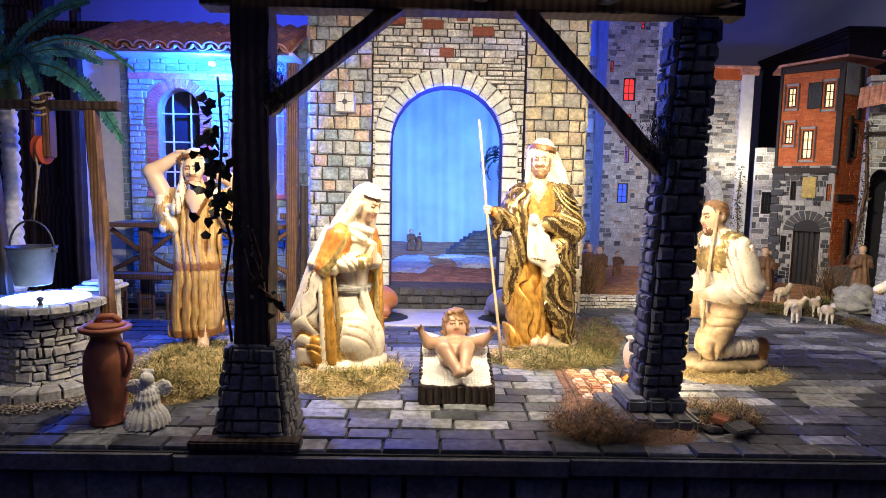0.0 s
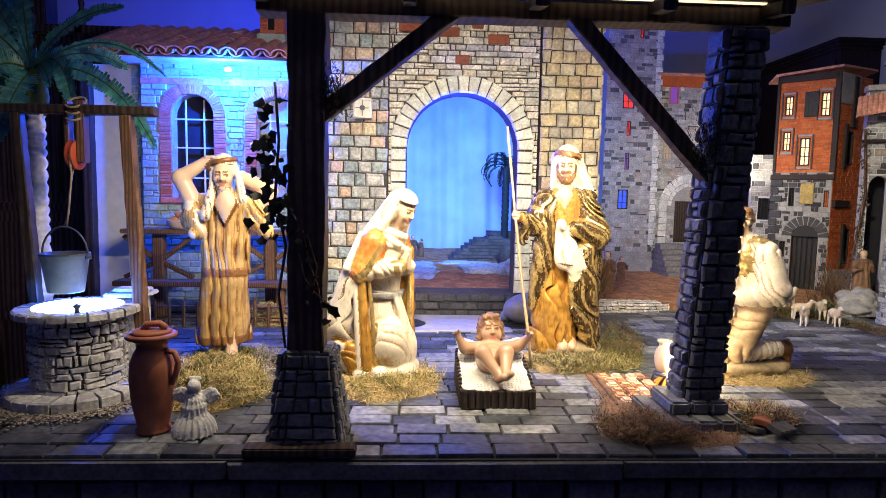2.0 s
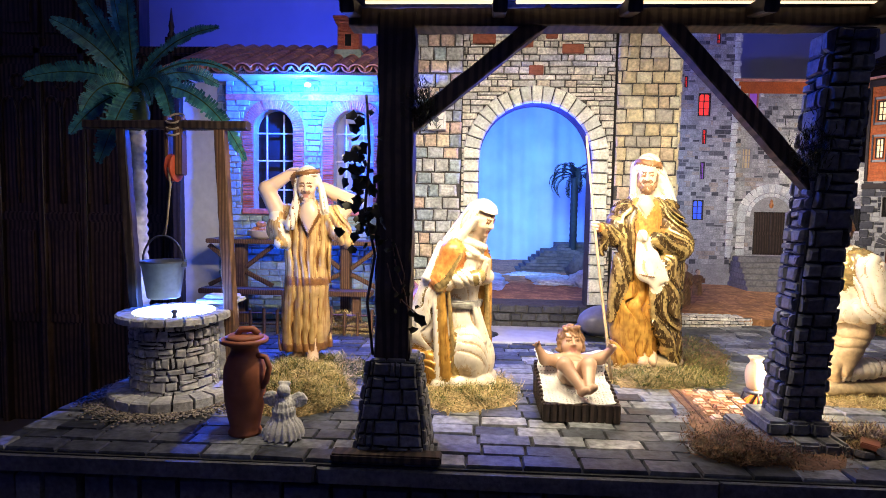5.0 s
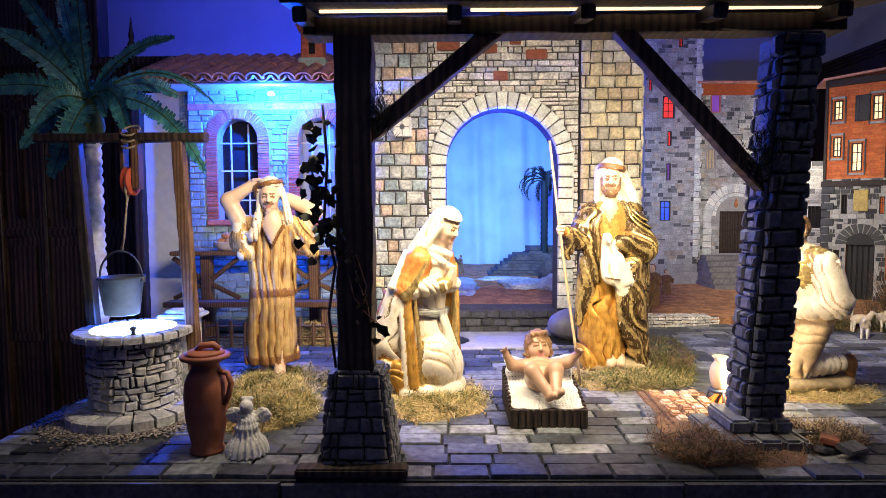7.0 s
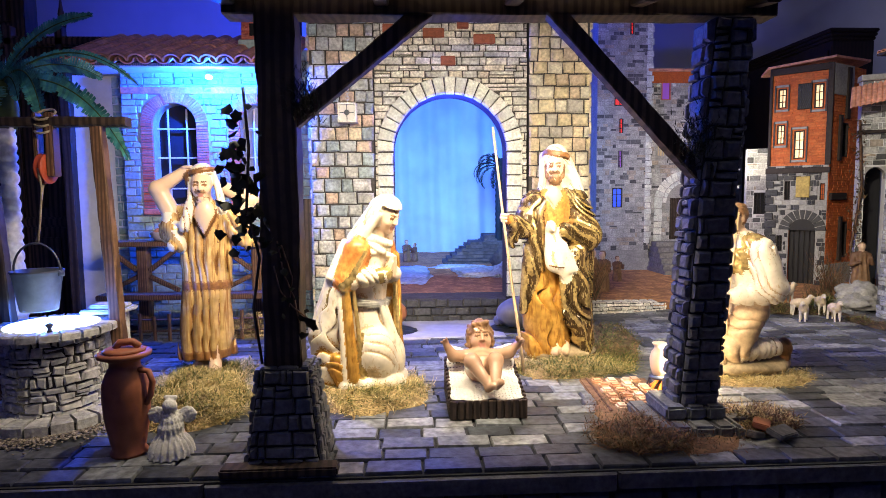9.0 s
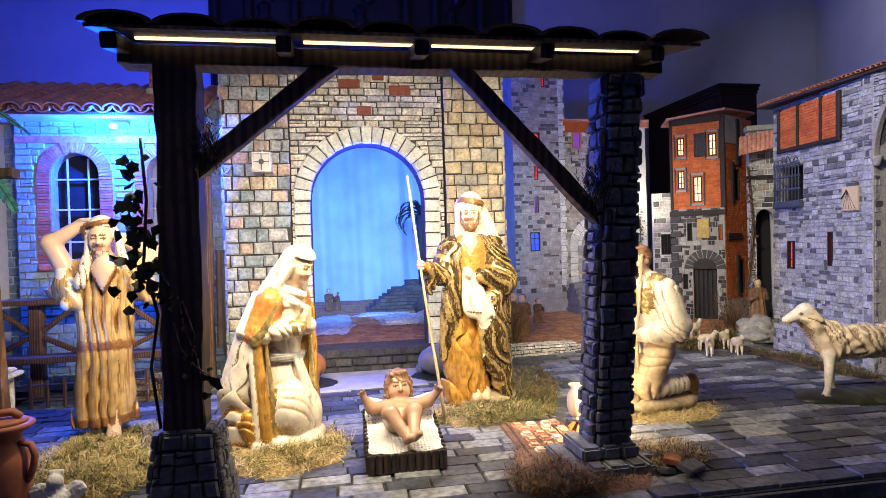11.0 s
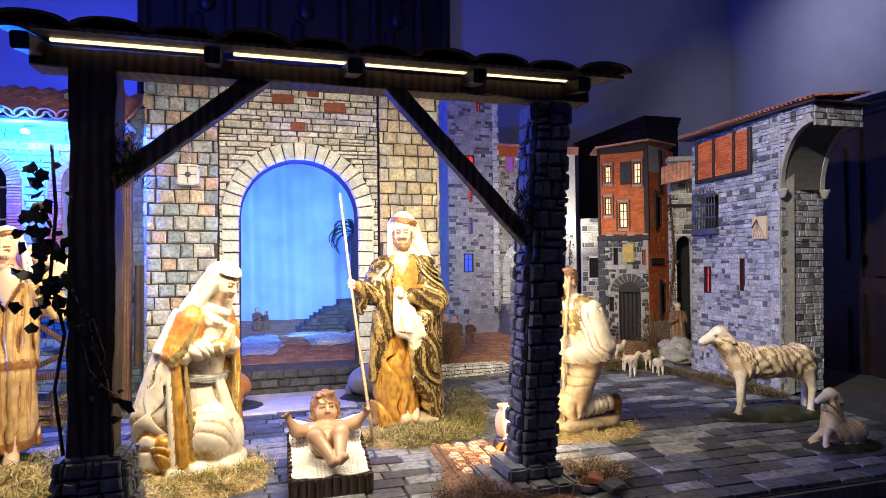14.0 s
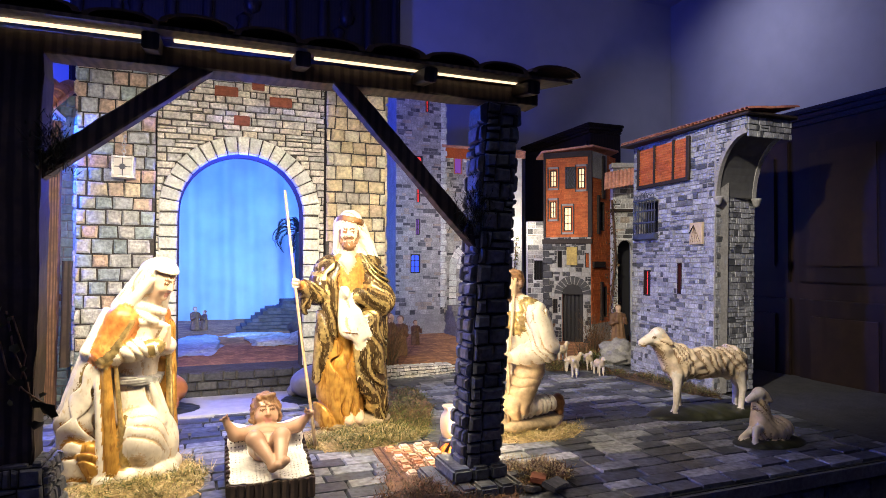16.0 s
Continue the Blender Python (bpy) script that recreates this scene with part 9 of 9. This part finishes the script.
M_SNOW = mat("blue_white_paint", (0.5, 0.55, 0.62), 0.6, 0.35, 40, 0.8, dist=0.006)
for i, (x, y, s) in enumerate(((0.05, 4.3, (0.16, 0.5, 0.012)), (0.55, 4.35, (0.20, 0.25, 0.03)), (0.80, 4.2, (0.16, 0.25, 0.08)), (0.42, 4.75, (0.22, 0.10, 0.02)), (0.80, 4.6, (0.12, 0.14, 0.15)))):
    boulder("painted_rock", (x, y, 0.108), s, M_SNOW if i != 4 else M_ROCK, "low rock painted blue-white beside the path", seed=i)
boulder("pale_rock", (2.72, 3.46, 0.0), (0.13, 0.12, 0.11), M_MORTAR, "grey rock carrying a small figure", seed=9)
boulder("pale_rock", (2.60, 3.36, 0.0), (0.12, 0.08, 0.06), M_MORTAR, "flat grey rock step", seed=10)
boulder("grey_ball_stone", (1.02, 2.80, 0.0), (0.035, 0.03, 0.03), M_ROCK, "rounded grey stone on the moss", seed=11)
for i, (x, y, a, s) in enumerate(((0.99, 1.70, 0.3, 0.05), (1.03, 1.64, 1.0, 0.045), (0.98, 1.62, 2.0, 0.04), (1.05, 1.58, 0.6, 0.05))):
    tagged(part("broken_slate", block((-s, -0.022, 0), (s, 0.022, 0.016 + 0.01 * (i == 0)), Matrix.Translation((x, y, 0.0 + 0.016 * (i % 2))) @ Euler((0.1 * i, 0.12, a)).to_matrix().to_4x4(), 0.003), M_TERRA if i == 1 else M_DARKSTONE), "broken dark slate chip beside the column", "slate", "slate chips")

# yard and low wall beside the gateway
yard = tagged(part("yard_ground", mesh("yard", [(0.99, 3.36, -0.01), (1.52, 3.44, -0.01), (2.0, 3.60, -0.01), (3.6, 3.72, -0.01), (3.6, 6.3, -0.01), (0.99, 6.3, -0.01), (0.99, 3.36, 0.052), (1.52, 3.44, 0.035), (2.0, 3.60, 0.006), (3.6, 3.72, 0.006), (3.6, 6.3, 0.02), (0.99, 6.3, 0.04)], [(5, 4, 3, 2, 1, 0), (6, 7, 10, 11), (7, 8, 9, 10)] + [(i, (i + 1) % 6, (i + 1) % 6 + 6, i + 6) for i in range(6)]), M_YARD), "brown earth yard before the church", "ground", kind="structure")
side_gap = tagged(part("town_ground", block((-1.33, 3.5, -0.02), (-0.9, 6.3, -0.004), bevel=0), M_EARTH), "earth behind the houses", "ground", kind="structure")
lw = thing("low_wall", (1.25, 3.36, 0), "low rough wall of pale yellow stones", "wall")
part("core", mesh("core", [(0.98, 3.315, -0.01), (1.53, 3.44, -0.01), (1.53, 3.47, -0.01), (0.98, 3.38, -0.01), (0.98, 3.325, 0.062), (1.53, 3.45, 0.038), (1.53, 3.47, 0.038), (0.98, 3.38, 0.062)], [(3, 2, 1, 0), (4, 5, 6, 7), (0, 1, 5, 4), (1, 2, 6, 5), (2, 3, 7, 6), (3, 0, 4, 7)]), M_MORTAR_D, lw)
fw, Lw = taper_face((0.98, 3.315, -0.01), (1.53, 3.44, -0.01), (0.98, 3.325, 0.062), (1.53, 3.45, 0.038), 0.07)
lay(lw, fw, [rect(*r) for r in courses(Lw, 0.07, (0.02, 0.026), (0.03, 0.06), 0.005, rng, 0.2)], M_RUBBLE, 0.010, rng, "stone", chamfer=0.004)
lay(lw, lambda u, v, d: Vector((0.99 + u, 3.33 + 0.23 * u + v, 0.060 - 0.045 * u + d)), [rect(*r) for r in courses(0.5, 0.10, (0.022, 0.03), (0.03, 0.06), 0.006, rng, 0.2)], M_RUBBLE, 0.006, rng, "stone", chamfer=0.004)


# ---- small figures and flock ----
def figurine():
    return [
        (C, ((0, 0, 0.02), (0, 0, 0.13), 0.034, 0.022), 0, {"fold": (0.003, 8, 0, 0, 10), "keep": lambda x, y, z: 0.0 - z}),
        (B, ((0, 0, 0.135), (0.028, 0.020, 0.016)), 1, {}),
        (C, ((-0.028, 0, 0.135), (-0.034, -0.02, 0.095), 0.010, 0.009), 1, {"k": 0.006}),
        (C, ((-0.034, -0.02, 0.095), (-0.010, -0.036, 0.105), 0.009, 0.007), 1, {"k": 0.006}),
        (C, ((0.028, 0, 0.135), (0.036, -0.02, 0.10), 0.010, 0.009), 1, {"k": 0.006}),
        (C, ((0.036, -0.02, 0.10), (0.030, -0.038, 0.125), 0.009, 0.007), 1, {"k": 0.006}),
        (B, ((0, -0.003, 0.168), (0.014, 0.016, 0.018)), 2, {"k": 0.004}),
        (B, ((0, 0.002, 0.173), (0.017, 0.018, 0.017)), 0, {"keep": lambda x, y, z: -0.006 - y, "k": 0.003}),
    ]


M_FIGB = mat("brown_figure_paint", (0.17, 0.09, 0.05), 0.6, 0.3, 60, 0.3)
M_FIGC = mat("ochre_figure_paint", (0.22, 0.125, 0.065), 0.6, 0.3, 60, 0.3)
fg_first = figure("small_figure", figurine(), (-0.055, -0.055, -0.003), (0.055, 0.045, 0.20), [M_FIGC, M_FIGB, M_SKIN], (1.55, 4.35, 0.036), 10, "small brown painted villager figure", "figurine", h=0.0045, group="villagers")
for x, y, z, a, s in ((0.0, 5.2, 0.112, 20, 1.0), (0.07, 5.22, 0.112, -60, 0.85), (1.17, 3.72, 0.048, 40, 1.55), (1.28, 3.85, 0.046, -30, 1.4), (2.44, 4.0, 0.006, -20, 1.6), (2.52, 4.1, 0.006, 30, 1.45), (2.74, 3.50, 0.112, -30, 1.38), (2.55, 4.95, 0.02, 0, 0.9)):
    q = copy_thing(fg_first, pose(x, y, z, 0, 0, a))
    q.scale = (s, s, s)


def small_sheep():
    return [(B, ((0.0, 0, 0.065), (0.048, 0.024, 0.026)), 0, {"curl": (0.002, 260)}), (C, ((-0.038, 0, 0.075), (-0.055, 0, 0.098), 0.016, 0.011), 0, {}), (C, ((-0.056, 0, 0.102), (-0.076, 0, 0.095), 0.010, 0.006), 1, {"k": 0.004})] + [(C, ((x, y, 0.05), (x * 1.1, y, 0.002), 0.007, 0.0045), 1, {"k": 0.006}) for x in (-0.032, 0.034) for y in (-0.012, 0.012)]


ss = figure("small_sheep", small_sheep(), (-0.10, -0.04, -0.003), (0.06, 0.04, 0.12), [M_WOOL, M_IVORY], (2.10, 3.06, 0.0), 50, "small cream painted model sheep in the flock", "sheep", h=0.0032, group="small flock")
for x, y, a, s in ((2.25, 3.04, 80, 1.0), (2.17, 3.20, 170, 1.0), (2.30, 3.22, 70, 1.05), (2.22, 3.40, 200, 1.1), (2.06, 3.42, 150, 1.0)):
    q = copy_thing(ss, pose(x, y, 0.004 if y < 3.3 else 0.03, 0, 0, a))
    q.scale = (s, s, s)


def dry_bush(at, h, n, seed, material, label, spread=0.5):
    r = random.Random(seed)
    V, F = [], []
    for _ in range(n):
        a, L = r.uniform(0, 6.283), h * r.uniform(0.5, 1.0)
        p = Vector(at) + Vector((r.gauss(0, 0.02), r.gauss(0, 0.02), 0))
        d = Vector((math.cos(a) * spread * r.random(), math.sin(a) * spread * r.random(), 1)).normalized()
        pts = [p.copy()]
        for k in range(4):
            d = (d + Vector((r.uniform(-1, 1), r.uniform(-1, 1), r.uniform(-0.3, 0.3))) * 0.25).normalized()
            p = p + d * L / 4
            pts.append(p.copy())
        for q in range(1, 5):
            for w, s_ in ((0.0022, 1),):
                u = Vector((math.cos(a + 1.5), math.sin(a + 1.5), 0)) * w * (1.2 - 0.2 * q)
                v = Vector((0, 0, 0)) + Vector((math.cos(a), math.sin(a), 0)) * w * (1.2 - 0.2 * q)
                k = len(V)
                V += [pts[q - 1] - u, pts[q - 1] + u, pts[q - 1] + v, pts[q] - u * 0.8, pts[q] + u * 0.8, pts[q] + v * 0.8]
                F += [(k, k + 1, k + 4, k + 3), (k + 1, k + 2, k + 5, k + 4), (k + 2, k, k + 3, k + 5)]
    return tagged(part("dry_bush", mesh("dry_bush", V, F), material), label, "bush")


for i, (x, y, z, h, n) in enumerate(((1.10, 3.48, 0.05, 0.30, 120), (1.02, 3.55, 0.05, 0.24, 90), (2.38, 4.2, 0.006, 0.30, 110), (2.80, 3.86, 0.006, 0.34, 90), (2.66, 3.60, 0.0, 0.26, 70), (0.95, 5.35, 0.11, 0.22, 120), (0.72, 5.3, 0.11, 0.18, 80), (2.48, 3.55, 0.006, 0.16, 60))):
    dry_bush((x, y, z), h, n, i + 5, M_MOSSB, "bare brown twiggy shrub beside the wall")
cl = thing("climbing_plant", (2.72, 5.0, 0.04), "green creeper climbing the white church pilaster", "creeper")
part("stem", tube([(2.74, 5.03, 0.04), (2.77, 5.03, 0.3), (2.745, 5.03, 0.6), (2.765, 5.03, 0.85)], 0.004, 5), M_WOOD, cl)
part("leaves", blades(500, lambda q: (2.755 + q.gauss(0, 0.025), 5.02 + q.gauss(0, 0.01), 0.06 + 0.85 * q.random() ** 1.4), (0.012, 0.03), (0.008, 0.016), 0.8, 3), M_MOSS, cl)
cl2 = thing("climbing_plant", (2.9, 3.75, 0.0), "brown creeper hanging over the dark gateway", "creeper")
part("stem", tube([fk(0.02, 0.0, 0.02), fk(-0.03, 0.3, 0.03), fk(0.015, 0.7, 0.03), fk(-0.01, 1.12, 0.02)], 0.008, 5), M_WOOD, cl2)
part("leaves", blades(420, lambda q: fk(-0.01 + q.gauss(0, 0.022), 1.12 * q.random() ** 0.8, 0.03 + q.random() * 0.02), (0.012, 0.03), (0.006, 0.012), 0.8, 4), M_MOSSB, cl2)

# ---- pieces of the paving ----
lay(paving, flat_map, near_q, M_PAVE, 0.012, rng, "slab", chamfer=0.003, jit=0.0015, limit=300)
lay(paving, flat_map, far_q, M_PAVE_I, 0.012, rng, "far_slab", joined=True, chamfer=0.003, jit=0.0015, label="staggered slate slabs further back")
